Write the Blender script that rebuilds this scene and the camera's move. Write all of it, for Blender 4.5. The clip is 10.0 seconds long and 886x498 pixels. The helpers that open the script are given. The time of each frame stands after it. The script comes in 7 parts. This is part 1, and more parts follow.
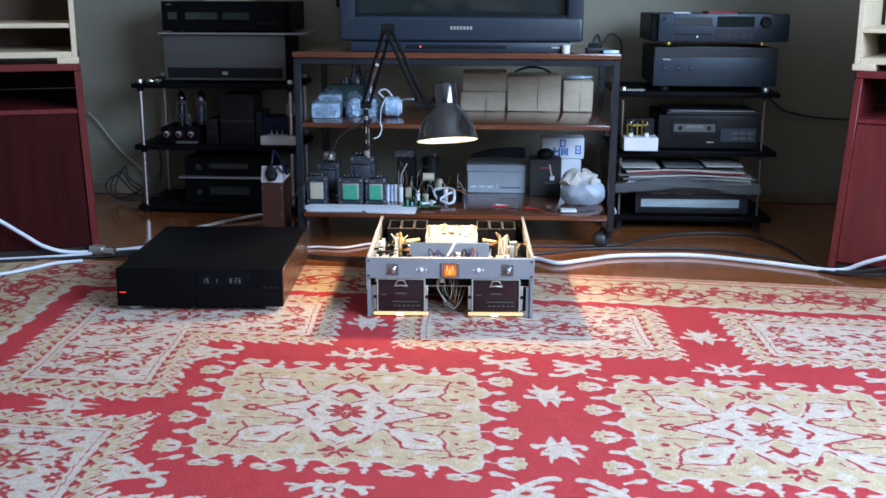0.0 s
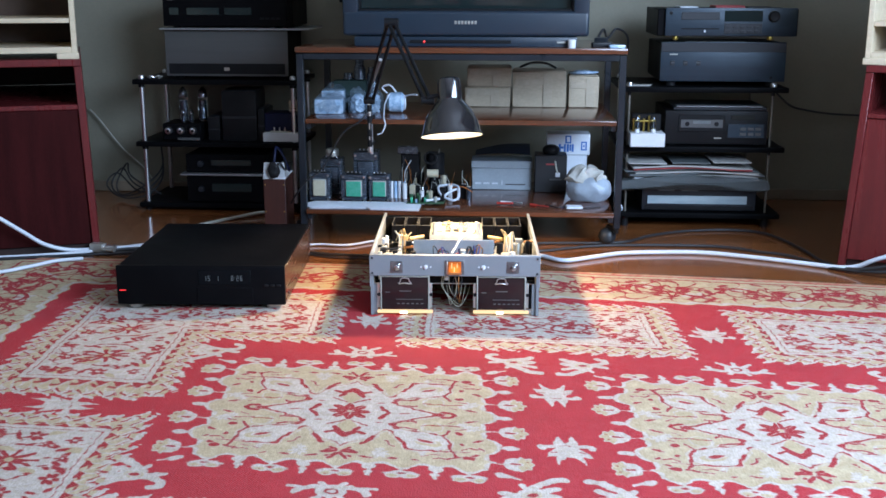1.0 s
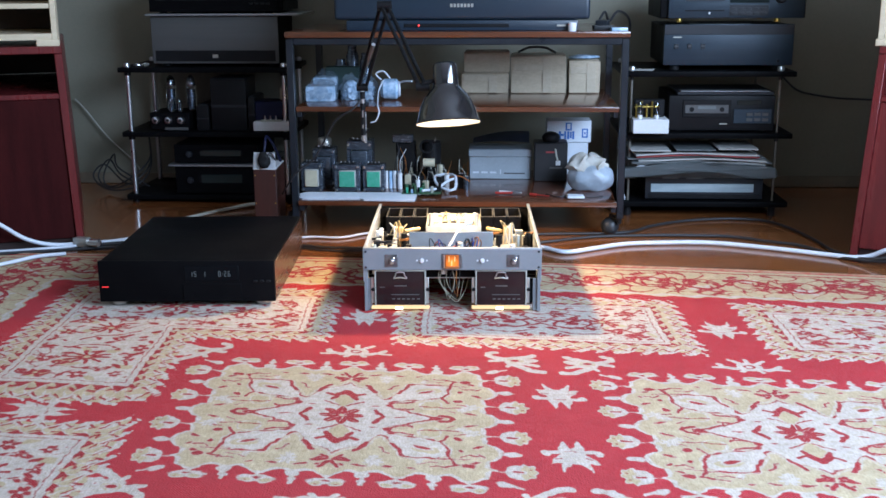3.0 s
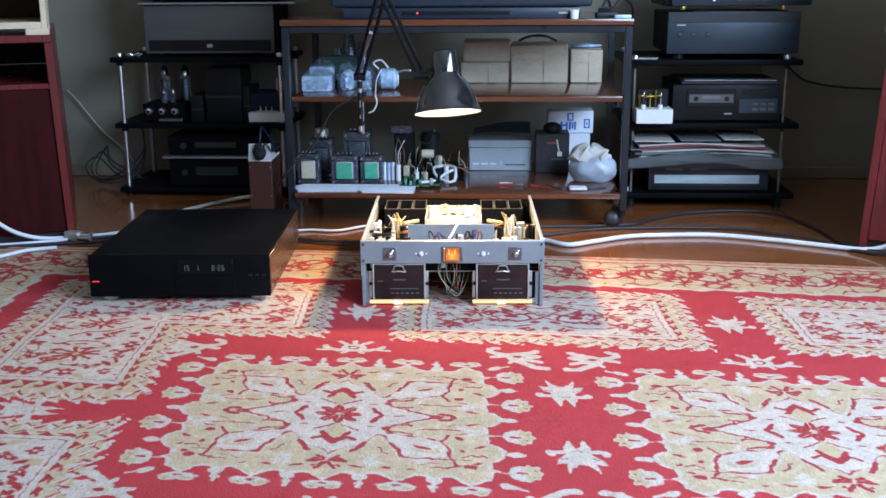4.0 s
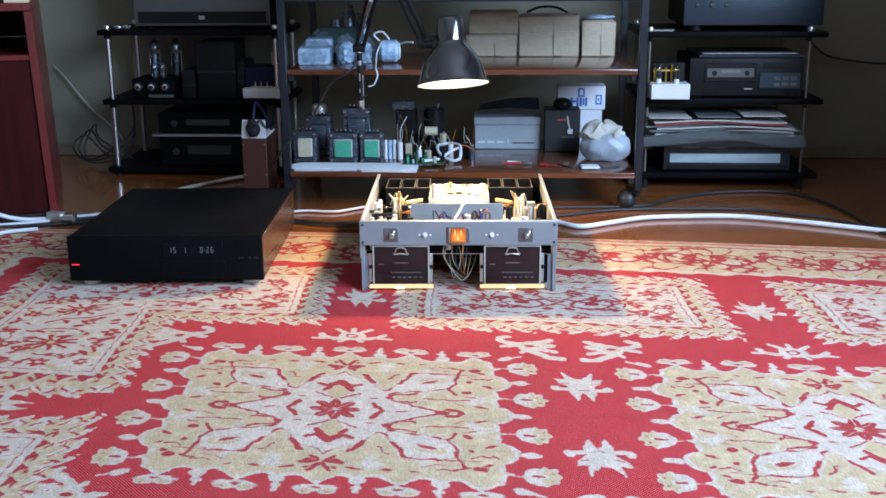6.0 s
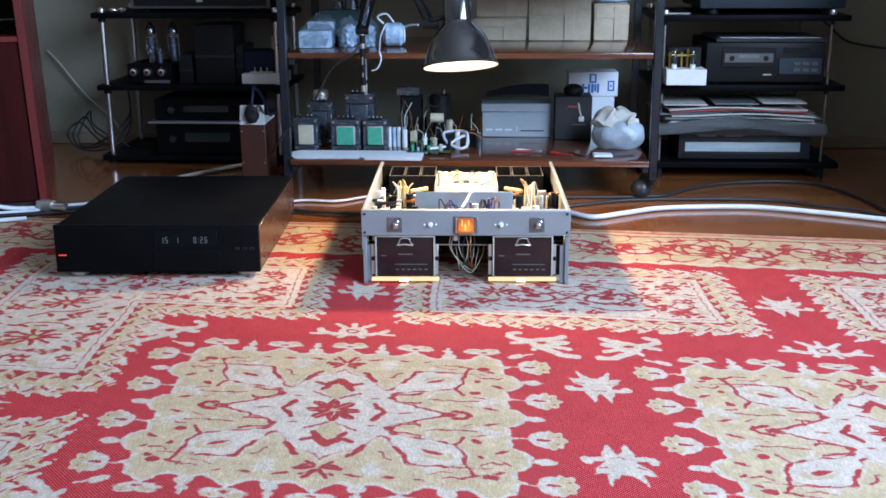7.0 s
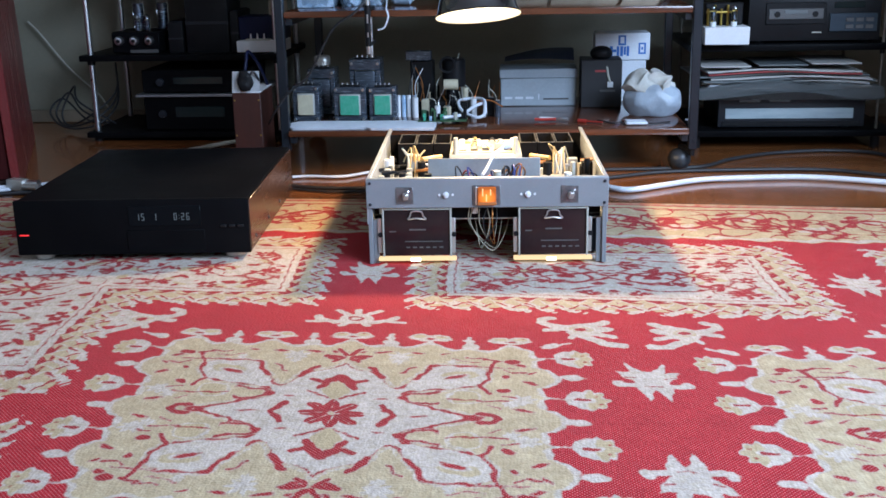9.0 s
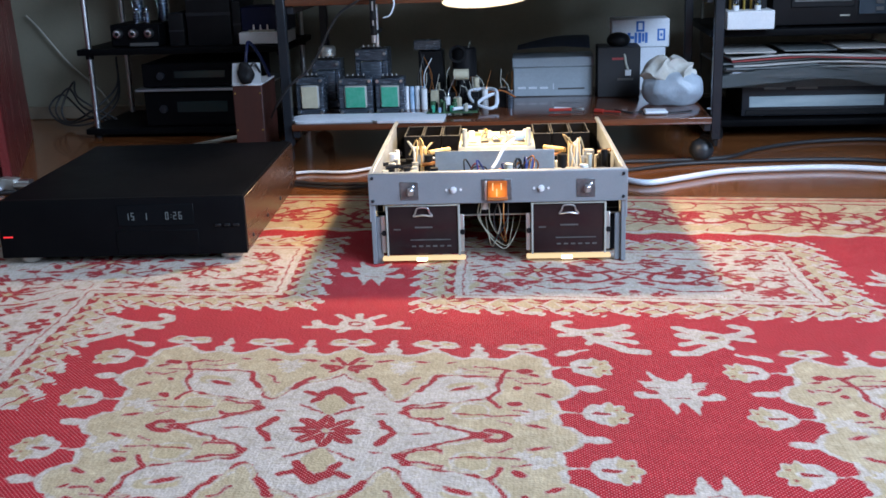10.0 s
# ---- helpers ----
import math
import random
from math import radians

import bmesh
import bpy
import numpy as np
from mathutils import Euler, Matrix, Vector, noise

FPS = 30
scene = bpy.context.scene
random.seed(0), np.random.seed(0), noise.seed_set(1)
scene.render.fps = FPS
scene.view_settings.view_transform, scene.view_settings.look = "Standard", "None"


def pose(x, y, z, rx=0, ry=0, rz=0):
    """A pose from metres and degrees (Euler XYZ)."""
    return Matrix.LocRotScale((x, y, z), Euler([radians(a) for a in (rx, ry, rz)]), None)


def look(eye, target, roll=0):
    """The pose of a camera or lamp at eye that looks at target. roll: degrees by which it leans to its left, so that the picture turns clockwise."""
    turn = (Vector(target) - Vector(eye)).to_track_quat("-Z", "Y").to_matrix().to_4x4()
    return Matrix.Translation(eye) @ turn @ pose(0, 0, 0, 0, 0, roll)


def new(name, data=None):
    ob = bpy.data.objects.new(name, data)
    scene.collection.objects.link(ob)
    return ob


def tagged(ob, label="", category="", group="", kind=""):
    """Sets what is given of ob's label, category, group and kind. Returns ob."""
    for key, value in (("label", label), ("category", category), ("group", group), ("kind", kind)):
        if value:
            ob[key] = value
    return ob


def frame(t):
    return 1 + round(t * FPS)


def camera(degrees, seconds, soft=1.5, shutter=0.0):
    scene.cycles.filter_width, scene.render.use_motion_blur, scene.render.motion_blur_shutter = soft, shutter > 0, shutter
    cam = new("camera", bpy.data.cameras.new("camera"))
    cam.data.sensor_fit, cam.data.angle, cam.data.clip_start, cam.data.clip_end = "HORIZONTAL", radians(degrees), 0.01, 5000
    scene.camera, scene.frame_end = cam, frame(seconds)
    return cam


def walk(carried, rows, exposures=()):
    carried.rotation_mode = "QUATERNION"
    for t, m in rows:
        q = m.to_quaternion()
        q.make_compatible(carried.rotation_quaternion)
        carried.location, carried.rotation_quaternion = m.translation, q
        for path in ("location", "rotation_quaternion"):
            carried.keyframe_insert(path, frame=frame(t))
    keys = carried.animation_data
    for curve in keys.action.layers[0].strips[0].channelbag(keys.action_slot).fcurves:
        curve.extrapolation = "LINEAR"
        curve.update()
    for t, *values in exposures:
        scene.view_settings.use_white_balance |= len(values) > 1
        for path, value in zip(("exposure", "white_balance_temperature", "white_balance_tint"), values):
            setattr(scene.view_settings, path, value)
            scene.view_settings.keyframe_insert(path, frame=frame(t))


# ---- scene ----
cam = camera(44.2, 10.0, soft=1.6)
PATH = [
    (0, (0.199, 0.823, 0.834), (0.089, 2.764, 0.367), 0.2),
    (0.5, (0.197, 0.838, 0.827), (0.083, 2.779, 0.359), 0.2),
    (1, (0.195, 0.863, 0.821), (0.078, 2.803, 0.351), 0.1),
    (1.5, (0.193, 0.894, 0.816), (0.077, 2.834, 0.341), 0.0),
    (2, (0.193, 0.928, 0.809), (0.077, 2.866, 0.33), -0.1),
    (2.5, (0.192, 0.955, 0.806), (0.077, 2.892, 0.322), -0.2),
    (4, (0.183, 1.054, 0.781), (0.073, 2.987, 0.28), -0.4),
    (4.5, (0.177, 1.092, 0.768), (0.07, 3.024, 0.262), -0.3),
    (5, (0.174, 1.136, 0.752), (0.067, 3.067, 0.241), -0.3),
    (5.5, (0.17, 1.179, 0.738), (0.061, 3.108, 0.22), -0.4),
    (7, (0.154, 1.346, 0.684), (0.033, 3.269, 0.148), -0.3),
    (7.5, (0.149, 1.424, 0.655), (0.021, 3.346, 0.116), -0.6),
    (8, (0.141, 1.499, 0.623), (0.008, 3.42, 0.082), -0.8),
    (8.5, (0.135, 1.565, 0.595), (-0.005, 3.485, 0.052), -1.0),
    (9, (0.126, 1.632, 0.569), (-0.018, 3.551, 0.021), -1.1),
    (9.5, (0.128, 1.691, 0.553), (-0.03, 3.607, 0.0), -1.5),
    (10, (0.134, 1.754, 0.54), (-0.043, 3.667, -0.015), -1.9),
]
walk(cam, [(t, look(eye, target, roll)) for t, eye, target, roll in PATH],
     exposures=[(0, -0.02), (4, -0.02), (8, 0.0), (9, -0.13), (10, -0.24)])

# ---- light ----
WORLD = bpy.data.worlds.new("sky")
scene.world = WORLD
WORLD.use_nodes = True
_wn = WORLD.node_tree
_sky = _wn.nodes.new("ShaderNodeTexSky")
_sky.sky_type = "NISHITA"
_sky.sun_disc = False
_sky.sun_elevation, _sky.sun_rotation = radians(40), radians(200)
_wn.links.new(_sky.outputs[0], _wn.nodes["Background"].inputs[0])
_wn.nodes["Background"].inputs[1].default_value = 0.1
scene.view_settings.exposure = 0.0


def area_lamp(name, m, sx, sy, energy, color):
    data = bpy.data.lights.new(name, "AREA")
    data.shape, data.size, data.size_y, data.energy, data.color = "RECTANGLE", sx, sy, energy, color
    ob = new(name, data)
    ob.matrix_world = m
    return ob


ROOM_L, ROOM_R, ROOM_REAR, ROOM_BACK, ROOM_H = -2.3, 2.06, -0.3, 5.22, 2.6
FLOOR_Z = -0.008
# the window's daylight, in its opening in the east wall
WIN_Y0, WIN_Y1, WIN_Z0, WIN_Z1 = 0.7, 3.2, 0.85, 2.2
window_light = area_lamp("window_light", look((ROOM_R + 0.02, 0.5 * (WIN_Y0 + WIN_Y1), 0.5 * (WIN_Z0 + WIN_Z1)), (0.2, 2.8, 0.0)),
                         WIN_Y1 - WIN_Y0 - 0.1, WIN_Z1 - WIN_Z0 - 0.1, 258.0, (0.555, 0.75, 1.06))


# ---- materials ----
def nodes_of(name):
    m = bpy.data.materials.new(name)
    m.use_nodes = True
    nt = m.node_tree
    return m, nt, nt.nodes["Principled BSDF"]


def add(nt, kind, **values):
    n = nt.nodes.new(kind)
    for key, value in values.items():
        n.inputs[key].default_value = value
    return n


def surf(name, c1, c2=None, scale=6.0, rough=0.5, metal=0.0, bump=0.15, fine=180.0, stretch=(1, 1, 1), coat=0.0, vary=0.12, spec=0.5, dust=0.0):
    """A surface with stains of c2 on c1 at one scale, grain at a finer one, uneven gloss and fine relief."""
    m, nt, b = nodes_of(name)
    c2 = c2 or tuple(0.72 * v for v in c1)
    co = nt.nodes.new("ShaderNodeTexCoord")
    mp = nt.nodes.new("ShaderNodeMapping")
    mp.inputs["Scale"].default_value = stretch
    nt.links.new(co.outputs["Object"], mp.inputs[0])
    big = add(nt, "ShaderNodeTexNoise", Scale=scale, Detail=5.0, Roughness=0.6)
    small = add(nt, "ShaderNodeTexNoise", Scale=fine, Detail=3.0, Roughness=0.6)
    for n in (big, small):
        nt.links.new(mp.outputs[0], n.inputs["Vector"])
    ramp = add(nt, "ShaderNodeMapRange")
    ramp.inputs[1].default_value, ramp.inputs[2].default_value = 0.35, 0.7
    nt.links.new(big.outputs[0], ramp.inputs[0])
    mix = nt.nodes.new("ShaderNodeMix")
    mix.data_type = "RGBA"
    mix.inputs[6].default_value, mix.inputs[7].default_value = (*c1, 1), (*c2, 1)
    nt.links.new(ramp.outputs[0], mix.inputs[0])
    grain = add(nt, "ShaderNodeMapRange")
    grain.inputs[3].default_value, grain.inputs[4].default_value = 1.0 - vary, 1.0 + vary
    nt.links.new(small.outputs[0], grain.inputs[0])
    mul = nt.nodes.new("ShaderNodeMix")
    mul.data_type, mul.blend_type = "RGBA", "MULTIPLY"
    mul.inputs[0].default_value = 1.0
    nt.links.new(mix.outputs[2], mul.inputs[6])
    nt.links.new(grain.outputs[0], mul.inputs[7])
    nt.links.new(mul.outputs[2], b.inputs["Base Color"])
    rr = add(nt, "ShaderNodeMapRange")
    rr.inputs[3].default_value, rr.inputs[4].default_value = max(0.02, rough - 0.1), min(1.0, rough + 0.12)
    nt.links.new(big.outputs[0], rr.inputs[0])
    nt.links.new(rr.outputs[0], b.inputs["Roughness"])
    b.inputs["Metallic"].default_value = metal
    b.inputs["Coat Weight"].default_value = coat
    b.inputs["Specular IOR Level"].default_value = spec
    if bump:
        bp = add(nt, "ShaderNodeBump", Strength=bump, Distance=0.002)
        nt.links.new(small.outputs[0], bp.inputs["Height"])
        nt.links.new(bp.outputs[0], b.inputs["Normal"])
    return m


def glow(name, color, strength):
    m, nt, b = nodes_of(name)
    b.inputs["Base Color"].default_value = (*(0.06 * v for v in color), 1)
    b.inputs["Roughness"].default_value = 0.3
    b.inputs["Emission Color"].default_value = (*color, 1)
    b.inputs["Emission Strength"].default_value = strength
    return m


def glassy(name, tint, rough=0.05):
    m, nt, b = nodes_of(name)
    b.inputs["Base Color"].default_value = (*tint, 1)
    b.inputs["Transmission Weight"].default_value = 1.0
    b.inputs["Roughness"].default_value = rough
    b.inputs["IOR"].default_value = 1.45
    return m


def film(name, tint, rough=0.12, clear=0.6):
    """Thin crumpled plastic film: partly clear, partly milky."""
    m, nt, b = nodes_of(name)
    b.inputs["Base Color"].default_value = (*tint, 1)
    b.inputs["Roughness"].default_value = rough
    b.inputs["Alpha"].default_value = 1.0 - clear
    nz = add(nt, "ShaderNodeTexNoise", Scale=110.0, Detail=3.0, Distortion=1.5)
    bp = add(nt, "ShaderNodeBump", Strength=1.0, Distance=0.012)
    nt.links.new(nz.outputs[0], bp.inputs["Height"])
    nt.links.new(bp.outputs[0], b.inputs["Normal"])
    return m


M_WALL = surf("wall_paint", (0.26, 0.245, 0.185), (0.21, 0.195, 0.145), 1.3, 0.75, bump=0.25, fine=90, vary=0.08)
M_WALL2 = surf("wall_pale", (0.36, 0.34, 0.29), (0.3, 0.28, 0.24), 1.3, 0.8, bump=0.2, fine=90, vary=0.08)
M_CEIL = surf("ceiling_white", (0.8, 0.79, 0.76), (0.74, 0.73, 0.7), 1.0, 0.9, bump=0.1)
M_FLOOR = surf("floor_lacquer", (0.25, 0.085, 0.026), (0.15, 0.05, 0.016), 3.0, 0.16, bump=0.04, fine=60, stretch=(1, 6, 1), coat=0.3, vary=0.15)
M_BASE = surf("skirting_paint", (0.25, 0.2, 0.14), (0.18, 0.14, 0.1), 5, 0.6)
M_CAB = surf("mahogany_lacquer", (0.14, 0.018, 0.018), (0.09, 0.011, 0.012), 5.0, 0.28, bump=0.06, fine=90, stretch=(6, 6, 0.7), vary=0.3)
M_CABDARK = surf("cabinet_inside", (0.03, 0.012, 0.01), (0.02, 0.01, 0.008), 5.0, 0.6)
M_PALE = surf("raw_plywood", (0.60, 0.50, 0.35), (0.50, 0.40, 0.26), 7.0, 0.7, bump=0.1, fine=120, stretch=(1, 6, 6), vary=0.15)
# back of the raw cases: the shade inside is put into its colour
M_PALESHADE = surf("raw_wood_inside_shade", (0.10, 0.06, 0.04), (0.05, 0.03, 0.02), 5.0, 0.7)
M_BLACK = surf("black_lacquered_metal", (0.0036, 0.0036, 0.0043), (0.0055, 0.0055, 0.0062), 8.0, 0.42, bump=0.05, fine=400, spec=0.04)
M_BLACKP = surf("black_plastic", (0.008, 0.008, 0.009), (0.013, 0.013, 0.014), 9.0, 0.42, bump=0.06, fine=300, spec=0.16)
M_ANTH = surf("anthracite_metal", (0.018, 0.02, 0.025), (0.014, 0.016, 0.02), 6.0, 0.38, bump=0.05, fine=300, stretch=(0.3, 1, 6), spec=0.35)
M_TV = surf("tv_plastic", (0.013, 0.025, 0.040), (0.011, 0.020, 0.032), 6.0, 0.34, bump=0.08, fine=420)
M_WINDOW = surf("dark_display_glass", (0.004, 0.005, 0.006), (0.005, 0.006, 0.008), 2.0, 0.2, bump=0.0, vary=0.02, spec=0.05)
M_SCREEN = surf("tv_screen_glass", (0.012, 0.02, 0.02), (0.012, 0.022, 0.022), 2.0, 0.1, bump=0.0, vary=0.02)
M_STEEL = surf("painted_steel_tube", (0.012, 0.015, 0.02), (0.018, 0.021, 0.026), 12.0, 0.3, bump=0.1, fine=200, spec=0.35)
M_SHELF = surf("varnished_shelf_board", (0.13, 0.042, 0.018), (0.075, 0.024, 0.012), 7.0, 0.16, bump=0.05, fine=110, stretch=(0.5, 8, 8), coat=0.4, vary=0.35)
M_GREY = surf("grey_painted_panel", (0.215, 0.23, 0.245), (0.18, 0.195, 0.21), 9.0, 0.45, bump=0.1, fine=350)
M_ALU = surf("raw_aluminium", (0.55, 0.54, 0.50), (0.45, 0.44, 0.41), 9.0, 0.38, metal=0.75, bump=0.08, fine=260, stretch=(1, 8, 1))
M_CHROME = surf("chrome", (0.75, 0.76, 0.78), (0.65, 0.66, 0.68), 12.0, 0.3, metal=1.0, bump=0.02)
M_SHADE = surf("lamp_black_enamel", (0.006, 0.006, 0.008), (0.01, 0.01, 0.013), 5.0, 0.14, bump=0.02, coat=1.0, spec=0.9)
M_SHADEIN = surf("lamp_white_inside", (0.8, 0.8, 0.76), (0.75, 0.74, 0.7), 5.0, 0.5)
M_WHITE = surf("white_plastic", (0.72, 0.73, 0.74), (0.62, 0.63, 0.65), 12.0, 0.45)
M_WHITEC = surf("white_cable_sheath", (0.66, 0.70, 0.76), (0.54, 0.58, 0.65), 9.0, 0.45)
M_BLACKC = surf("black_cable_sheath", (0.014, 0.014, 0.016), (0.022, 0.022, 0.024), 9.0, 0.5)


# ---- mesh helpers ----
def box(bm, c, s, bevel=0.0, rot=None, seg=1):
    """A box round c of full size s, with its edges rounded."""
    made = bmesh.ops.create_cube(bm, size=1.0)["verts"]
    m = Matrix.Translation(c) @ (rot.to_4x4() if rot is not None else Matrix.Identity(4)) @ Matrix.Diagonal((*s, 1))
    bmesh.ops.transform(bm, matrix=m, verts=made)
    if bevel > 0:
        edges = list({e for v in made for e in v.link_edges})
        bmesh.ops.bevel(bm, geom=edges, offset=min(bevel, 0.45 * min(s)), segments=seg, affect="EDGES", profile=0.6)
    return bm


def span(bm, lo, hi, bevel=0.0, seg=1):
    return box(bm, [(a + b) / 2 for a, b in zip(lo, hi)], [abs(b - a) for a, b in zip(lo, hi)], bevel, seg=seg)


def rod(bm, a, b, r1, r2=None, n=14):
    a, b = Vector(a), Vector(b)
    q = (b - a).to_track_quat("Z", "Y").to_matrix().to_4x4()
    bmesh.ops.create_cone(bm, cap_ends=True, segments=n, radius1=r1, radius2=r1 if r2 is None else r2, depth=(b - a).length,
                          matrix=Matrix.Translation((a + b) / 2) @ q)
    return bm


def lathe(bm, profile, m=None, n=28):
    """Turn a profile of (radius, height) round z."""
    rings = []
    for r, z in profile:
        rings.append([bm.verts.new((m or Matrix.Identity(4)) @ Vector((r * math.cos(2 * math.pi * i / n), r * math.sin(2 * math.pi * i / n), z))) for i in range(n)])
    for a, b in zip(rings, rings[1:]):
        for i in range(n):
            bm.faces.new((a[i], a[(i + 1) % n], b[(i + 1) % n], b[i]))
    return bm


def smooth_path(points, steps=8):
    p = [Vector(v) for v in points]
    p = [2 * p[0] - p[1]] + p + [2 * p[-1] - p[-2]]
    out = []
    for i in range(1, len(p) - 2):
        for k in range(steps):
            t = k / steps
            a, b, c, d = p[i - 1:i + 3]
            out.append(0.5 * ((2 * b) + (c - a) * t + (2 * a - 5 * b + 4 * c - d) * t * t + (3 * b - a - 3 * c + d) * t ** 3))
    return out + [p[-2]]


def tube(bm, points, r, n=8, steps=8, smooth=True):
    """A round cord along a smooth line through the points."""
    path = smooth_path(points, steps) if smooth else [Vector(v) for v in points]
    rings, side = [], Vector((0.13, 0.31, 1)).normalized()
    for i, c in enumerate(path):
        d = (path[min(i + 1, len(path) - 1)] - path[max(i - 1, 0)]).normalized()
        side = side - d * side.dot(d)
        side = side.normalized() if side.length > 1e-4 else d.orthogonal().normalized()
        up = d.cross(side)
        rings.append([bm.verts.new(c + r * (math.cos(2 * math.pi * k / n) * side + math.sin(2 * math.pi * k / n) * up)) for k in range(n)])
    for a, b in zip(rings, rings[1:]):
        for k in range(n):
            bm.faces.new((a[k], a[(k + 1) % n], b[(k + 1) % n], b[k]))
    bm.faces.new(rings[0][::-1])
    bm.faces.new(rings[-1])
    return bm


LUMPY = {"bag", "black_plug", "part_inside", "film_cover", "plastic_wrap", "lens_cover"}


def finish(name, bm, material, soft=True):
    bmesh.ops.recalc_face_normals(bm, faces=bm.faces)
    me = bpy.data.meshes.new(name)
    bm.to_mesh(me)
    bm.free()
    me.materials.append(material)
    if soft:
        me.shade_smooth()
        if name not in LUMPY:
            me.set_sharp_from_angle(angle=radians(38))
    return new(name, me)


def part(name, bm, material, parent, label=""):
    ob = finish(name, bm, material)
    ob.parent = parent
    if label:
        tagged(ob, label)
    return ob


def thing(name, m, label, category, group="", kind=""):
    ob = new(name)
    ob.empty_display_size = 0.02
    ob.matrix_world = m
    return tagged(ob, label, category, group, kind)


def solid(name, bm, material, label, category, m=None, group="", kind=""):
    """A thing of one mesh."""
    ob = finish(name, bm, material)
    if m is not None:
        ob.matrix_world = m
    return tagged(ob, label, category, group, kind)


def B():
    return bmesh.new()


# ---- the room ----
def room():
    t = 0.12
    def slab(name, lo, hi, mat, label, cat):
        return solid(name, span(B(), lo, hi), mat, label, cat, kind="structure")
    slab("floor", (ROOM_L, ROOM_REAR, FLOOR_Z - 0.1), (ROOM_R, ROOM_BACK, FLOOR_Z), M_FLOOR, "glossy orange-brown lacquered floor under the rug", "floor")
    slab("ceiling", (ROOM_L - t, ROOM_REAR - t, ROOM_H), (ROOM_R + t, ROOM_BACK + t, ROOM_H + 0.1), M_CEIL, "plain whitewashed ceiling", "ceiling")
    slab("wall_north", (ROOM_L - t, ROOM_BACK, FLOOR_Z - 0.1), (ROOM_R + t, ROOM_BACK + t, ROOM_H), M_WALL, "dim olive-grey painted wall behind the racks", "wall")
    slab("wall_west", (ROOM_L - t, ROOM_REAR - t, FLOOR_Z - 0.1), (ROOM_L, ROOM_BACK, ROOM_H), M_WALL2, "plain beige painted wall", "wall")
    slab("wall_south", (ROOM_L, ROOM_REAR - t, FLOOR_Z - 0.1), (ROOM_R, ROOM_REAR, ROOM_H), M_WALL2, "plain beige painted wall", "wall")
    bm = B()
    x0, x1 = ROOM_R, ROOM_R + t
    span(bm, (x0, ROOM_REAR - t, FLOOR_Z - 0.1), (x1, ROOM_BACK, WIN_Z0))
    span(bm, (x0, ROOM_REAR - t, WIN_Z1), (x1, ROOM_BACK, ROOM_H))
    span(bm, (x0, ROOM_REAR - t, WIN_Z0), (x1, WIN_Y0, WIN_Z1))
    span(bm, (x0, WIN_Y1, WIN_Z0), (x1, ROOM_BACK, WIN_Z1))
    solid("wall_east", bm, M_WALL2, "plain beige wall with the window", "wall", kind="structure")
    bm = B()
    span(bm, (ROOM_L, ROOM_BACK - 0.012, FLOOR_Z), (ROOM_R, ROOM_BACK - 0.001, 0.035), 0.003)
    solid("baseboard", bm, M_BASE, "narrow brown painted skirting board", "baseboard", kind="structure")


room()

# ---- the rug ----
RUG_U0, RUG_U1, RUG_V0, RUG_V1 = -1.22, 2.056, -1.15, 1.15


def rug_map(u, v):
    """From the weave's own axes to the floor: the rug lies a little askew and bowed."""
    x = -0.112 + 0.9988 * u - 0.05 * v
    y = 2.878 - 0.0587 * u + v - 0.025 * np.clip(v, 0, None) * ((u - 0.1) / 1.0) ** 2
    return x, y


def sd_rect(x, y, cx, cy, hx, hy):
    dx, dy = np.abs(x - cx) - hx, np.abs(y - cy) - hy
    return np.maximum(dx, dy)


def sd_ell(x, y, cx, cy, a, b, deg=0.0):
    c, s = math.cos(radians(deg)), math.sin(radians(deg))
    p, q = (x - cx) * c + (y - cy) * s, -(x - cx) * s + (y - cy) * c
    return (np.sqrt((p / a) ** 2 + (q / b) ** 2) - 1.0) * min(a, b)


def sd_star(x, y, cx, cy, rx, ry, n, k, turn=0.0):
    p, q = (x - cx) / rx, (y - cy) / ry
    th = np.arctan2(q, p) + turn
    return (np.sqrt(p * p + q * q) - (1.0 - k + k * (2 * np.abs(np.cos(n * th / 2)) - 1.0))) * min(rx, ry)


def sd_poly(x, y, pts):
    """Signed distance to a closed outline."""
    d, inside = np.full_like(x, 9.0), np.zeros(x.shape, bool)
    for (ax, ay), (bx, by) in zip(pts, pts[1:] + pts[:1]):
        ex, ey = bx - ax, by - ay
        t = np.clip(((x - ax) * ex + (y - ay) * ey) / (ex * ex + ey * ey), 0, 1)
        d = np.minimum(d, (x - ax - t * ex) ** 2 + (y - ay - t * ey) ** 2)
        if ay != by:
            inside ^= ((ay > y) != (by > y)) & (x < ex * (y - ay) / ey + ax)
    return np.where(inside, -1.0, 1.0) * np.sqrt(d)


def sd_line(x, y, ax, ay, bx, by, r):
    ex, ey = bx - ax, by - ay
    t = np.clip(((x - ax) * ex + (y - ay) * ey) / (ex * ex + ey * ey), 0, 1)
    return np.sqrt((x - ax - t * ex) ** 2 + (y - ay - t * ey) ** 2) - r


def any_of(*fields):
    out = fields[0]
    for f in fields[1:]:
        out = np.minimum(out, f)
    return out


def saw(t, period):
    f = np.mod(t / period, 1.0)
    return np.abs(2 * f - 1.0)


def flecks(x, y, rng, n, x0, x1, y0, y1, size):
    d = np.full_like(x, 1.0)
    for _ in range(n):
        cx, cy = rng.uniform(x0, x1), rng.uniform(y0, y1)
        a = size * rng.uniform(0.6, 1.5)
        d = np.minimum(d, sd_ell(x, y, cx, cy, a, a * rng.uniform(0.3, 0.55), rng.uniform(-70, 70)))
    return d


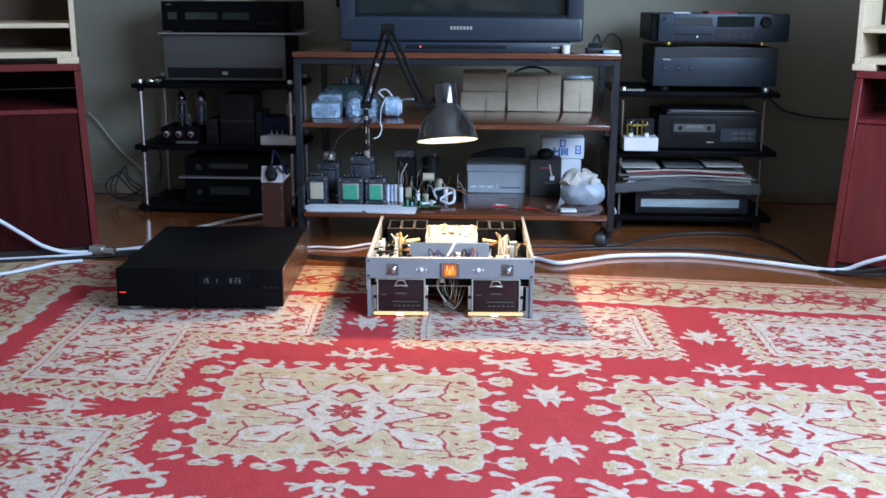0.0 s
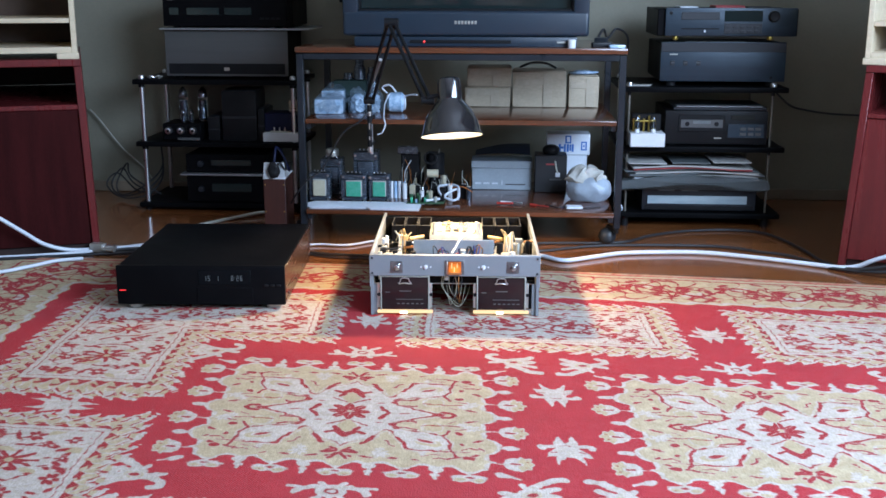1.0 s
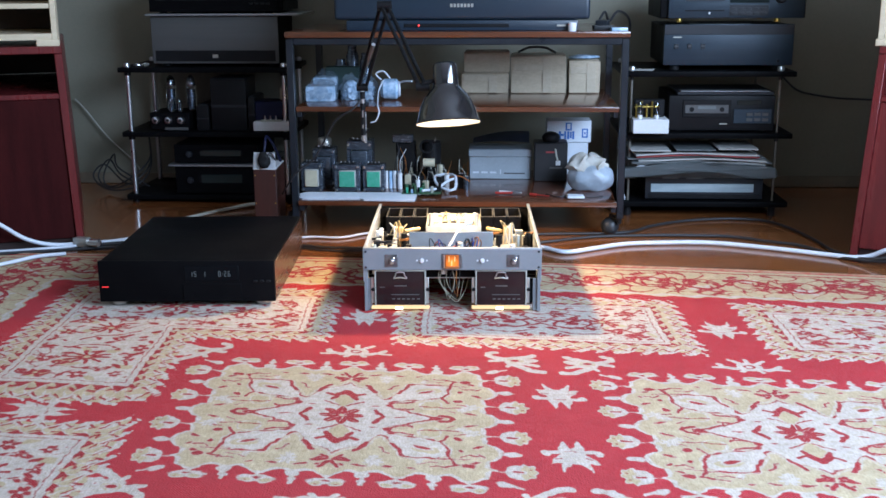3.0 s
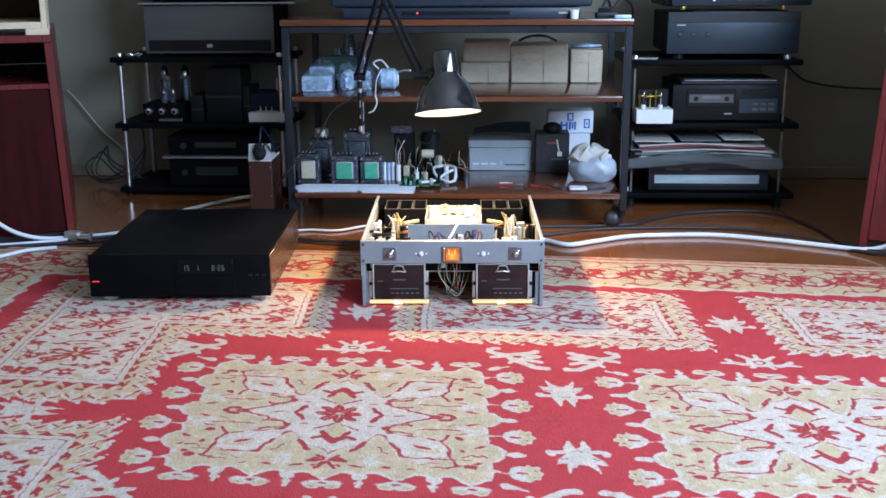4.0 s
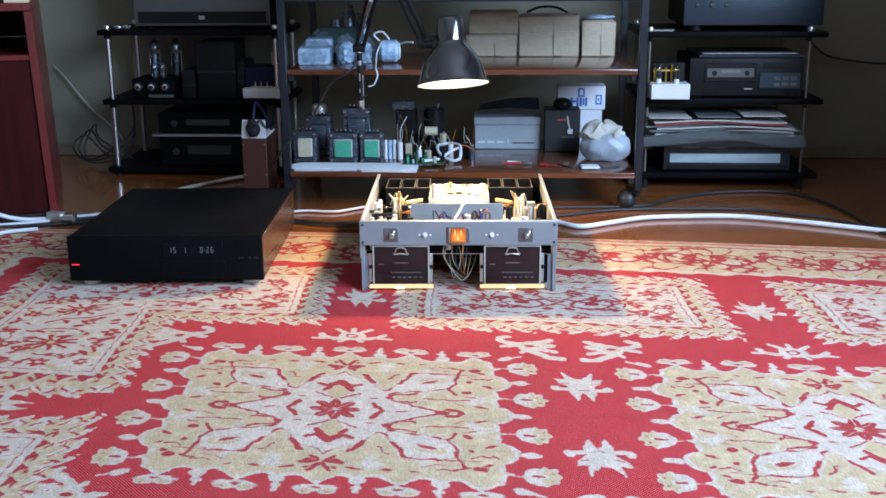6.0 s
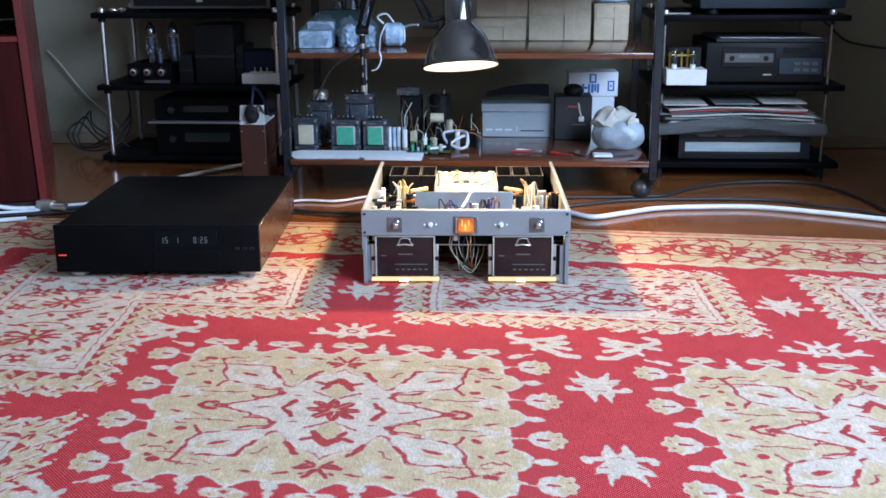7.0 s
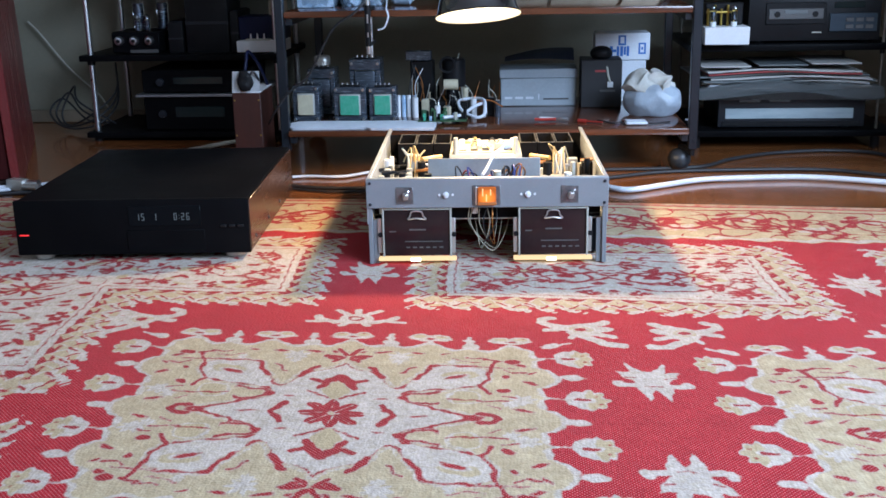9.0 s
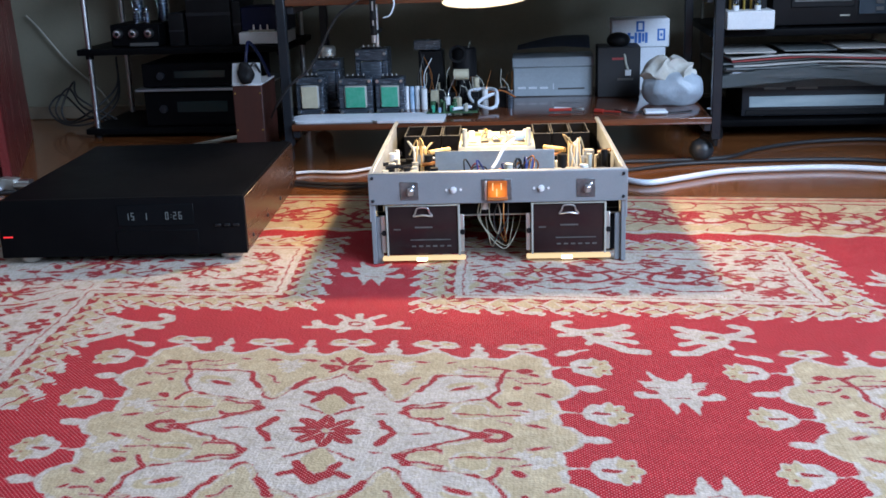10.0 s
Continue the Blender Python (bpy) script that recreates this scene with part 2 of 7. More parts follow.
def stroke(x, y, pts, r):
    """A drawn line of even width through the points."""
    return any_of(*[sd_line(x, y, *a, *b, r) for a, b in zip(pts, pts[1:])])


def posy(x, y, cx, cy, s, turn=0.0):
    """A small four-petalled red flower with a hollow heart."""
    f = any_of(*[sd_ell(x, y, cx + s * math.cos(radians(a + turn)), cy + s * math.sin(radians(a + turn)), 0.75 * s, 0.45 * s, a + turn) for a in (20, 90, 160, 200, 270, 340)])
    return np.maximum(f, -sd_ell(x, y, cx, cy, 0.45 * s, 0.4 * s))


def burst(x, y, cx, cy, s):
    """A larger flower: blades that fan out on both sides of a gold heart."""
    return any_of(*[sd_line(x, y, cx + 0.25 * s * math.cos(radians(a)), cy + 0.25 * s * math.sin(radians(a)), cx + s * math.cos(radians(a)), cy + 0.8 * s * math.sin(radians(a)), 0.085 * s)
                    for a in (0, 38, 75, 118, 150, 180, 222, 262, 300, 330)])


def gold_panel(x, y, ex, ey):
    """One quarter of a gold panel, mirrored: body, cream, red and tan."""
    far = np.full_like(x, 1.0)
    cream, red, tan = far.copy(), far.copy(), far.copy()
    top = 0.229 + 0.026 * np.abs(np.cos(math.pi * x / 0.119)) ** 6 + 0.010 * np.abs(np.sin(math.pi * x / 0.119)) ** 8
    side = 0.268 + 0.026 * np.clip(np.cos(2 * math.pi * y / 0.135), 0, None) ** 0.55 + 0.012 * np.exp(-((np.mod(y, 0.135) - 0.0675) / 0.0045) ** 2)
    body = np.maximum(y - top, x - side) * 0.8
    cream = np.minimum(cream, np.abs(body + 0.0015) - 0.0034)
    # the lobed cream ground with its leaf arms
    field = [(-0.02, 0.164), (0.0, 0.164), (0.010, 0.148), (0.028, 0.137), (0.048, 0.131), (0.059, 0.109), (0.068, 0.088), (0.079, 0.082), (0.089, 0.092), (0.097, 0.116), (0.111, 0.140),
             (0.120, 0.165), (0.138, 0.171), (0.176, 0.170), (0.197, 0.160), (0.199, 0.130), (0.187, 0.105), (0.165, 0.095), (0.140, 0.087), (0.118, 0.084), (0.094, 0.074), (0.084, 0.058),
             (0.096, 0.040), (0.122, 0.031), (0.139, 0.022), (0.176, 0.006), (0.186, 0.0), (0.186, -0.02), (-0.02, -0.02)]
    c = sd_poly(x, y, field)
    cream = np.minimum(cream, c)
    width = 0.0022 + 0.0014 * np.sin(140 * x + 95 * y)
    red = np.minimum(red, np.abs(c) - width)
    cream = np.minimum(cream, np.abs(c - 0.0062) - 0.0014)
    # thick parts of the outline
    red = any_of(red, stroke(x, y, [(0.036, 0.150), (0.046, 0.136), (0.056, 0.116)], 0.0050), stroke(x, y, [(0.101, 0.118), (0.112, 0.140), (0.119, 0.166)], 0.0040),
                 stroke(x, y, [(0.119, 0.170), (0.170, 0.174), (0.236, 0.166)], 0.0022), stroke(x, y, [(0.212, 0.192), (0.201, 0.163), (0.198, 0.128), (0.187, 0.103), (0.200, 0.078)], 0.0036))
    # narrow leaves in the arms' gaps
    leaf = sd_poly(x, y, [(0.086, 0.054), (0.098, 0.069), (0.122, 0.072), (0.140, 0.080), (0.150, 0.060), (0.134, 0.040), (0.106, 0.040)])
    red = np.minimum(red, np.maximum(np.abs(leaf) - 0.0034, x - 0.139))
    red = any_of(red, sd_ell(x, y, 0.090, 0.054, 0.009, 0.007), stroke(x, y, [(0.139, 0.022), (0.165, 0.008), (0.190, 0.003)], 0.0034),
                 stroke(x, y, [(0.146, 0.058), (0.190, 0.053), (0.222, 0.055)], 0.0026), stroke(x, y, [(0.128, 0.034), (0.128, 0.024)], 0.003), sd_ell(x, y, 0.110, 0.0, 0.014, 0.0034))
    patch = sd_ell(x, y, 0.167, 0.064, 0.021, 0.020, 10)
    tan = np.minimum(tan, np.maximum(patch, -sd_ell(x, y, 0.150, 0.060, 0.006, 0.02)))
    cream = np.minimum(cream, np.abs(patch) - 0.0026)
    side_posy = any_of(stroke(x, y, [(0.188, 0.014), (0.204, 0.010), (0.213, 0.0)], 0.0055), sd_ell(x, y, 0.176, 0.004, 0.010, 0.005, 20))
    red = np.minimum(red, side_posy)
    # the arms' eyes
    red = any_of(red, sd_ell(x, y, 0.154, 0.131, 0.017, 0.0062, 26))
    tan = np.minimum(tan, np.maximum(sd_ell(x, y, 0.160, 0.139, 0.026, 0.013, 10), -sd_ell(x, y, 0.154, 0.131, 0.021, 0.0095, 26)))
    # drawings on the gold
    for pts, r in (([(0.098, 0.160), (0.089, 0.152), (0.084, 0.136), (0.078, 0.134)], 0.0028), ([(0.170, 0.205), (0.182, 0.201), (0.198, 0.203)], 0.0024), ([(0.222, 0.160), (0.232, 0.150), (0.250, 0.154)], 0.0028),
                   ([(0.150, 0.196), (0.168, 0.188), (0.190, 0.188)], 0.0022), ([(0.196, 0.199), (0.216, 0.193)], 0.0036), ([(0.215, 0.070), (0.232, 0.066)], 0.0026), ([(0.198, 0.040), (0.214, 0.030)], 0.0022)):
        red = np.minimum(red, stroke(x, y, pts, r))
    for fx, fy, a, b, fr in ((0.050, 0.209, 0.014, 0.0045, 14), (0.100, 0.211, 0.013, 0.0042, -8), (0.219, 0.088, 0.010, 0.0085, 30), (0.254, 0.116, 0.012, 0.0052, -28), (0.243, 0.027, 0.014, 0.0046, -22),
                             (0.234, 0.192, 0.013, 0.0085, 5), (0.246, 0.178, 0.010, 0.0045, -20), (0.222, 0.136, 0.006, 0.0062, 0), (0.140, 0.214, 0.008, 0.0035, 20), (0.258, 0.150, 0.009, 0.004, 40), (0.020, 0.181, 0.012, 0.005, 30)):
        red = np.minimum(red, sd_ell(x, y, fx, fy, a, b, fr))
    for fx, fy, r1 in ((0.243, 0.060, 0.015), (0.228, 0.046, 0.010), (0.075, 0.194, 0.016), (0.072, 0.176, 0.009), (0.150, 0.185, 0.008)):
        cream = np.minimum(cream, sd_star(x, y, fx, fy, r1 * 1.25, r1 * 1.2, 7, 0.32, 10 * fx))
    # the flower over the middle
    red = any_of(red, stroke(x, y, [(0.006, 0.186), (0.030, 0.191)], 0.0048), stroke(x, y, [(0.004, 0.196), (0.016, 0.216)], 0.0050), stroke(x, y, [(0.006, 0.180), (0.018, 0.170)], 0.0042), sd_ell(x, y, 0.022, 0.206, 0.006, 0.004, 40))
    # rosette
    petals = sd_star(ex, ey, 0, 0, 0.046, 0.042, 8, 0.26)
    spokes = np.abs(np.sin(4 * np.arctan2(ey, ex))) * np.sqrt(ex * ex + ey * ey) - 0.0024
    red = np.minimum(red, np.maximum(np.maximum(petals, -spokes), -sd_ell(x, y, 0, 0, 0.0055, 0.007)))
    tan = np.minimum(tan, sd_ell(x, y, 0, 0, 0.0045, 0.006))
    # crowns with pale leaves
    lf = sd_poly(x, y, [(-0.002, 0.040), (0.006, 0.044), (0.020, 0.072), (0.008, 0.094), (0.0, 0.101), (-0.002, 0.101)])
    crown = any_of(stroke(x, y, [(0.0, 0.117), (0.016, 0.094)], 0.0085), stroke(x, y, [(0.016, 0.092), (0.024, 0.078)], 0.0055), stroke(x, y, [(0.020, 0.094), (0.036, 0.106)], 0.0046))
    red = np.minimum(red, np.maximum(crown, -lf))
    red = any_of(red, stroke(x, y, [(0.008, 0.044), (0.024, 0.058), (0.038, 0.066)], 0.0028))
    tan = np.minimum(tan, lf)
    # side leaves and dashes
    red = any_of(red, stroke(x, y, [(0.064, 0.028), (0.071, 0.016), (0.080, 0.0)], 0.0052), sd_ell(x, y, 0.072, 0.012, 0.009, 0.007, -50), sd_ell(x, y, 0.061, 0.049, 0.008, 0.0032, 8))
    red = red + 0.0005
    # a pale thread runs round each red drawing
    cream = np.minimum(cream, np.maximum(red - 0.0006, body + 0.004))
    # flowers on stems that ring the panel
    for cx in (0.0, 0.119, 0.237):
        cy = 0.272
        f = any_of(sd_ell(x, y, cx, cy, 0.032, 0.012), sd_ell(x, y, cx - 0.015, cy + 0.007, 0.014, 0.010), sd_ell(x, y, cx + 0.015, cy + 0.007, 0.014, 0.010), sd_line(x, y, cx, 0.25, cx, cy, 0.0032))
        cream = np.minimum(cream, np.maximum(f, -sd_ell(x, y, cx, cy + 0.019, 0.006, 0.007)))
        tan = np.minimum(tan, any_of(sd_ell(x, y, cx - 0.016, cy + 0.007, 0.010, 0.006), sd_ell(x, y, cx + 0.016, cy + 0.007, 0.010, 0.006)))
        red = any_of(red, sd_ell(x, y, cx, cy - 0.002, 0.0075, 0.0035), sd_ell(x, y, cx + 0.018, cy + 0.010, 0.0022, 0.002))
    for cx, cy in ((0.321, 0.206), (0.322, 0.068)):
        f = any_of(sd_ell(x, y, cx, cy, 0.026, 0.027), sd_star(x, y, cx + 0.006, cy, 0.025, 0.033, 8, 0.16))
        cream = np.minimum(cream, any_of(f, sd_line(x, y, 0.27, cy, cx, cy, 0.0016)))
        tan = np.minimum(tan, np.maximum(np.maximum(sd_star(x, y, cx + 0.008, cy, 0.021, 0.029, 8, 0.2), cx + 0.001 - x), -sd_ell(x, y, cx + 0.006, cy, 0.006, 0.007)))
        red = any_of(red, sd_line(x, y, cx - 0.012, cy, cx + 0.003, cy, 0.0034), sd_ell(x, y, cx + 0.016, cy + 0.012, 0.003, 0.0024), sd_ell(x, y, cx + 0.017, cy - 0.011, 0.003, 0.0024))
    for cx, cy in ((0.312, 0.138), (0.308, 0.0)):
        cream = np.minimum(cream, any_of(sd_ell(x, y, cx, cy, 0.017, 0.0095), sd_line(x, y, cx - 0.02, cy, cx, cy, 0.0018)))
    cream = any_of(cream, sd_ell(x, y, 0.294, 0.255, 0.016, 0.009, 30), sd_line(x, y, 0.30, 0.253, 0.322, 0.268, 0.003))
    # small finials between the flowers
    for cx in (0.0595, 0.178):
        cream = any_of(cream, sd_ell(x, y, cx, 0.246, 0.013, 0.012), sd_ell(x, y, cx, 0.268, 0.009, 0.0055), sd_line(x, y, cx, 0.246, cx, 0.282, 0.0042))
    return body, cream, red, tan


def weave(u, v):
    """Four fields over the rug, each positive inside: gold, cream, red drawn on top, tan touches."""
    rng = random.Random(5)
    u0, v0 = u, v
    u = u0 + 0.0011 * np.sin(150 * v0 + 2.0 * np.sin(60 * u0)) + 0.0009 * np.sin(310 * u0 + 190 * v0) + 0.002 * np.sin(23 * v0 + 9 * u0)
    v = v0 + 0.0011 * np.sin(140 * u0 + 2.0 * np.sin(70 * v0)) + 0.0009 * np.sin(270 * v0 - 230 * u0) + 0.002 * np.sin(21 * u0 - 11 * v0)
    # the cross channel at the short end is woven a little lower than the middle
    ramp = lambda t: np.clip(t, 0, 1) ** 2 * (3 - 2 * np.clip(t, 0, 1))
    v = v + 0.037 * ramp((-0.36 - u) / 0.10) * ramp((0.125 - v) / 0.10)
    U, V = np.abs(u - 0.418), np.abs(v)
    far = np.full_like(u, 1.0)
    x, y = np.abs(U - 0.418), V
    gold, cream, red, tan = gold_panel(x, y, U - 0.418, V)
    # stars in the red channels
    def star(px, py, sx, sy):
        p, q = np.abs(px) * sx, py * sy
        return any_of(sd_ell(p, q, 0, 0.004, 0.024, 0.030), sd_line(p, q, 0.0, -0.012, 0.046, -0.015, 0.0065), sd_ell(p, q, 0.046, -0.010, 0.0085, 0.011), sd_poly(p, q, [(-0.001, -0.018), (0.024, -0.018), (0.018, -0.048), (0.013, -0.064), (0.008, -0.046), (0.0, -0.026)]),
                      sd_poly(p, q, [(0.0, 0.022), (0.006, 0.034), (0.016, 0.046), (0.026, 0.070), (0.026, 0.044), (0.022, 0.016)]), sd_poly(p, q, [(0.010, 0.024), (0.026, 0.030), (0.044, 0.034), (0.034, 0.012), (0.020, -0.004)]))
    for px, py, sx, sy in ((U, V - 0.136, 1.0, 1.0), (U - 0.418, V - 0.594, 1.0, 1.0), (V, U - 1.0, 1.05, 0.86)):
        cream = np.minimum(cream, star(px, py, sx, sy))
        red = any_of(red, sd_line(np.abs(px), py, 0.018, 0.010, 0.032, 0.014, 0.0016), sd_line(np.abs(px), py, 0.026, -0.004, 0.038, -0.005, 0.0022), sd_line(np.abs(px), py, 0.0, -0.018, 0.012, -0.016, 0.0014))
    # curled sprays above the panels and at the crossings
    f = any_of(sd_ell(x, V, 0, 0.350, 0.026, 0.024), stroke(x, V, [(0.014, 0.340), (0.034, 0.334), (0.054, 0.344), (0.062, 0.358)], 0.0075), sd_line(x, V, 0.052, 0.338, 0.074, 0.336, 0.005),
               sd_line(x, V, 0.0, 0.36, 0.0, 0.392, 0.006), sd_line(x, V, 0.010, 0.362, 0.034, 0.388, 0.0055), sd_line(x, V, 0.012, 0.332, 0.020, 0.320, 0.006))
    cream = np.minimum(cream, f)
    red = any_of(red, np.abs(sd_ell(x, V, 0.0, 0.350, 0.010, 0.009)) - 0.0026)
    for cx, sgn in ((0.078, 1), (0.762, -1)):
        w = (U - cx) * sgn
        f = any_of(sd_ell(w, V, -0.004, 0.326, 0.028, 0.026), stroke(w, V, [(0.015, 0.336), (0.040, 0.342), (0.054, 0.356), (0.054, 0.370), (0.040, 0.377)], 0.0085), sd_line(w, V, 0.020, 0.326, 0.048, 0.324, 0.008),
                   stroke(w, V, [(-0.010, 0.344), (-0.030, 0.352), (-0.042, 0.360)], 0.0095), sd_line(w, V, -0.020, 0.326, -0.040, 0.330, 0.011), sd_line(w, V, -0.018, 0.312, -0.044, 0.298, 0.008),
                   stroke(w, V, [(0.002, 0.304), (-0.016, 0.286), (-0.034, 0.268), (-0.056, 0.262)], 0.0090), sd_ell(w, V, -0.058, 0.266, 0.009, 0.008), sd_line(w, V, 0.006, 0.306, 0.014, 0.290, 0.006))
        cream = np.minimum(cream, f)
        red = any_of(red, sd_ell(w, V, -0.002, 0.327, 0.010, 0.007, 15), sd_ell(w, V, 0.026, 0.318, 0.006, 0.0035))
        tan = np.minimum(tan, np.abs(sd_ell(w, V, -0.002, 0.327, 0.015, 0.011, 15)) - 0.0016)
    # the pale panels along the border: a middle one and the angled corner ones
    pieces = [(0.0, 0.615, 0.345, 0.205), (0.855, 0.615, 0.365, 0.205), (1.010, 0.432, 0.210, 0.388)]
    panel, run = far.copy(), far.copy()
    for cx, cy, hx, hy in pieces:
        d = sd_rect(U, V, cx, cy, hx, hy)
        along = np.where(np.abs(U - cx) - hx > np.abs(V - cy) - hy, V, U)
        run = np.where(d < panel, along, run)
        panel = np.minimum(panel, d)
    sway = 0.006 * np.sin(55 * run) + 0.004 * np.sin(131 * run + 1.0)
    # two ranks of flame leaves that lean along the edge
    f1 = 0.040 * saw(run + 0.9 * panel + sway, 0.047) ** 1.5 + 0.010 * saw(run - 0.9 * panel, 0.0155)
    cream = np.minimum(cream, panel + f1 - 0.014)
    band = np.abs(panel + 0.044 + 0.5 * sway) - 0.014 - 0.006 * np.cos(2 * math.pi * run / 0.041)
    gold = np.minimum(gold, band)
    cream = np.maximum(cream, -band)
    cream = np.minimum(cream, np.abs(panel + 0.044 + 0.013 * np.sin(run * 2 * math.pi / 0.041)) - 0.0034 + 0.002 * np.sin(300 * run))
    tri = (1 - saw(run, 0.041)) * 0.017
    red = np.minimum(red, np.maximum(np.abs(panel + 0.0655 - 0.5 * tri) - 0.5 * tri, -(panel + 0.072)) + 0.0006)
    red = np.minimum(red, np.maximum(np.abs(panel + 0.024 + 0.010 * np.sin(run * 2 * math.pi / 0.047)) - 0.0036, 0.003 - 0.010 * saw(run + 0.02, 0.0235)))
    red = np.minimum(red, np.maximum(np.abs(panel + 0.050 - 0.5 * sway) - 0.0026, 0.005 - 0.010 * saw(run + 0.01, 0.041)))
    tan = np.minimum(tan, np.maximum(np.abs(panel + 0.016) - 0.006, 0.006 - 0.011 * saw(run + 0.03, 0.047)))
    red = np.minimum(red, np.abs(panel + 0.0790) - 0.0014)
    inner = panel + 0.0765
    cream = np.minimum(cream, inner)
    cream = np.minimum(cream, np.abs(panel + 0.0735) - 0.0028)
    # flowers strewn over the pale fields
    fl, tn = far.copy(), far.copy()
    for cx, cy, s in ((0.215, 0.525, 0.011), (0.235, 0.60, 0.010), (0.22, 0.69, 0.011), (0.04, 0.512, 0.009), (0.62, 0.53, 0.010), (0.60, 0.60, 0.011), (0.63, 0.70, 0.010), (0.70, 0.512, 0.012), (0.78, 0.52, 0.009), (0.90, 0.575, 0.010), (1.10, 0.62, 0.012),
                      (1.085, 0.16, 0.014), (0.995, 0.157, 0.013), (0.915, 0.17, 0.010), (1.095, 0.25, 0.012), (0.905, 0.33, 0.013), (1.105, 0.43, 0.012), (0.91, 0.25, 0.008), (0.97, 0.39, 0.010), (1.09, 0.53, 0.012)):
        fl = np.minimum(fl, posy(U, V, cx, cy, s, 300 * cx))
    for cx, cy, s in ((0.148, 0.62, 0.040), (0.72, 0.62, 0.042), (1.005, 0.265, 0.052), (1.015, 0.47, 0.046), (0.90, 0.65, 0.044)):
        fl = np.minimum(fl, burst(U, V, cx, cy, s))
        tn = any_of(tn, sd_ell(U, V, cx, cy, 0.5 * s, 0.32 * s), sd_ell(U, V, cx + 0.9 * s, cy - 0.5 * s, 0.5 * s, 0.25 * s, -25))
    for pts, r in (([(0.0, 0.60), (0.05, 0.565), (0.10, 0.56), (0.13, 0.58), (0.10, 0.60)], 0.0030), ([(0.02, 0.55), (0.07, 0.525), (0.13, 0.53), (0.17, 0.55)], 0.0026), ([(0.0, 0.67), (0.06, 0.685), (0.10, 0.66), (0.07, 0.64)], 0.0030),
                   ([(0.02, 0.63), (0.07, 0.61), (0.09, 0.63)], 0.0050), ([(0.17, 0.69), (0.12, 0.70), (0.05, 0.715)], 0.0026), ([(0.64, 0.57), (0.68, 0.56), (0.71, 0.58)], 0.0026), ([(0.77, 0.66), (0.82, 0.68), (0.86, 0.66), (0.84, 0.63)], 0.0028),
                   ([(0.95, 0.32), (0.98, 0.345), (1.03, 0.35), (1.06, 0.33)], 0.0028), ([(0.94, 0.21), (0.97, 0.19), (1.02, 0.20)], 0.0024), ([(1.06, 0.38), (1.03, 0.41), (0.98, 0.42), (0.94, 0.45)], 0.0028), ([(0.95, 0.55), (0.99, 0.56), (1.04, 0.54), (1.06, 0.57)], 0.0030), ([(0.80, 0.56), (0.84, 0.58), (0.80, 0.60)], 0.0026)):
        fl = np.minimum(fl, stroke(U, V, pts, r + 0.0012 * np.sin(200 * U + 160 * V)))
    scroll = np.abs(sd_ell(U, V, 0.075, 0.60, 0.045, 0.030, 15)) - 0.0030
    fl = any_of(fl, scroll, sd_ell(U, V, 0.075, 0.60, 0.018, 0.010, 15), np.maximum(flecks(U, V, rng, 70, 0.0, 0.26, 0.50, 0.73, 0.010), 0.1 * (np.abs(V - 0.62) - 0.13)))
    fl = np.minimum(fl, flecks(U, V, rng, 260, 0.56, 1.14, 0.15, 0.73, 0.0115))
    red = np.minimum(red, np.maximum(fl, inner + 0.010))
    g1 = np.sin(62 * U + 1.9 * np.sin(51 * V)) + np.sin(57 * V + 2.1 * np.sin(47 * U))
    g2 = np.sin(19 * U - 7 * V + 1.0) + 0.8 * np.sin(17 * V + 5 * U)
    red = np.minimum(red, np.maximum(np.maximum((np.abs(g1) - 0.13) * 0.012, (-0.1 - g2) * 0.03), inner + 0.012))
    tn = np.minimum(tn, flecks(U, V, rng, 90, 0.0, 1.15, 0.13, 0.74, 0.016))
    tan = np.minimum(tan, np.maximum(tn, inner + 0.010))
    # outer border
    out = sd_rect(U, V, 0, 0, 1.29, 0.865)
    bd = -(out + 0.006 * np.sin((U + V) * 70))
    band = np.maximum(bd, sd_rect(U, V, 0, 0, 1.63, 1.135))
    gold = np.minimum(gold, band)
    cream = np.minimum(cream, np.maximum(np.abs(bd + 0.012) - 0.007, band))
    t = np.where(V - 0.865 > U - 1.29, U, V)
    h = np.maximum(V - 0.865, U - 1.29)
    meander = np.abs(h - 0.13 - 0.05 * np.sin(t * 2 * math.pi / 0.26)) - 0.006
    curl = np.abs(np.sqrt((np.mod(t, 0.13) - 0.065) ** 2 + (h - 0.13) ** 2) - 0.045) - 0.0035
    red = np.minimum(red, np.maximum(np.minimum(meander, curl), band))
    tt = np.mod(t, 0.26) - 0.13
    rose = np.abs(sd_star(tt, h, 0.0, 0.13, 0.05, 0.05, 8, 0.25)) - 0.006
    red = np.minimum(red, np.maximum(rose, band))
    cream = np.minimum(cream, np.maximum(sd_star(tt, h, 0.06, 0.09, 0.045, 0.035, 7, 0.25), band))
    cream = np.minimum(cream, np.maximum(sd_star(tt, h, -0.075, 0.18, 0.045, 0.03, 6, 0.25), band))
    g3 = np.sin(60 * t + 1.6 * np.sin(52 * h)) + np.sin(58 * h + 1.8 * np.sin(47 * t))
    red = np.minimum(red, np.maximum((np.abs(g3) - 0.2) * 0.011, band + 0.02))
    bf = np.minimum(flecks(tt, h, rng, 18, -0.13, 0.13, 0.03, 0.24, 0.016), np.abs(h - 0.245) - 0.004)
    red = np.minimum(red, np.maximum(bf, band))
    tan = np.minimum(tan, np.maximum(flecks(tt, h, rng, 12, -0.13, 0.13, 0.03, 0.24, 0.018), band))
    return gold, cream, red, tan


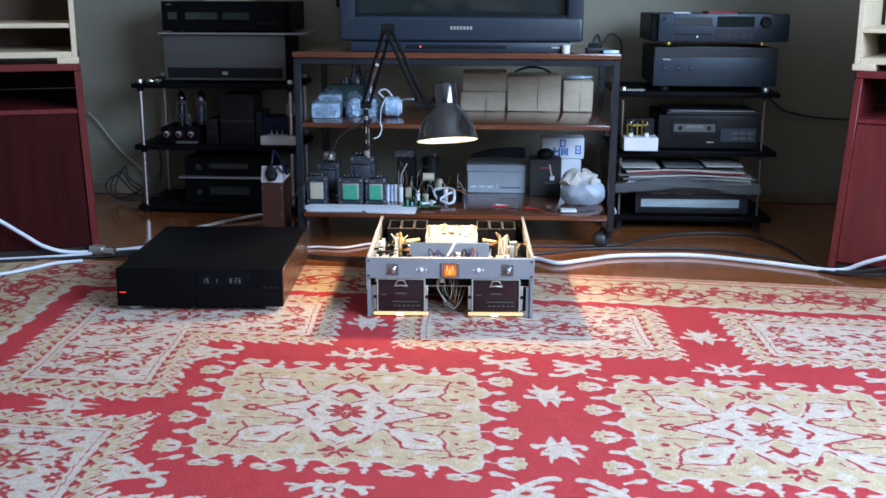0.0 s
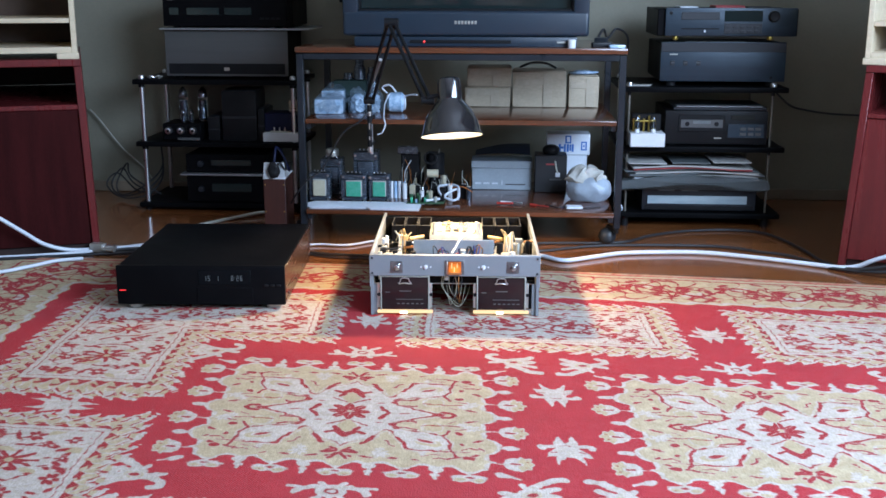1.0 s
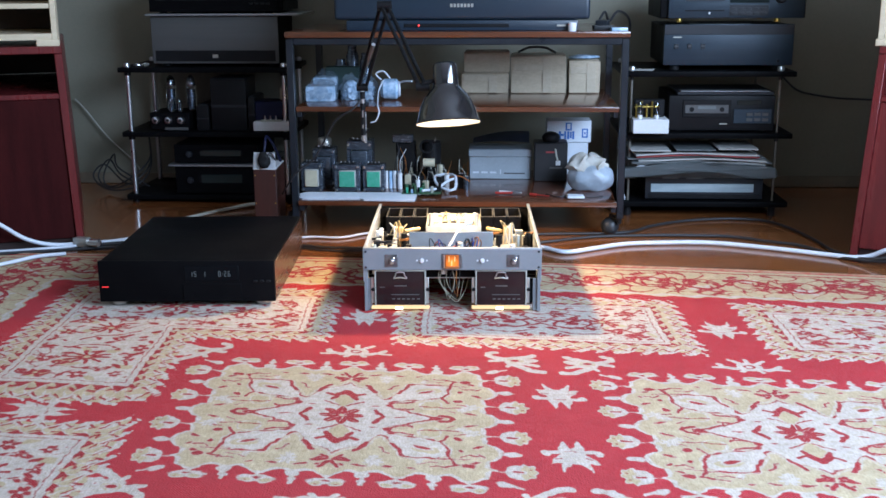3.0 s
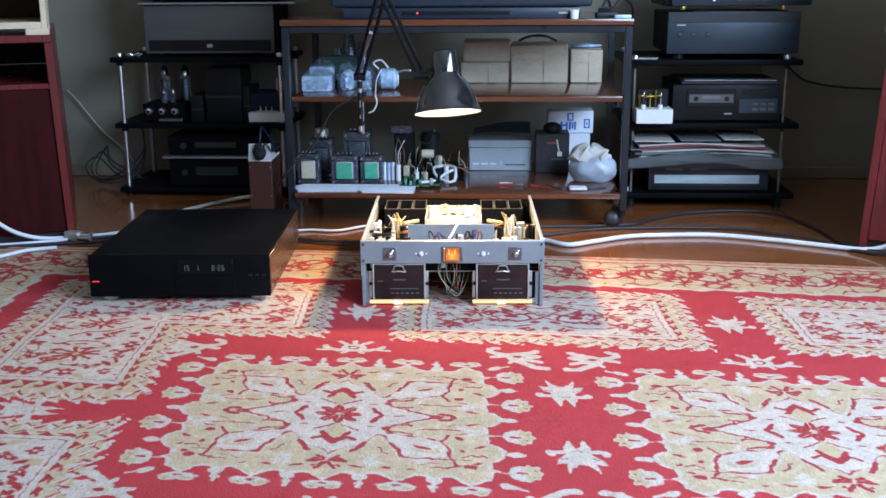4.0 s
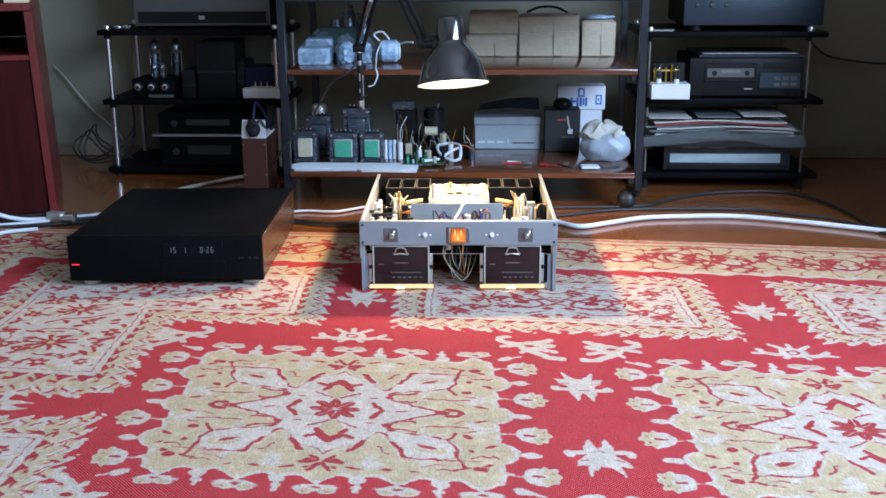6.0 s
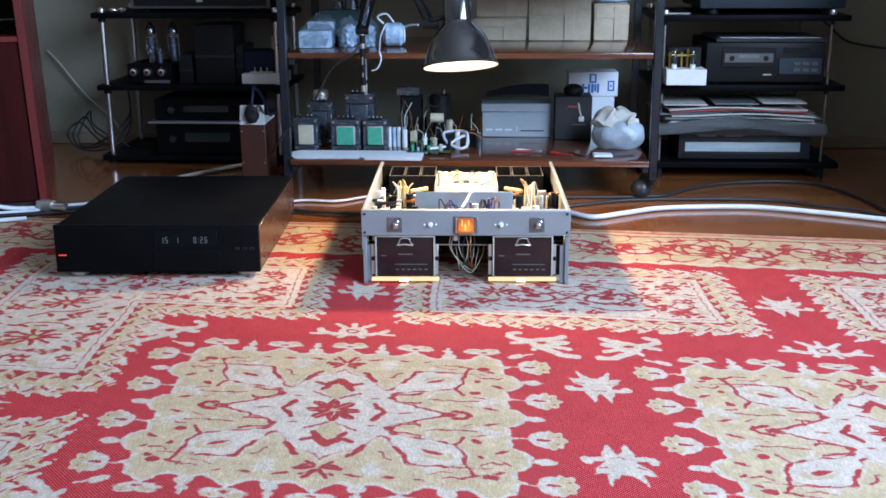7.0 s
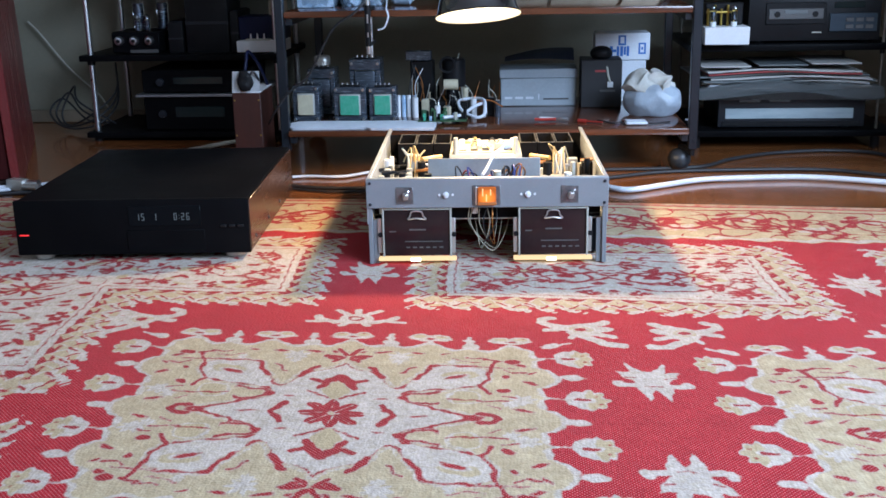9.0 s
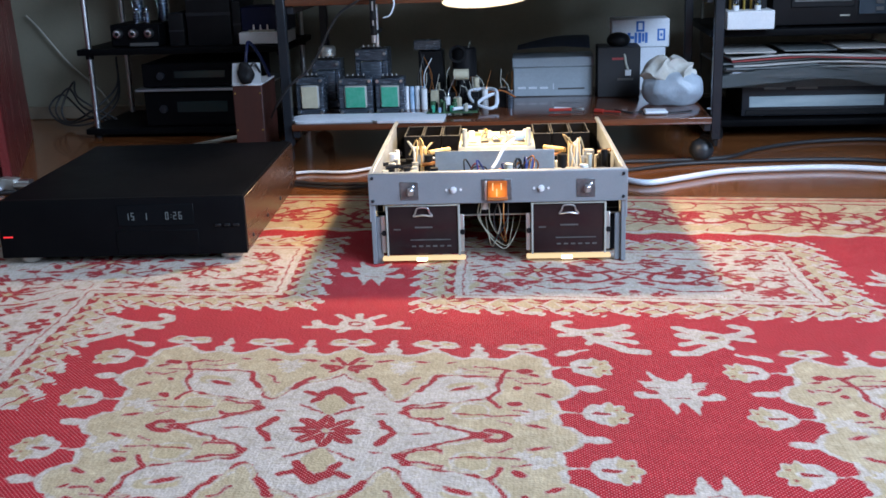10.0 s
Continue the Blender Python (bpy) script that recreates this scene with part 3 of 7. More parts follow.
def rug_material():
    m, nt, b = nodes_of("woven_wool_rug")
    L = nt.links.new
    co = nt.nodes.new("ShaderNodeTexCoord")
    wob = add(nt, "ShaderNodeTexNoise", Scale=170.0, Detail=4.0, Roughness=0.6)
    L(co.outputs["Object"], wob.inputs["Vector"])
    color = None
    for name, rgb in (("", (0.36, 0.018, 0.026)), ("gold", (0.375, 0.292, 0.183)), ("cream", (0.445, 0.380, 0.330)), ("tan", (0.38, 0.30, 0.185)), ("red", (0.25, 0.016, 0.020))):
        if color is None:
            base = nt.nodes.new("ShaderNodeMix")
            base.data_type = "RGBA"
            base.inputs[6].default_value, base.inputs[7].default_value = (*rgb, 1), (0.27, 0.014, 0.021, 1)
            big = add(nt, "ShaderNodeTexNoise", Scale=5.0, Detail=6.0)
            L(co.outputs["Object"], big.inputs["Vector"])
            L(big.outputs[0], base.inputs[0])
            color = base.outputs[2]
            continue
        at = nt.nodes.new("ShaderNodeAttribute")
        at.attribute_name = name
        sh = add(nt, "ShaderNodeMath")
        sh.operation = "MULTIPLY_ADD"
        sh.inputs[1].default_value, sh.inputs[2].default_value = 0.0060, -0.0030
        L(wob.outputs[0], sh.inputs[0])
        sm = add(nt, "ShaderNodeMath")
        L(at.outputs["Fac"], sm.inputs[0])
        L(sh.outputs[0], sm.inputs[1])
        rg = add(nt, "ShaderNodeMapRange")
        rg.inputs[1].default_value, rg.inputs[2].default_value = -0.0012, 0.0012
        L(sm.outputs[0], rg.inputs[0])
        mx = nt.nodes.new("ShaderNodeMix")
        mx.data_type = "RGBA"
        mx.inputs[7].default_value = (*rgb, 1)
        if name in ("cream", "gold"):
            mo = add(nt, "ShaderNodeTexNoise", Scale=75.0 if name == "cream" else 50.0, Detail=5.0, Roughness=0.65)
            L(co.outputs["Object"], mo.inputs["Vector"])
            mr = add(nt, "ShaderNodeMapRange")
            mr.inputs[1].default_value, mr.inputs[2].default_value = 0.44, 0.66
            L(mo.outputs[0], mr.inputs[0])
            mm = nt.nodes.new("ShaderNodeMix")
            mm.data_type = "RGBA"
            mm.inputs[6].default_value = (*rgb, 1)
            mm.inputs[7].default_value = (0.375, 0.315, 0.245, 1) if name == "cream" else (0.44, 0.355, 0.235, 1)
            L(mr.outputs[0], mm.inputs[0])
            L(mm.outputs[2], mx.inputs[7])
        L(rg.outputs[0], mx.inputs[0])
        L(color, mx.inputs[6])
        color = mx.outputs[2]
    # knots of the weave: staggered pale knots on the red, ribs on the rest
    sx = nt.nodes.new("ShaderNodeSeparateXYZ")
    L(co.outputs["Object"], sx.inputs[0])
    waves = []
    for axis, period in (("X", 0.0052), ("Y", 0.0056)):
        k = add(nt, "ShaderNodeMath")
        k.operation = "MULTIPLY_ADD"
        k.inputs[1].default_value = 2 * math.pi / period
        L(sx.outputs[axis], k.inputs[0])
        L(wob.outputs[0], k.inputs[2])
        w = add(nt, "ShaderNodeMath")
        w.operation = "SINE"
        L(k.outputs[0], w.inputs[0])
        waves.append(w)
    dots = add(nt, "ShaderNodeMath")
    dots.operation = "MULTIPLY"
    L(waves[0].outputs[0], dots.inputs[0])
    L(waves[1].outputs[0], dots.inputs[1])
    dr = add(nt, "ShaderNodeMapRange")
    dr.inputs[1].default_value, dr.inputs[2].default_value, dr.inputs[4].default_value = 0.40, 0.88, 0.40
    L(dots.outputs[0], dr.inputs[0])
    # pale knots show on the red wool only
    hue = nt.nodes.new("ShaderNodeSeparateColor")
    L(color, hue.inputs[0])
    on_red = add(nt, "ShaderNodeMapRange")
    on_red.inputs[1].default_value, on_red.inputs[2].default_value, on_red.inputs[3].default_value, on_red.inputs[4].default_value = 0.05, 0.2, 1.0, 0.0
    L(hue.outputs[1], on_red.inputs[0])
    dm = add(nt, "ShaderNodeMath")
    dm.operation = "MULTIPLY"
    L(dr.outputs[0], dm.inputs[0])
    L(on_red.outputs[0], dm.inputs[1])
    pale = nt.nodes.new("ShaderNodeMix")
    pale.data_type = "RGBA"
    pale.inputs[7].default_value = (0.78, 0.46, 0.43, 1)
    L(dm.outputs[0], pale.inputs[0])
    L(color, pale.inputs[6])
    color = pale.outputs[2]
    vo = add(nt, "ShaderNodeTexVoronoi", Scale=260.0, Randomness=0.7)
    L(co.outputs["Object"], vo.inputs["Vector"])
    kn = add(nt, "ShaderNodeMapRange")
    kn.inputs[1].default_value, kn.inputs[2].default_value, kn.inputs[3].default_value, kn.inputs[4].default_value = 0.3, 0.7, 0.85, 1.12
    rib = nt.nodes.new("ShaderNodeVectorMath")
    rib.operation = "MULTIPLY"
    rib.inputs[1].default_value = (300.0, 80.0, 80.0)
    L(co.outputs["Object"], rib.inputs[0])
    rn = add(nt, "ShaderNodeTexNoise", Scale=1.0, Detail=2.0)
    L(rib.outputs[0], rn.inputs["Vector"])
    L(rn.outputs[0], kn.inputs[0])
    wear = add(nt, "ShaderNodeTexNoise", Scale=24.0, Detail=4.0)
    L(co.outputs["Object"], wear.inputs["Vector"])
    wr = add(nt, "ShaderNodeMapRange")
    wr.inputs[3].default_value, wr.inputs[4].default_value = 0.82, 1.18
    L(wear.outputs[0], wr.inputs[0])
    both = add(nt, "ShaderNodeMath")
    both.operation = "MULTIPLY"
    L(kn.outputs[0], both.inputs[0])
    L(wr.outputs[0], both.inputs[1])
    mul = nt.nodes.new("ShaderNodeMix")
    mul.data_type, mul.blend_type = "RGBA", "MULTIPLY"
    mul.inputs[0].default_value = 1.0
    L(color, mul.inputs[6])
    L(both.outputs[0], mul.inputs[7])
    L(mul.outputs[2], b.inputs["Base Color"])
    # the pile blooms in its own colour at a low angle
    L(mul.outputs[2], b.inputs["Sheen Tint"])
    b.inputs["Sheen Weight"].default_value = 0.55
    b.inputs["Sheen Roughness"].default_value = 0.35
    b.inputs["Roughness"].default_value = 0.9
    b.inputs["Specular IOR Level"].default_value = 0.05
    hm = add(nt, "ShaderNodeMath")
    L(rn.outputs[0], hm.inputs[0])
    L(vo.outputs["Distance"], hm.inputs[1])
    bp = add(nt, "ShaderNodeBump", Strength=0.45, Distance=0.0016)
    L(hm.outputs[0], bp.inputs["Height"])
    L(bp.outputs[0], b.inputs["Normal"])
    return m


def rug():
    us = np.concatenate([np.arange(RUG_U0, 1.62, 0.0032), np.linspace(1.62, RUG_U1, 60)])
    vs = np.concatenate([np.linspace(RUG_V0, -0.46, 60), np.arange(-0.455, RUG_V1, 0.0032), [RUG_V1]])
    nu, nv = len(us), len(vs)
    u, v = [a.ravel() for a in np.meshgrid(us, vs)]
    x, y = rug_map(u, v)
    z = 0.0012 * np.sin(3.1 * u + 1.3) * np.sin(2.3 * v) + 0.0006 * np.sin(17 * u + 5 * v) - 0.0012
    rim = np.minimum(np.minimum(u - RUG_U0, RUG_U1 - u), np.minimum(v - RUG_V0, RUG_V1 - v))
    z = np.where(rim < 1e-6, FLOOR_Z + 0.001, z - 0.003 * np.exp(-rim / 0.004))
    idx = np.arange(nu * nv).reshape(nv, nu)
    quads = np.stack([idx[:-1, :-1], idx[:-1, 1:], idx[1:, 1:], idx[1:, :-1]], -1).reshape(-1, 4)
    me = bpy.data.meshes.new("rug")
    me.vertices.add(nu * nv)
    me.vertices.foreach_set("co", np.stack([x, y, z], 1).astype(np.float32).ravel())
    me.loops.add(quads.size)
    me.loops.foreach_set("vertex_index", quads.astype(np.int32).ravel())
    me.polygons.add(len(quads))
    me.polygons.foreach_set("loop_start", np.arange(0, quads.size, 4, dtype=np.int32))
    me.update(calc_edges=True)
    for name, field in zip(("gold", "cream", "red", "tan"), weave(u, v)):
        at = me.attributes.new(name, "FLOAT", "POINT")
        at.data.foreach_set("value", (-np.clip(field, -0.03, 0.03)).astype(np.float32))
    me.shade_smooth()
    me.materials.append(rug_material())
    ob = tagged(new("rug", me), "red wool rug with gold and cream floral panels", "rug")
    bm = B()
    for a, c in (((RUG_U0, RUG_V1), (RUG_U1, RUG_V1)), ((RUG_U0, RUG_V0), (RUG_U0, RUG_V1))):
        pts = []
        for k in range(40):
            px, py = rug_map(np.float64(a[0] + (c[0] - a[0]) * k / 39), np.float64(a[1] + (c[1] - a[1]) * k / 39))
            pts.append((px, py, -0.003))
        tube(bm, pts, 0.004, 6, 1, smooth=False)
    part("binding", bm, surf("rug_binding", (0.3, 0.1, 0.06), (0.4, 0.3, 0.2), 40, 0.9), ob, "stitched brown edge binding")


rug()


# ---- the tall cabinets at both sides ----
# the left front: the same mahogany with its shade put into the colour
M_CABSHADED = surf("shaded_mahogany_front", (0.040, 0.006, 0.006), (0.025, 0.004, 0.004), 5.0, 0.6, bump=0.06, fine=90, stretch=(6, 6, 0.7), vary=0.3, spec=0.06)


def cabinet(name, corner, deg, side, front, d, lean):
    """A mahogany cabinet, slightly narrower at the top, whose inner front corner stands at corner; side -1: it reaches to the left."""
    w, h, t = 0.52, 0.60, 0.022
    m = pose(*corner, 0, 0, deg)
    ob = thing(name, m, "dark red mahogany cabinet with an open slot above a closed front", "cabinet", "tall cabinets")
    sx = side
    z0 = FLOOR_Z
    zs = 0.462
    def sp(x0, x1, y0, y1, za, zb, bev=0.002):
        bm = span(B(), (sx * x0, y0, za), (sx * x1, y1, zb), bev)
        for v in bm.verts:
            v.co.x += sx * lean * v.co.z
        return bm
    part("side_panel", sp(0, t, 0, d, z0, h - t), M_CAB, ob)
    part("side_panel", sp(w - t, w, 0, d, z0, h - t), M_CAB, ob)
    part("top", sp(0, w, -0.002, d, h - t + 0.001, h), M_CAB, ob)
    part("shelf", sp(t, w - t, 0.003, d, zs - 0.015, zs), M_CAB, ob)
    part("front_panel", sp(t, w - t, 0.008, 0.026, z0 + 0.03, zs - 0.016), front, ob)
    part("plinth", sp(t, w - t, 0.02, 0.04, z0, z0 + 0.029), M_CABDARK, ob)
    part("back_panel", sp(t, w - t, d - 0.01, d - 0.002, zs + 0.001, h - t), M_CABDARK, ob)
    return ob


def pale_case(name, corner, deg, side, label):
    """An unpainted wooden case, open at the front, with one shelf, standing on small blocks."""
    w, d, h, t = 0.5, 0.36, 0.50, 0.016
    ob = thing(name, pose(*corner, 0, 0, deg), label, "wooden case", "raw wooden cases")
    sx = side
    f = 0.018
    def sp(x0, x1, y0, y1, za, zb):
        return span(B(), (sx * x0, y0, za), (sx * x1, y1, zb), 0.0015)
    part("side_panel", sp(0, t, 0, d, f, h), M_PALE, ob)
    part("side_panel", sp(w - t, w, 0, d, f, h), M_PALE, ob)
    part("bottom", sp(t, w - t, 0, d, f, f + 0.018), M_PALE, ob)
    part("top", sp(t, w - t, 0, d, h - t, h), M_PALE, ob)
    part("shelf", sp(t, w - t, 0.004, d, 0.108, 0.122), M_PALE, ob)
    part("back_panel", sp(t, w - t, d - 0.008, d - 0.001, f + 0.018, h - t), M_PALESHADE, ob)
    part("foot_block", sp(-0.004, 0.06, -0.008, 0.06, 0, f + 0.001), M_PALE, ob)
    part("foot_block", sp(w - 0.06, w, -0.003, 0.06, 0, f), M_PALE, ob)
    part("foot_block", sp(0, 0.06, d - 0.06, d, 0, f), M_PALE, ob)
    part("foot_block", sp(w - 0.06, w, d - 0.06, d, 0, f), M_PALE, ob)
    return ob


cabinet("cabinet", (-1.096, 4.165, 0), 21.5, -1, M_CABSHADED, 0.76, 0.029)
cabinet("cabinet", (1.190, 4.120, 0), -26, 1, M_CAB, 0.42, 0.055)
pale_case("wooden_case", (-1.124, 4.168, 0.60), 21.5, -1, "unpainted plywood case with a shelf on the mahogany cabinet")
pale_case("wooden_case", (1.218, 4.125, 0.60), -26, 1, "unpainted plywood case with a shelf on the mahogany cabinet")
solid("white_board", span(B(), (0.03, 0.33, 0.123), (0.46, 0.345, 0.45), 0.001), M_WHITE, "white board standing inside the raw wooden case", "board", pose(1.218, 4.125, 0.60, 0, 0, -26))


# ---- the trolley with the television ----
CX0, CX1, CY0, CY1 = -0.487, 0.562, 4.335, 4.90
SH_TOP, SH_MID, SH_LOW = 0.630, 0.402, 0.108


M_CASTER = surf("grey_black_caster", (0.025, 0.03, 0.036), (0.018, 0.022, 0.027), 9.0, 0.4)


def trolley():
    ob = thing("trolley", pose(0, 0, 0), "black steel trolley with varnished brown shelves on casters", "trolley")
    p = 0.022
    xs, ys = (CX0 + 0.013, CX1 - 0.013), (CY0 + 0.02, CY1 - 0.02)
    for x in xs:
        for y in ys:
            part("post", span(B(), (x - p / 2, y - p / 2, 0.052), (x + p / 2, y + p / 2, SH_TOP - 0.021), 0.002), M_STEEL, ob)
    part("top_shelf", span(B(), (CX0, CY0, SH_TOP - 0.018), (CX1, CY1, SH_TOP), 0.004, 2), M_SHELF, ob)
    for y in ys:
        part("rail", span(B(), (xs[0] + p / 2, y - p / 2, SH_TOP - 0.04), (xs[1] - p / 2, y + p / 2, SH_TOP - 0.0185), 0.002), M_STEEL, ob)
    for z, name in ((SH_MID, "middle_shelf"), (SH_LOW, "lower_shelf")):
        x0, x1 = xs[0] + p / 2 + 0.001, xs[1] - p / 2 - 0.001
        y0 = CY0 + (0.012 if z == SH_MID else -0.006)
        part(name, span(B(), (x0, y0, z - 0.016), (x1, CY1 - 0.005, z), 0.003, 2), M_SHELF, ob)
        for x in (x0 + 0.009, x1 - 0.009):
            part("bracket", span(B(), (x - 0.008, y0 + 0.01, z - 0.034), (x + 0.008, CY1 - 0.03, z - 0.0165), 0.001), M_STEEL, ob)
    for x in xs:
        for y in ys:
            wx, wy, wz = x - 0.026, y + 0.03, FLOOR_Z + 0.029
            c = part("caster", lathe(B(), [(0.0, -0.027), (0.012, -0.0262), (0.022, -0.0185), (0.028, -0.006), (0.029, 0.0), (0.028, 0.006), (0.022, 0.0185), (0.012, 0.0262), (0.0, 0.027)],
                                     pose(wx, wy, wz, 0, 90, 20), 28), M_CASTER, ob, "round dark plastic furniture caster")
            bm = rod(B(), (x, y, 0.036), (x, y, 0.054), 0.007)
            tube(bm, [(x, y, 0.045), (x - 0.012, y + 0.012, 0.052), (wx, wy, 0.0535)], 0.008, 8, 5)
            part("hood", bm, M_BLACKP, c)
    return ob


trolley()


def television():
    ob = thing("television", pose(0.052, 4.375, SH_TOP), "dark blue-grey tube television on the trolley", "television")
    w, h = 0.39, 0.60
    bm = B()
    # bezel as a frame
    span(bm, (-w, 0, 0.034), (w, 0.08, 0.112), 0.012, 3)
    span(bm, (-w, 0, 0.112 + 0.42), (w, 0.08, h), 0.012, 3)
    span(bm, (-w, 0.002, 0.09), (-w + 0.05, 0.08, h - 0.03), 0.008, 2)
    span(bm, (w - 0.05, 0.002, 0.09), (w, 0.08, h - 0.03), 0.008, 2)
    part("bezel", bm, M_TV, ob)
    bm = B()
    # inner slope round the screen
    for lo, hi in (((-w + 0.045, 0.012, 0.105), (w - 0.045, 0.06, 0.119)), ((-w + 0.045, 0.012, 0.525), (w - 0.045, 0.06, 0.54)),
                   ((-w + 0.045, 0.012, 0.105), (-w + 0.056, 0.06, 0.54)), ((w - 0.056, 0.012, 0.105), (w - 0.045, 0.06, 0.54))):
        span(bm, lo, hi, 0.003)
    part("screen_surround", bm, M_BLACKP, ob)
    bm = B()
    n, mm = 20, 14
    grid = [[bm.verts.new(((-1 + 2 * i / n) * 0.338, 0.045 - 0.022 * (1 - (-1 + 2 * i / n) ** 2) * (1 - (-1 + 2 * j / mm) ** 2), 0.115 + 0.415 * j / mm)) for i in range(n + 1)] for j in range(mm + 1)]
    for j in range(mm):
        for i in range(n):
            bm.faces.new((grid[j][i], grid[j][i + 1], grid[j + 1][i + 1], grid[j + 1][i]))
    part("screen", bm, M_SCREEN, ob, "dark switched-off picture tube")
    bm = B()
    a = [bm.verts.new(v) for v in ((-w + 0.01, 0.08, 0.04), (w - 0.01, 0.08, 0.04), (w - 0.01, 0.08, h - 0.01), (-w + 0.01, 0.08, h - 0.01))]
    c = [bm.verts.new(v) for v in ((-w + 0.02, 0.2, 0.04), (w - 0.02, 0.2, 0.04), (w - 0.02, 0.2, h - 0.02), (-w + 0.02, 0.2, h - 0.02))]
    e = [bm.verts.new(v) for v in ((-0.22, 0.48, 0.05), (0.22, 0.48, 0.05), (0.2, 0.48, 0.42), (-0.2, 0.48, 0.42))]
    for p, q in ((a, c), (c, e)):
        for i in range(4):
            bm.faces.new((p[i], p[(i + 1) % 4], q[(i + 1) % 4], q[i]))
    bm.faces.new(e)
    part("back_shell", bm, M_BLACKP, ob)
    base = part("base", span(B(), (-0.355, 0.004, 0.0), (0.355, 0.45, 0.033), 0.008, 2), M_TV, ob)
    part("control_flap", span(B(), (-0.175, 0.0005, 0.012), (0.145, 0.006, 0.022), 0.001), M_BLACKP, base)
    part("standby_light", lathe(B(), [(0.0, 0.004), (0.0022, 0.003), (0.0028, 0.0), (0.0, -0.001)], pose(-0.130, 0.0, 0.017, 90), 10), glow("standby_red", (1.0, 0.05, 0.05), 3.0), base, "small red standby light")
    part("maker_plate", span(B(), (0.29, 0.001, 0.013), (0.318, 0.0055, 0.019), 0.0005), M_ALU, base)
    # the maker's lettering, as plain bars
    for k in range(7):
        x = -0.034 + 0.0105 * k
        part("badge_bar", span(B(), (x, -0.0012, 0.071), (x + 0.0075, 0.0006, 0.082), 0.0006), M_ALU, ob, "light grey badge bar")
    return ob


television()


# ---- hi-fi racks ----
M_DULL = surf("dull_steel_rod", (0.22, 0.2, 0.17), (0.12, 0.11, 0.09), 30.0, 0.5, metal=0.6)


def rack(name, x0, x1, y0, y1, shelves, posts, label, r=0.008):
    ob = thing(name, pose(0, 0, 0), label, "rack", "hi-fi racks")
    for z in shelves:
        part("shelf", span(B(), (x0, y0, z - 0.018), (x1, y1, z), 0.004, 2), M_BLACK, ob)
    for x in posts:
        for y in (y0 + 0.03, y1 - 0.03):
            zs = sorted(shelves)
            rod_m = M_CHROME if r > 0.005 else M_DULL
            for a, b in zip([FLOOR_Z + 0.012] + zs, [zs[0] - 0.018] + [z - 0.018 for z in zs[1:]]):
                if b - a > 0.03:
                    part("post", rod(B(), (x, y, a), (x, y, b), r, n=16), rod_m, ob, "chrome tube post")
                    part("collar", rod(B(), (x, y, b - 0.012), (x, y, b), r * 1.45, n=16), M_BLACKP, ob)
            part("cap", lathe(B(), [(0.011, 0.0), (0.012, 0.008), (0.009, 0.014), (0.0, 0.015)], pose(x, y, zs[-1]), 16), M_CHROME, ob)
            part("foot", rod(B(), (x, y, FLOOR_Z), (x, y, max(zs[0] - 0.018, FLOOR_Z + 0.012)), 0.013, n=16), M_BLACKP, ob)
    return ob


LR = dict(x0=-1.192, x1=-0.575, y0=4.83, y1=5.18)
RR = dict(x0=0.578, x1=1.145, y0=4.66, y1=5.08)
rack("rack", LR["x0"], LR["x1"], LR["y0"], LR["y1"], (0.022, 0.252, 0.482), (-1.166, -0.60), "black three-shelf hi-fi rack with chrome posts")
rack("rack", RR["x0"], RR["x1"], RR["y0"], RR["y1"], (0.044, 0.278, 0.483), (0.61, 1.098), "black three-shelf hi-fi rack with thin dull posts", 0.0042)


# ---- the black amplifier on the rug ----
# brown that paints the lamp-lit floor's reflection on the black unit's sides
M_SIDEREFL = surf("side_floor_reflection", (0.045, 0.022, 0.014), (0.03, 0.015, 0.01), 8.0, 0.25, fine=90, stretch=(1, 0.6, 6))


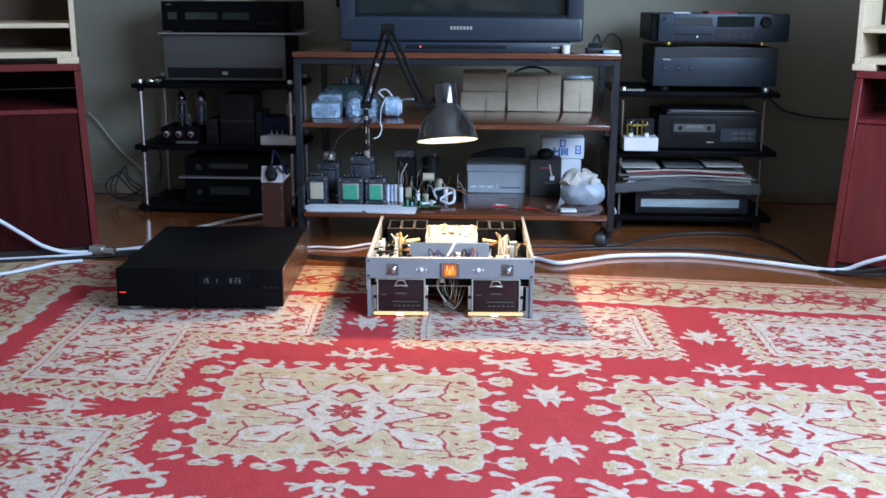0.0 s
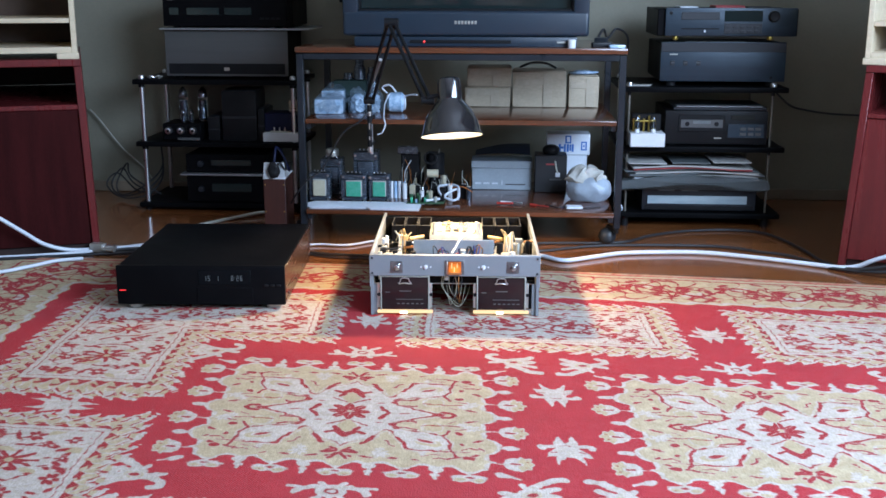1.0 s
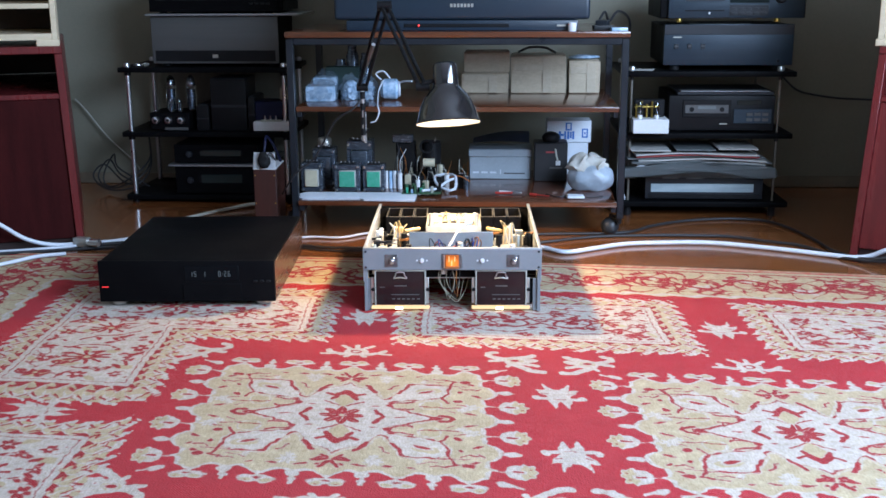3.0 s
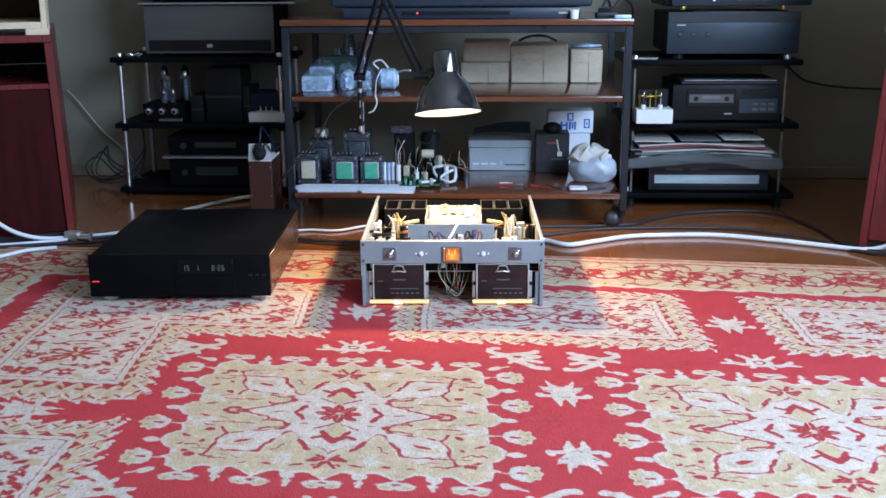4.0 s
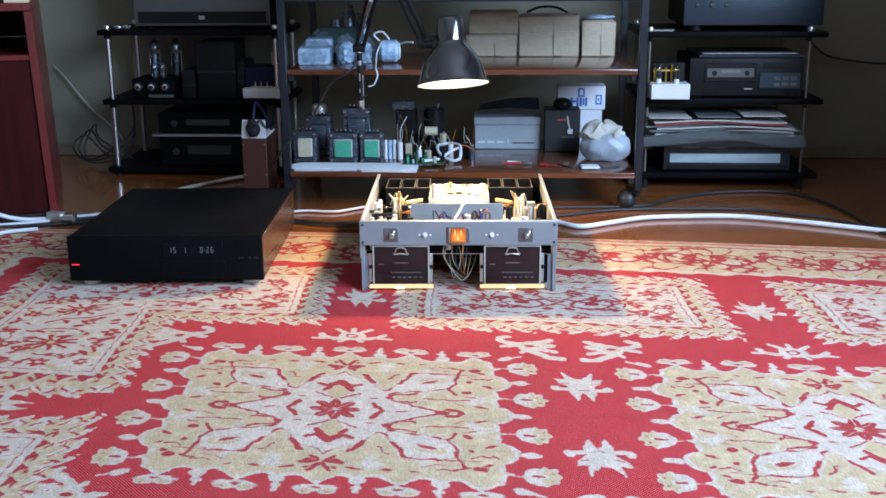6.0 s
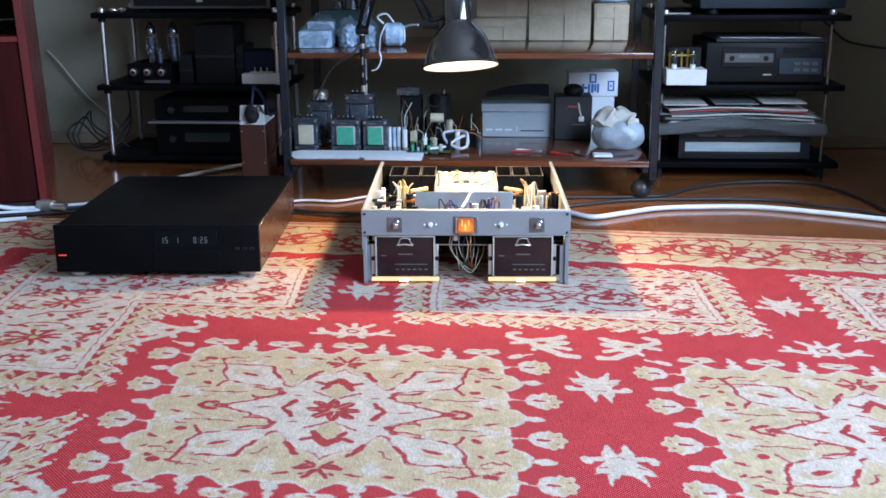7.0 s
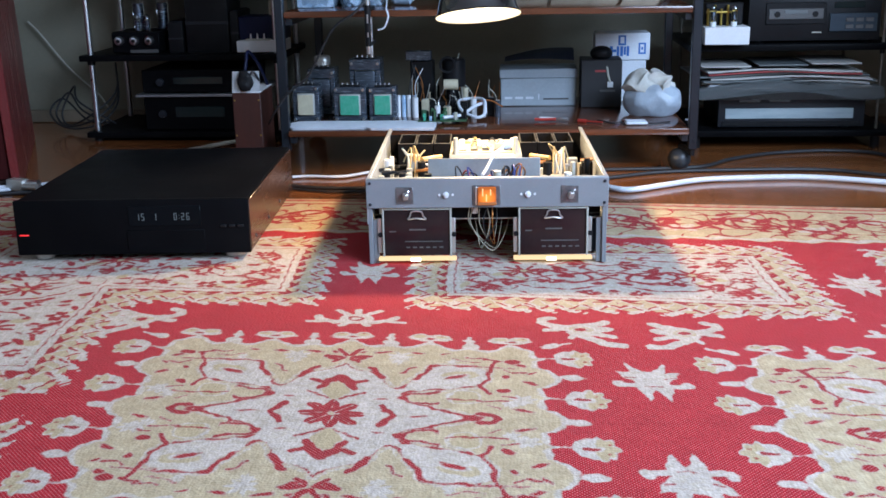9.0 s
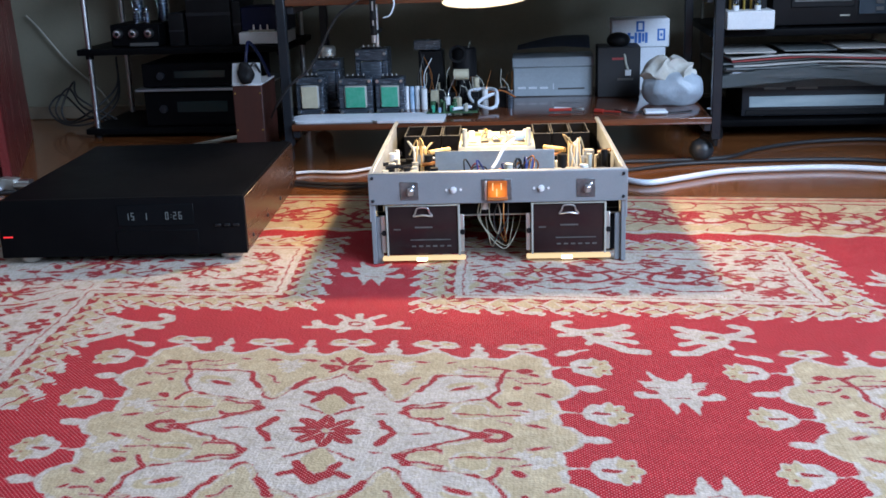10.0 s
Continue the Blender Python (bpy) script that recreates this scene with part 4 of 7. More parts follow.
def black_unit():
    w, d, h = 0.437, 0.52, 0.115
    ob = thing("amplifier", pose(-0.5955, 3.545, 0, 0, 0, 3.0), "black hi-fi unit with a small lit display on the rug", "amplifier")
    part("case", span(B(), (-w / 2 + 0.003, 0.012, 0.012), (w / 2 - 0.003, d, h), 0.003, 2), M_BLACK, ob)
    for sx in (-1, 1):
        part("side_panel", span(B(), (sx * (w / 2 - 0.0028), 0.012, 0.013), (sx * (w / 2), d - 0.002, h - 0.004), 0.001), M_SIDEREFL, ob, "side panel with the lamp-lit floor's reflection put into its brown")
    fp = part("front_panel", span(B(), (-w / 2, 0, 0.012), (w / 2, 0.0115, h + 0.001), 0.002, 2), M_BLACK, ob)
    part("window", span(B(), (-0.005, -0.0012, 0.066), (0.13, 0.001, 0.104), 0.0008), M_WINDOW, fp, "dark display window")
    part("lower_flap", span(B(), (-0.01, -0.0015, 0.015), (0.135, 0.001, 0.058), 0.0008), M_BLACK, fp)
    part("power_light", span(B(), (-w / 2 + 0.007, -0.002, 0.0495), (-w / 2 + 0.024, 0.001, 0.0518), 0.0005), glow("power_red", (1.0, 0.04, 0.05), 1.3), fp, "small red power light")
    vfd = glow("display_blue_white", (0.5, 0.66, 0.8), 0.15)
    # seven-stroke figures: track, index and playing time
    strokes = {"0": "abcdef", "1": "bc", "2": "abdeg", "5": "acdfg", "6": "acdefg", ":": ""}
    fw, fh, ft = 0.0052, 0.0120, 0.0011
    spots = {"a": (0, fh, fw, ft), "d": (0, 0, fw, ft), "g": (0, fh / 2, fw, ft), "f": (0, fh / 2, ft, fh / 2), "b": (fw - ft, fh / 2, ft, fh / 2), "e": (0, 0, ft, fh / 2), "c": (fw - ft, 0, ft, fh / 2)}
    for text, x in (("15", 0.010), ("1", 0.042), ("0:26", 0.080)):
        for ch in text:
            bm = B()
            if ch == ":":
                for z in (0.003, 0.008):
                    span(bm, (x, -0.0022, 0.077 + z), (x + ft, -0.001, 0.077 + z + ft))
            for key in strokes[ch]:
                dx, dz, w2, h2 = spots[key]
                span(bm, (x + dx, -0.0022, 0.077 + dz), (x + dx + w2, -0.001, 0.077 + dz + h2))
            part("display_digit", bm, vfd, fp, "faint pale display figure")
            x += 0.0045 if ch == ":" else 0.0095
    for k in range(3):
        part("button", span(B(), (0.165 + 0.016 * k, -0.003, 0.062), (0.176 + 0.016 * k, 0.001, 0.067), 0.001), M_BLACKP, fp)
    for x in (-w / 2 + 0.04, w / 2 - 0.035):
        for y in (0.035, d - 0.04):
            part("foot", lathe(B(), [(0.0, 0.0), (0.02, 0.0), (0.022, 0.006), (0.02, 0.0125), (0.0, 0.0125)], pose(x, y, 0), 18), M_ALU, ob, "silver round foot")
    for k in range(4):
        y = 0.06 + k * 0.14
        part("screw", lathe(B(), [(0.0, 0.002), (0.0035, 0.0015), (0.004, 0.0), (0.0, 0.0)], pose(w / 2, y, 0.03, 0, 90, 0), 10), M_STEEL, ob)


black_unit()


# ---- the open grey amplifier under the lamp ----
M_METERDARK = surf("meter_smoked_window", (0.020, 0.011, 0.012), (0.03, 0.016, 0.016), 10.0, 0.14, bump=0.0, spec=0.25)
M_RAIL = surf("pale_grey_sheet_metal", (0.33, 0.36, 0.385), (0.25, 0.27, 0.285), 14.0, 0.4, metal=0.25, fine=200)
M_CREAMC = surf("cream_plastic", (0.42, 0.41, 0.36), (0.3, 0.29, 0.25), 30.0, 0.5)
M_ORANGE = glow("indicator_orange", (1.0, 0.24, 0.03), 0.75)


def lit_lens():
    """Orange lens lit from inside by a small bulb: brightest before the bulb."""
    m, nt, b = nodes_of("indicator_lens_orange")
    co = nt.nodes.new("ShaderNodeTexCoord")
    d = nt.nodes.new("ShaderNodeVectorMath")
    d.operation = "DISTANCE"
    d.inputs[1].default_value = (0.0, -0.007, 0.124)
    nt.links.new(co.outputs["Object"], d.inputs[0])
    r = add(nt, "ShaderNodeMapRange")
    r.inputs[1].default_value, r.inputs[2].default_value, r.inputs[3].default_value, r.inputs[4].default_value = 0.002, 0.018, 1.7, 0.32
    nt.links.new(d.outputs["Value"], r.inputs[0])
    b.inputs["Base Color"].default_value = (0.25, 0.05, 0.01, 1)
    b.inputs["Roughness"].default_value = 0.15
    b.inputs["Emission Color"].default_value = (1.0, 0.26, 0.035, 1)
    nt.links.new(r.outputs[0], b.inputs["Emission Strength"])
    return m


M_LENS = lit_lens()
M_ORANGEP = surf("orange_plastic", (0.5, 0.16, 0.04), None, 20.0, 0.45)
M_PCBD = surf("dark_circuit_board", (0.02, 0.028, 0.02), (0.03, 0.03, 0.02), 30.0, 0.5)
M_CELLRIM = surf("patchy_cell_rim", (0.10, 0.095, 0.085), (0.03, 0.03, 0.028), 40.0, 0.5)
M_PLATE = surf("dull_steel_plate", (0.2, 0.21, 0.22), (0.1, 0.105, 0.11), 60.0, 0.35, metal=0.7)
M_MARK = surf("faint_print", (0.10, 0.095, 0.09), None, 60.0, 0.6)
M_STRAND = surf("beige_wire", (0.3, 0.27, 0.2), None, 30.0, 0.5)
M_STRIP = glow("meter_bulb_strip", (1.0, 0.74, 0.42), 1.2)
M_COPPER = surf("copper_wire", (0.5, 0.2, 0.06), (0.4, 0.16, 0.05), 30.0, 0.3, metal=0.8)
M_YELLOW = surf("yellow_tape", (0.46, 0.28, 0.08), (0.44, 0.33, 0.18), 60.0, 0.5)
M_REDW = surf("red_wire", (0.4, 0.03, 0.02), None, 20.0, 0.45)
M_BLUEW = surf("blue_wire", (0.03, 0.05, 0.2), None, 20.0, 0.45)
M_GREYW = surf("pale_wire", (0.5, 0.49, 0.42), None, 20.0, 0.5)
M_PCB = surf("circuit_board_green", (0.03, 0.09, 0.04), (0.05, 0.11, 0.05), 30.0, 0.5)
M_PCBW = surf("circuit_board_pale", (0.42, 0.40, 0.33), (0.25, 0.23, 0.17), 60.0, 0.5)


def open_amp():
    x0, x1, y0, y1 = -0.216, 0.216, 0.0, 0.53
    ob = thing("open_amplifier", pose(0.064, 3.527, 0, 0, 0, 2.2), "grey power amplifier without its cover, two meters hanging in front", "amplifier")
    zt, zp = 0.158, 0.105
    fr = part("front_panel", span(B(), (x0, 0, zp), (x1, 0.003, zt), 0.001), M_GREY, ob)
    part("front_lip", span(B(), (x0, 0.0035, zt - 0.004), (x1, 0.016, zt + 0.0005), 0.001), M_RAIL, ob)
    for sx in (x0, x1):
        s = 1 if sx < 0 else -1
        part("side_panel", span(B(), (sx, 0.0035, 0.075), (sx + s * 0.003, y1, zt - 0.005), 0.0008), M_RAIL, ob)
        part("side_rail", span(B(), (sx, 0.0165, zt - 0.0045), (sx + s * 0.008, y1, zt + 0.0005), 0.001), M_RAIL, ob)
        part("leg", span(B(), (sx + s * 0.002, 0.004, 0.0), (sx + s * 0.010, 0.016, zp - 0.0005), 0.001), M_GREY, ob)
        part("leg", span(B(), (sx + s * 0.002, y1 - 0.02, 0.0), (sx + s * 0.010, y1 - 0.004, 0.0745), 0.001), M_GREY, ob)
        part("leg_flange", span(B(), (sx + s * 0.010, 0.009, 0.0), (sx + s * 0.020, 0.0115, 0.082), 0.0008), M_GREY, ob)
    part("bottom_plate", span(B(), (x0 + 0.003, 0.034, 0.075), (x1 - 0.003, y1, 0.078), 0.0008), M_ALU, ob)
    # added black strip that keeps lamp light from leaking onto the rug
    part("light_stop_strip", span(B(), (x0 + 0.011, 0.0315, 0.0785), (x1 - 0.011, 0.0335, 0.1380), 0.0005), M_BLACK, ob)
    part("back_panel", span(B(), (x0 + 0.003, y1 - 0.004, 0.02), (x1 - 0.003, y1 - 0.001, zt - 0.012), 0.0008), M_BLACK, ob)
    # heat sinks that stand under the plate at both sides
    for s in (-1, 1):
        part("heat_sink", span(B(), (s * 0.20 - 0.008, 0.06, 0.004), (s * 0.20 + 0.008, y1 - 0.03, 0.0745), 0.001), M_BLACK, ob)
    # what the front panel carries
    for s in (-1, 1):
        sw = part("switch_plate", span(B(), (s * 0.147 - 0.0155, -0.0016, 0.113), (s * 0.147 + 0.0155, 0.0005, 0.144), 0.0008), M_PLATE, fr)
        bm = box(B(), (s * 0.147 + 0.002, -0.006, 0.128), (0.010, 0.008, 0.013), 0.0012, pose(0, 0, 0, 30, 0, 20).to_3x3())
        rod(bm, (s * 0.147 + 0.003, -0.006, 0.134), (s * 0.147 + 0.008, -0.014, 0.139), 0.0018, 0.0014, 8)
        part("toggle_switch", bm, M_CHROME, fr, "chrome toggle switch")
        bm = rod(B(), (s * 0.073, -0.003, 0.129), (s * 0.073, 0.0, 0.129), 0.0055, n=16)
        rod(bm, (s * 0.073 - 0.012, -0.0015, 0.129), (s * 0.073 - 0.012, 0.0, 0.129), 0.0022, n=8)
        rod(bm, (s * 0.073 + 0.012, -0.0015, 0.129), (s * 0.073 + 0.012, 0.0, 0.129), 0.0022, n=8)
        rod(bm, (s * 0.073, -0.006, 0.129), (s * 0.073, -0.002, 0.129), 0.003, n=10)
        part("input_socket", bm, M_WHITE, fr, "small pale socket")
        for x, z in ((s * 0.209, 0.151), (s * 0.209, 0.112)):
            part("screw", lathe(B(), [(0.0, 0.0022), (0.002, 0.002), (0.003, 0.0), (0.0, -0.001)], pose(x, 0.0, z, 90), 10), M_STEEL, fr)
    pl = part("lamp_plate", span(B(), (-0.026, -0.0016, 0.110), (0.024, 0.0005, 0.146), 0.001), M_PLATE, fr)
    part("indicator_lens", span(B(), (-0.016, -0.007, 0.111), (0.0165, -0.0015, 0.144), 0.003, 2), M_LENS, pl, "glowing orange indicator lens")
    hot = glow("filament_glow", (1.0, 0.62, 0.28), 1.5)
    for fx, f0, f1 in ((-0.0075, 0.128, 0.141), (-0.001, 0.118, 0.131), (0.0065, 0.129, 0.140)):
        part("filament", rod(B(), (fx, -0.0072, f0), (fx, -0.0072, f1), 0.0011, 0.0009, 8), hot, pl)
    part("lens_foot", span(B(), (-0.017, -0.0074, 0.1105), (0.017, -0.0016, 0.117), 0.001), M_ORANGEP, pl)
    part("lens_frame", span(B(), (-0.021, -0.005, 0.111), (-0.0172, -0.0015, 0.144), 0.001), M_CHROME, pl)
    # the two meters
    rng = random.Random(8)
    for s in (-1, 1):
        cx = s * 0.1225 - 0.004
        mt = part("meter", span(B(), (cx - 0.059, 0.004, 0.016), (cx + 0.059, 0.03, 0.101), 0.003, 2), M_METERDARK, ob, "dark meter with faint scale marks")
        bm = B()
        for lo, hi in (((cx - 0.0625, 0.0015, 0.0145), (cx - 0.0592, 0.02, 0.103)), ((cx + 0.0592, 0.0015, 0.0145), (cx + 0.0625, 0.02, 0.103)), ((cx - 0.0592, 0.0015, 0.1012), (cx + 0.0592, 0.02, 0.103))):
            span(bm, lo, hi, 0.0006)
        part("meter_frame", bm, M_CREAMC, mt)
        for sx in (-1, 1):
            ear = part("ear", span(B(), (cx + sx * 0.0665 - 0.005, 0.006, 0.02), (cx + sx * 0.0665 + 0.003, 0.009, 0.085), 0.001), M_ALU, mt, "aluminium mounting ear")
            part("ear_screw", rod(B(), (cx + sx * 0.0665, 0.003, 0.055), (cx + sx * 0.0665, 0.0065, 0.055), 0.0045, n=12), M_BLACKP, ear)
        part("scale_bar", span(B(), (cx - 0.022, 0.003, 0.0415), (cx + 0.046, 0.0045, 0.0432)), M_MARK, mt, "pale scale line")
        for k in range(6):
            part("scale_mark", span(B(), (cx - 0.02 + k * 0.012, 0.003, 0.030), (cx - 0.013 + k * 0.012, 0.0045, 0.0325)), M_MARK, mt)
        part("meter_caption", span(B(), (cx - 0.014, 0.003, 0.063), (cx + 0.016, 0.0045, 0.0655)), M_MARK, mt)
        part("meter_caption", span(B(), (cx - 0.05, 0.003, 0.060), (cx - 0.038, 0.0045, 0.062)), M_MARK, mt)
        bm = B()
        tube(bm, [(cx - 0.016, 0.002, 0.084), (cx - 0.012, 0.001, 0.090), (cx - 0.008, 0.0, 0.0985), (cx + 0.008, 0.0, 0.0985), (cx + 0.012, 0.001, 0.090), (cx + 0.016, 0.002, 0.084), (cx, 0.0015, 0.086), (cx - 0.015, 0.002, 0.084)], 0.0014, 6, 5)
        part("zero_adjuster", bm, M_CHROME, mt, "chrome zero adjuster")
        st = part("lit_strip", span(B(), (cx - 0.071, 0.001, 0.006), (cx + 0.071, 0.016, 0.0125), 0.0025, 2), M_STRIP, mt, "warm glowing light strip under the meter")
        part("bulb", rod(B(), (cx - 0.012, -0.0008, 0.0092), (cx + 0.006, -0.0008, 0.0092), 0.0032, n=8), glow("bulb_hot", (1.0, 0.82, 0.55), 6.0), st)
    # wires that hang between the meters
    for k in range(7):
        xa, xb = rng.uniform(-0.035, 0.03), rng.uniform(-0.03, 0.035)
        pts = [(xa, 0.03, 0.11), (xa + rng.uniform(-0.012, 0.012), 0.02, 0.07), (rng.uniform(-0.012, 0.016), 0.016 + 0.004 * k, rng.uniform(0.02, 0.034)), (xb, 0.03, 0.05), (xb * 1.3, 0.06, 0.085)]
        part("wire", tube(B(), pts, 0.001, 6, 6), rng.choice((M_STRAND, M_STRAND, M_COPPER, M_BLACKC)), ob)
    # inside: divider, boards, capacitors, coils
    part("divider_plate", span(B(), (-0.110, 0.135, 0.08), (0.102, 0.138, 0.168), 0.001), M_RAIL, ob, "grey upright divider plate")
    part("divider_foot", span(B(), (-0.11, 0.118, 0.079), (0.102, 0.1345, 0.082), 0.0008), M_GREY, ob)
    part("transformer_cover", span(B(), (-0.075, 0.33, 0.079), (0.075, 0.49, 0.138), 0.003, 2), M_CREAMC, ob, "cream board over the transformer")
    tb = part("terminal_board", span(B(), (-0.07, 0.34, 0.1385), (0.07, 0.48, 0.141), 0.001), M_PCBW, ob, "pale terminal board lit by the lamp")
    for k in range(14):
        x, y = rng.uniform(-0.06, 0.06), rng.uniform(0.35, 0.46)
        hh = rng.uniform(0.004, 0.014)
        part("terminal", span(B(), (x, y, 0.141), (x + rng.uniform(0.006, 0.016), y + 0.006, 0.141 + hh), 0.0008), rng.choice((M_CREAMC, M_WHITE, M_YELLOW, M_ALU)), tb)
    for k in range(5):
        part("board_slot", span(B(), (-0.055 + 0.024 * k, 0.352, 0.1412), (-0.040 + 0.024 * k, 0.358 + 0.012 * (k % 3), 0.1422)), M_BLACKP, tb)
    for k in range(8):
        xa, ya = rng.uniform(-0.05, 0.05), rng.uniform(0.36, 0.46)
        part("lead", tube(B(), [(xa, ya, 0.1425), (xa + 0.008, ya + 0.006, 0.151), (xa + rng.uniform(0.01, 0.025), ya - 0.006, 0.1425)], 0.0014, 6, 5), rng.choice((M_BLACKC, M_YELLOW, M_GREYW, M_REDW)), tb)
    for s in (-1, 1):
        part("cover_post", rod(B(), (s * 0.062, 0.335, 0.079), (s * 0.062, 0.335, 0.172), 0.005, n=10), M_CREAMC, ob)
        # open black boxes in a row at the back
        for k in range(3):
            xa = s * (0.092 + 0.038 * k)
            bm = B()
            w2, ya, yb, za, zb, t = 0.018, 0.40, 0.515, 0.079, 0.148, 0.0022
            span(bm, (xa - w2, ya, za), (xa - w2 + t, yb, zb))
            span(bm, (xa + w2 - t, ya, za), (xa + w2, yb, zb))
            span(bm, (xa - w2 + t, ya, za), (xa + w2 - t, ya + t, zb))
            span(bm, (xa - w2 + t, yb - t, za), (xa + w2 - t, yb, zb))
            cell = part("heat_sink_cell", bm, M_BLACK, ob, "open black metal cell")
            for lo, hi in (((xa - w2, ya - 0.0005), (xa + w2, ya + t)), ((xa - w2, yb - t), (xa + w2, yb)), ((xa - w2, ya + t), (xa - w2 + t, yb - t)), ((xa + w2 - t, ya + t), (xa + w2, yb - t))):
                part("rim", span(B(), (*lo, zb + 0.0002), (*hi, zb + 0.0012)), M_CELLRIM, cell)
        part("circuit_board", span(B(), (s * 0.155 - 0.05, 0.03, 0.085), (s * 0.155 + 0.05, 0.33, 0.087), 0.0005), M_PCBD, ob)
        for k in range(40):
            x, y = s * 0.155 + rng.uniform(-0.045, 0.045), rng.uniform(0.04, 0.32)
            kind = rng.random()
            r = rng.uniform(0.004, 0.009)
            top = 0.087 + rng.uniform(0.03, 0.075) * (1.0 if y < 0.2 else 0.75)
            if kind < 0.5:
                bm = rod(B(), (x, y, 0.087), (x, y, top), r, n=12)
                part("capacitor", bm, rng.choice((M_WHITE, M_ALU, M_GREYW, M_BLACKP, M_CREAMC, M_BLACKP)), ob)
            elif kind < 0.8:
                part("relay", span(B(), (x - r, y - r, 0.087), (x + r * 1.4, y + r, top), 0.001), rng.choice((M_WHITE, M_GREYW, M_CREAMC, M_BLACKP)), ob)
            else:
                part("resistor", rod(B(), (x - 0.012, y, top - 0.01), (x + 0.012, y + 0.004, top - 0.008), 0.0035, n=8), rng.choice((M_WHITE, M_BLACKP, M_COPPER)), ob)
        # taped loom and a white block over the side board
        c = s * 0.145
        part("choke", span(B(), (c - 0.012, 0.235, 0.09), (c + 0.012, 0.256, 0.156), 0.002), M_CREAMC, ob, "cream block above the board")
        for k in range(5):
            q = c + s * rng.uniform(-0.016, 0.014)
            part("cable_loom", tube(B(), [(q, 0.19, 0.12), (q + rng.uniform(-0.008, 0.008), 0.215, 0.155), (q + rng.uniform(-0.014, 0.014), 0.228, rng.uniform(0.162, 0.178)), (q + rng.uniform(-0.012, 0.012), 0.222, 0.145)], 0.0015, 6, 5), rng.choice((M_YELLOW, M_YELLOW, M_GREYW, M_ORANGEP)), ob)
        part("electrolytic", rod(B(), (c - s * 0.018, 0.245, 0.145), (c - s * 0.055, 0.275, 0.145), 0.0048, n=14), M_YELLOW, ob, "lying brown capacitor")
        part("foil_block", span(B(), (c - 0.024, 0.10, 0.087), (c + 0.004, 0.14, 0.135), 0.002), M_ALU, ob)
    # loose wires over the divider
    part("white_lead", tube(B(), [(-0.008, 0.02, 0.160), (0.0, 0.05, 0.165), (0.014, 0.09, 0.182), (0.032, 0.118, 0.192)], 0.0028, 8, 6), M_WHITE, ob, "white lead bent over the divider plate")
    part("white_plug", lathe(B(), [(0.0, -0.012), (0.006, -0.009), (0.008, 0.0), (0.006, 0.009), (0.0, 0.012)], pose(0.04, 0.125, 0.194, 0, 75, 25), 12), M_WHITE, ob)
    for k in range(16):
        xa = rng.uniform(-0.05, 0.05)
        pts = [(xa, 0.05, 0.09), (xa + rng.uniform(-0.02, 0.02), 0.08, rng.uniform(0.135, 0.165)), (xa + rng.uniform(-0.03, 0.03), 0.105, rng.uniform(0.12, 0.16)), (xa + rng.uniform(-0.03, 0.03), 0.125, 0.09)]
        part("wire", tube(B(), pts, 0.0015, 6, 5), (M_BLUEW, M_REDW, M_COPPER, M_BLACKC, M_BLACKC, M_BLUEW)[k % 6], ob)
    for k in range(10):
        x = -0.19 + 0.042 * k
        part("capacitor", rod(B(), (x, 0.035 + 0.02 * (k % 2), 0.087), (x, 0.035 + 0.02 * (k % 2), 0.140 + 0.010 * (k % 3)), 0.007, n=12), (M_WHITE, M_GREYW, M_BLACKP, M_ALU)[k % 4], ob)
    part("front_board", span(B(), (-0.2, 0.036, 0.085), (0.2, 0.115, 0.0865), 0.0005), M_PCBD, ob)


open_amp()


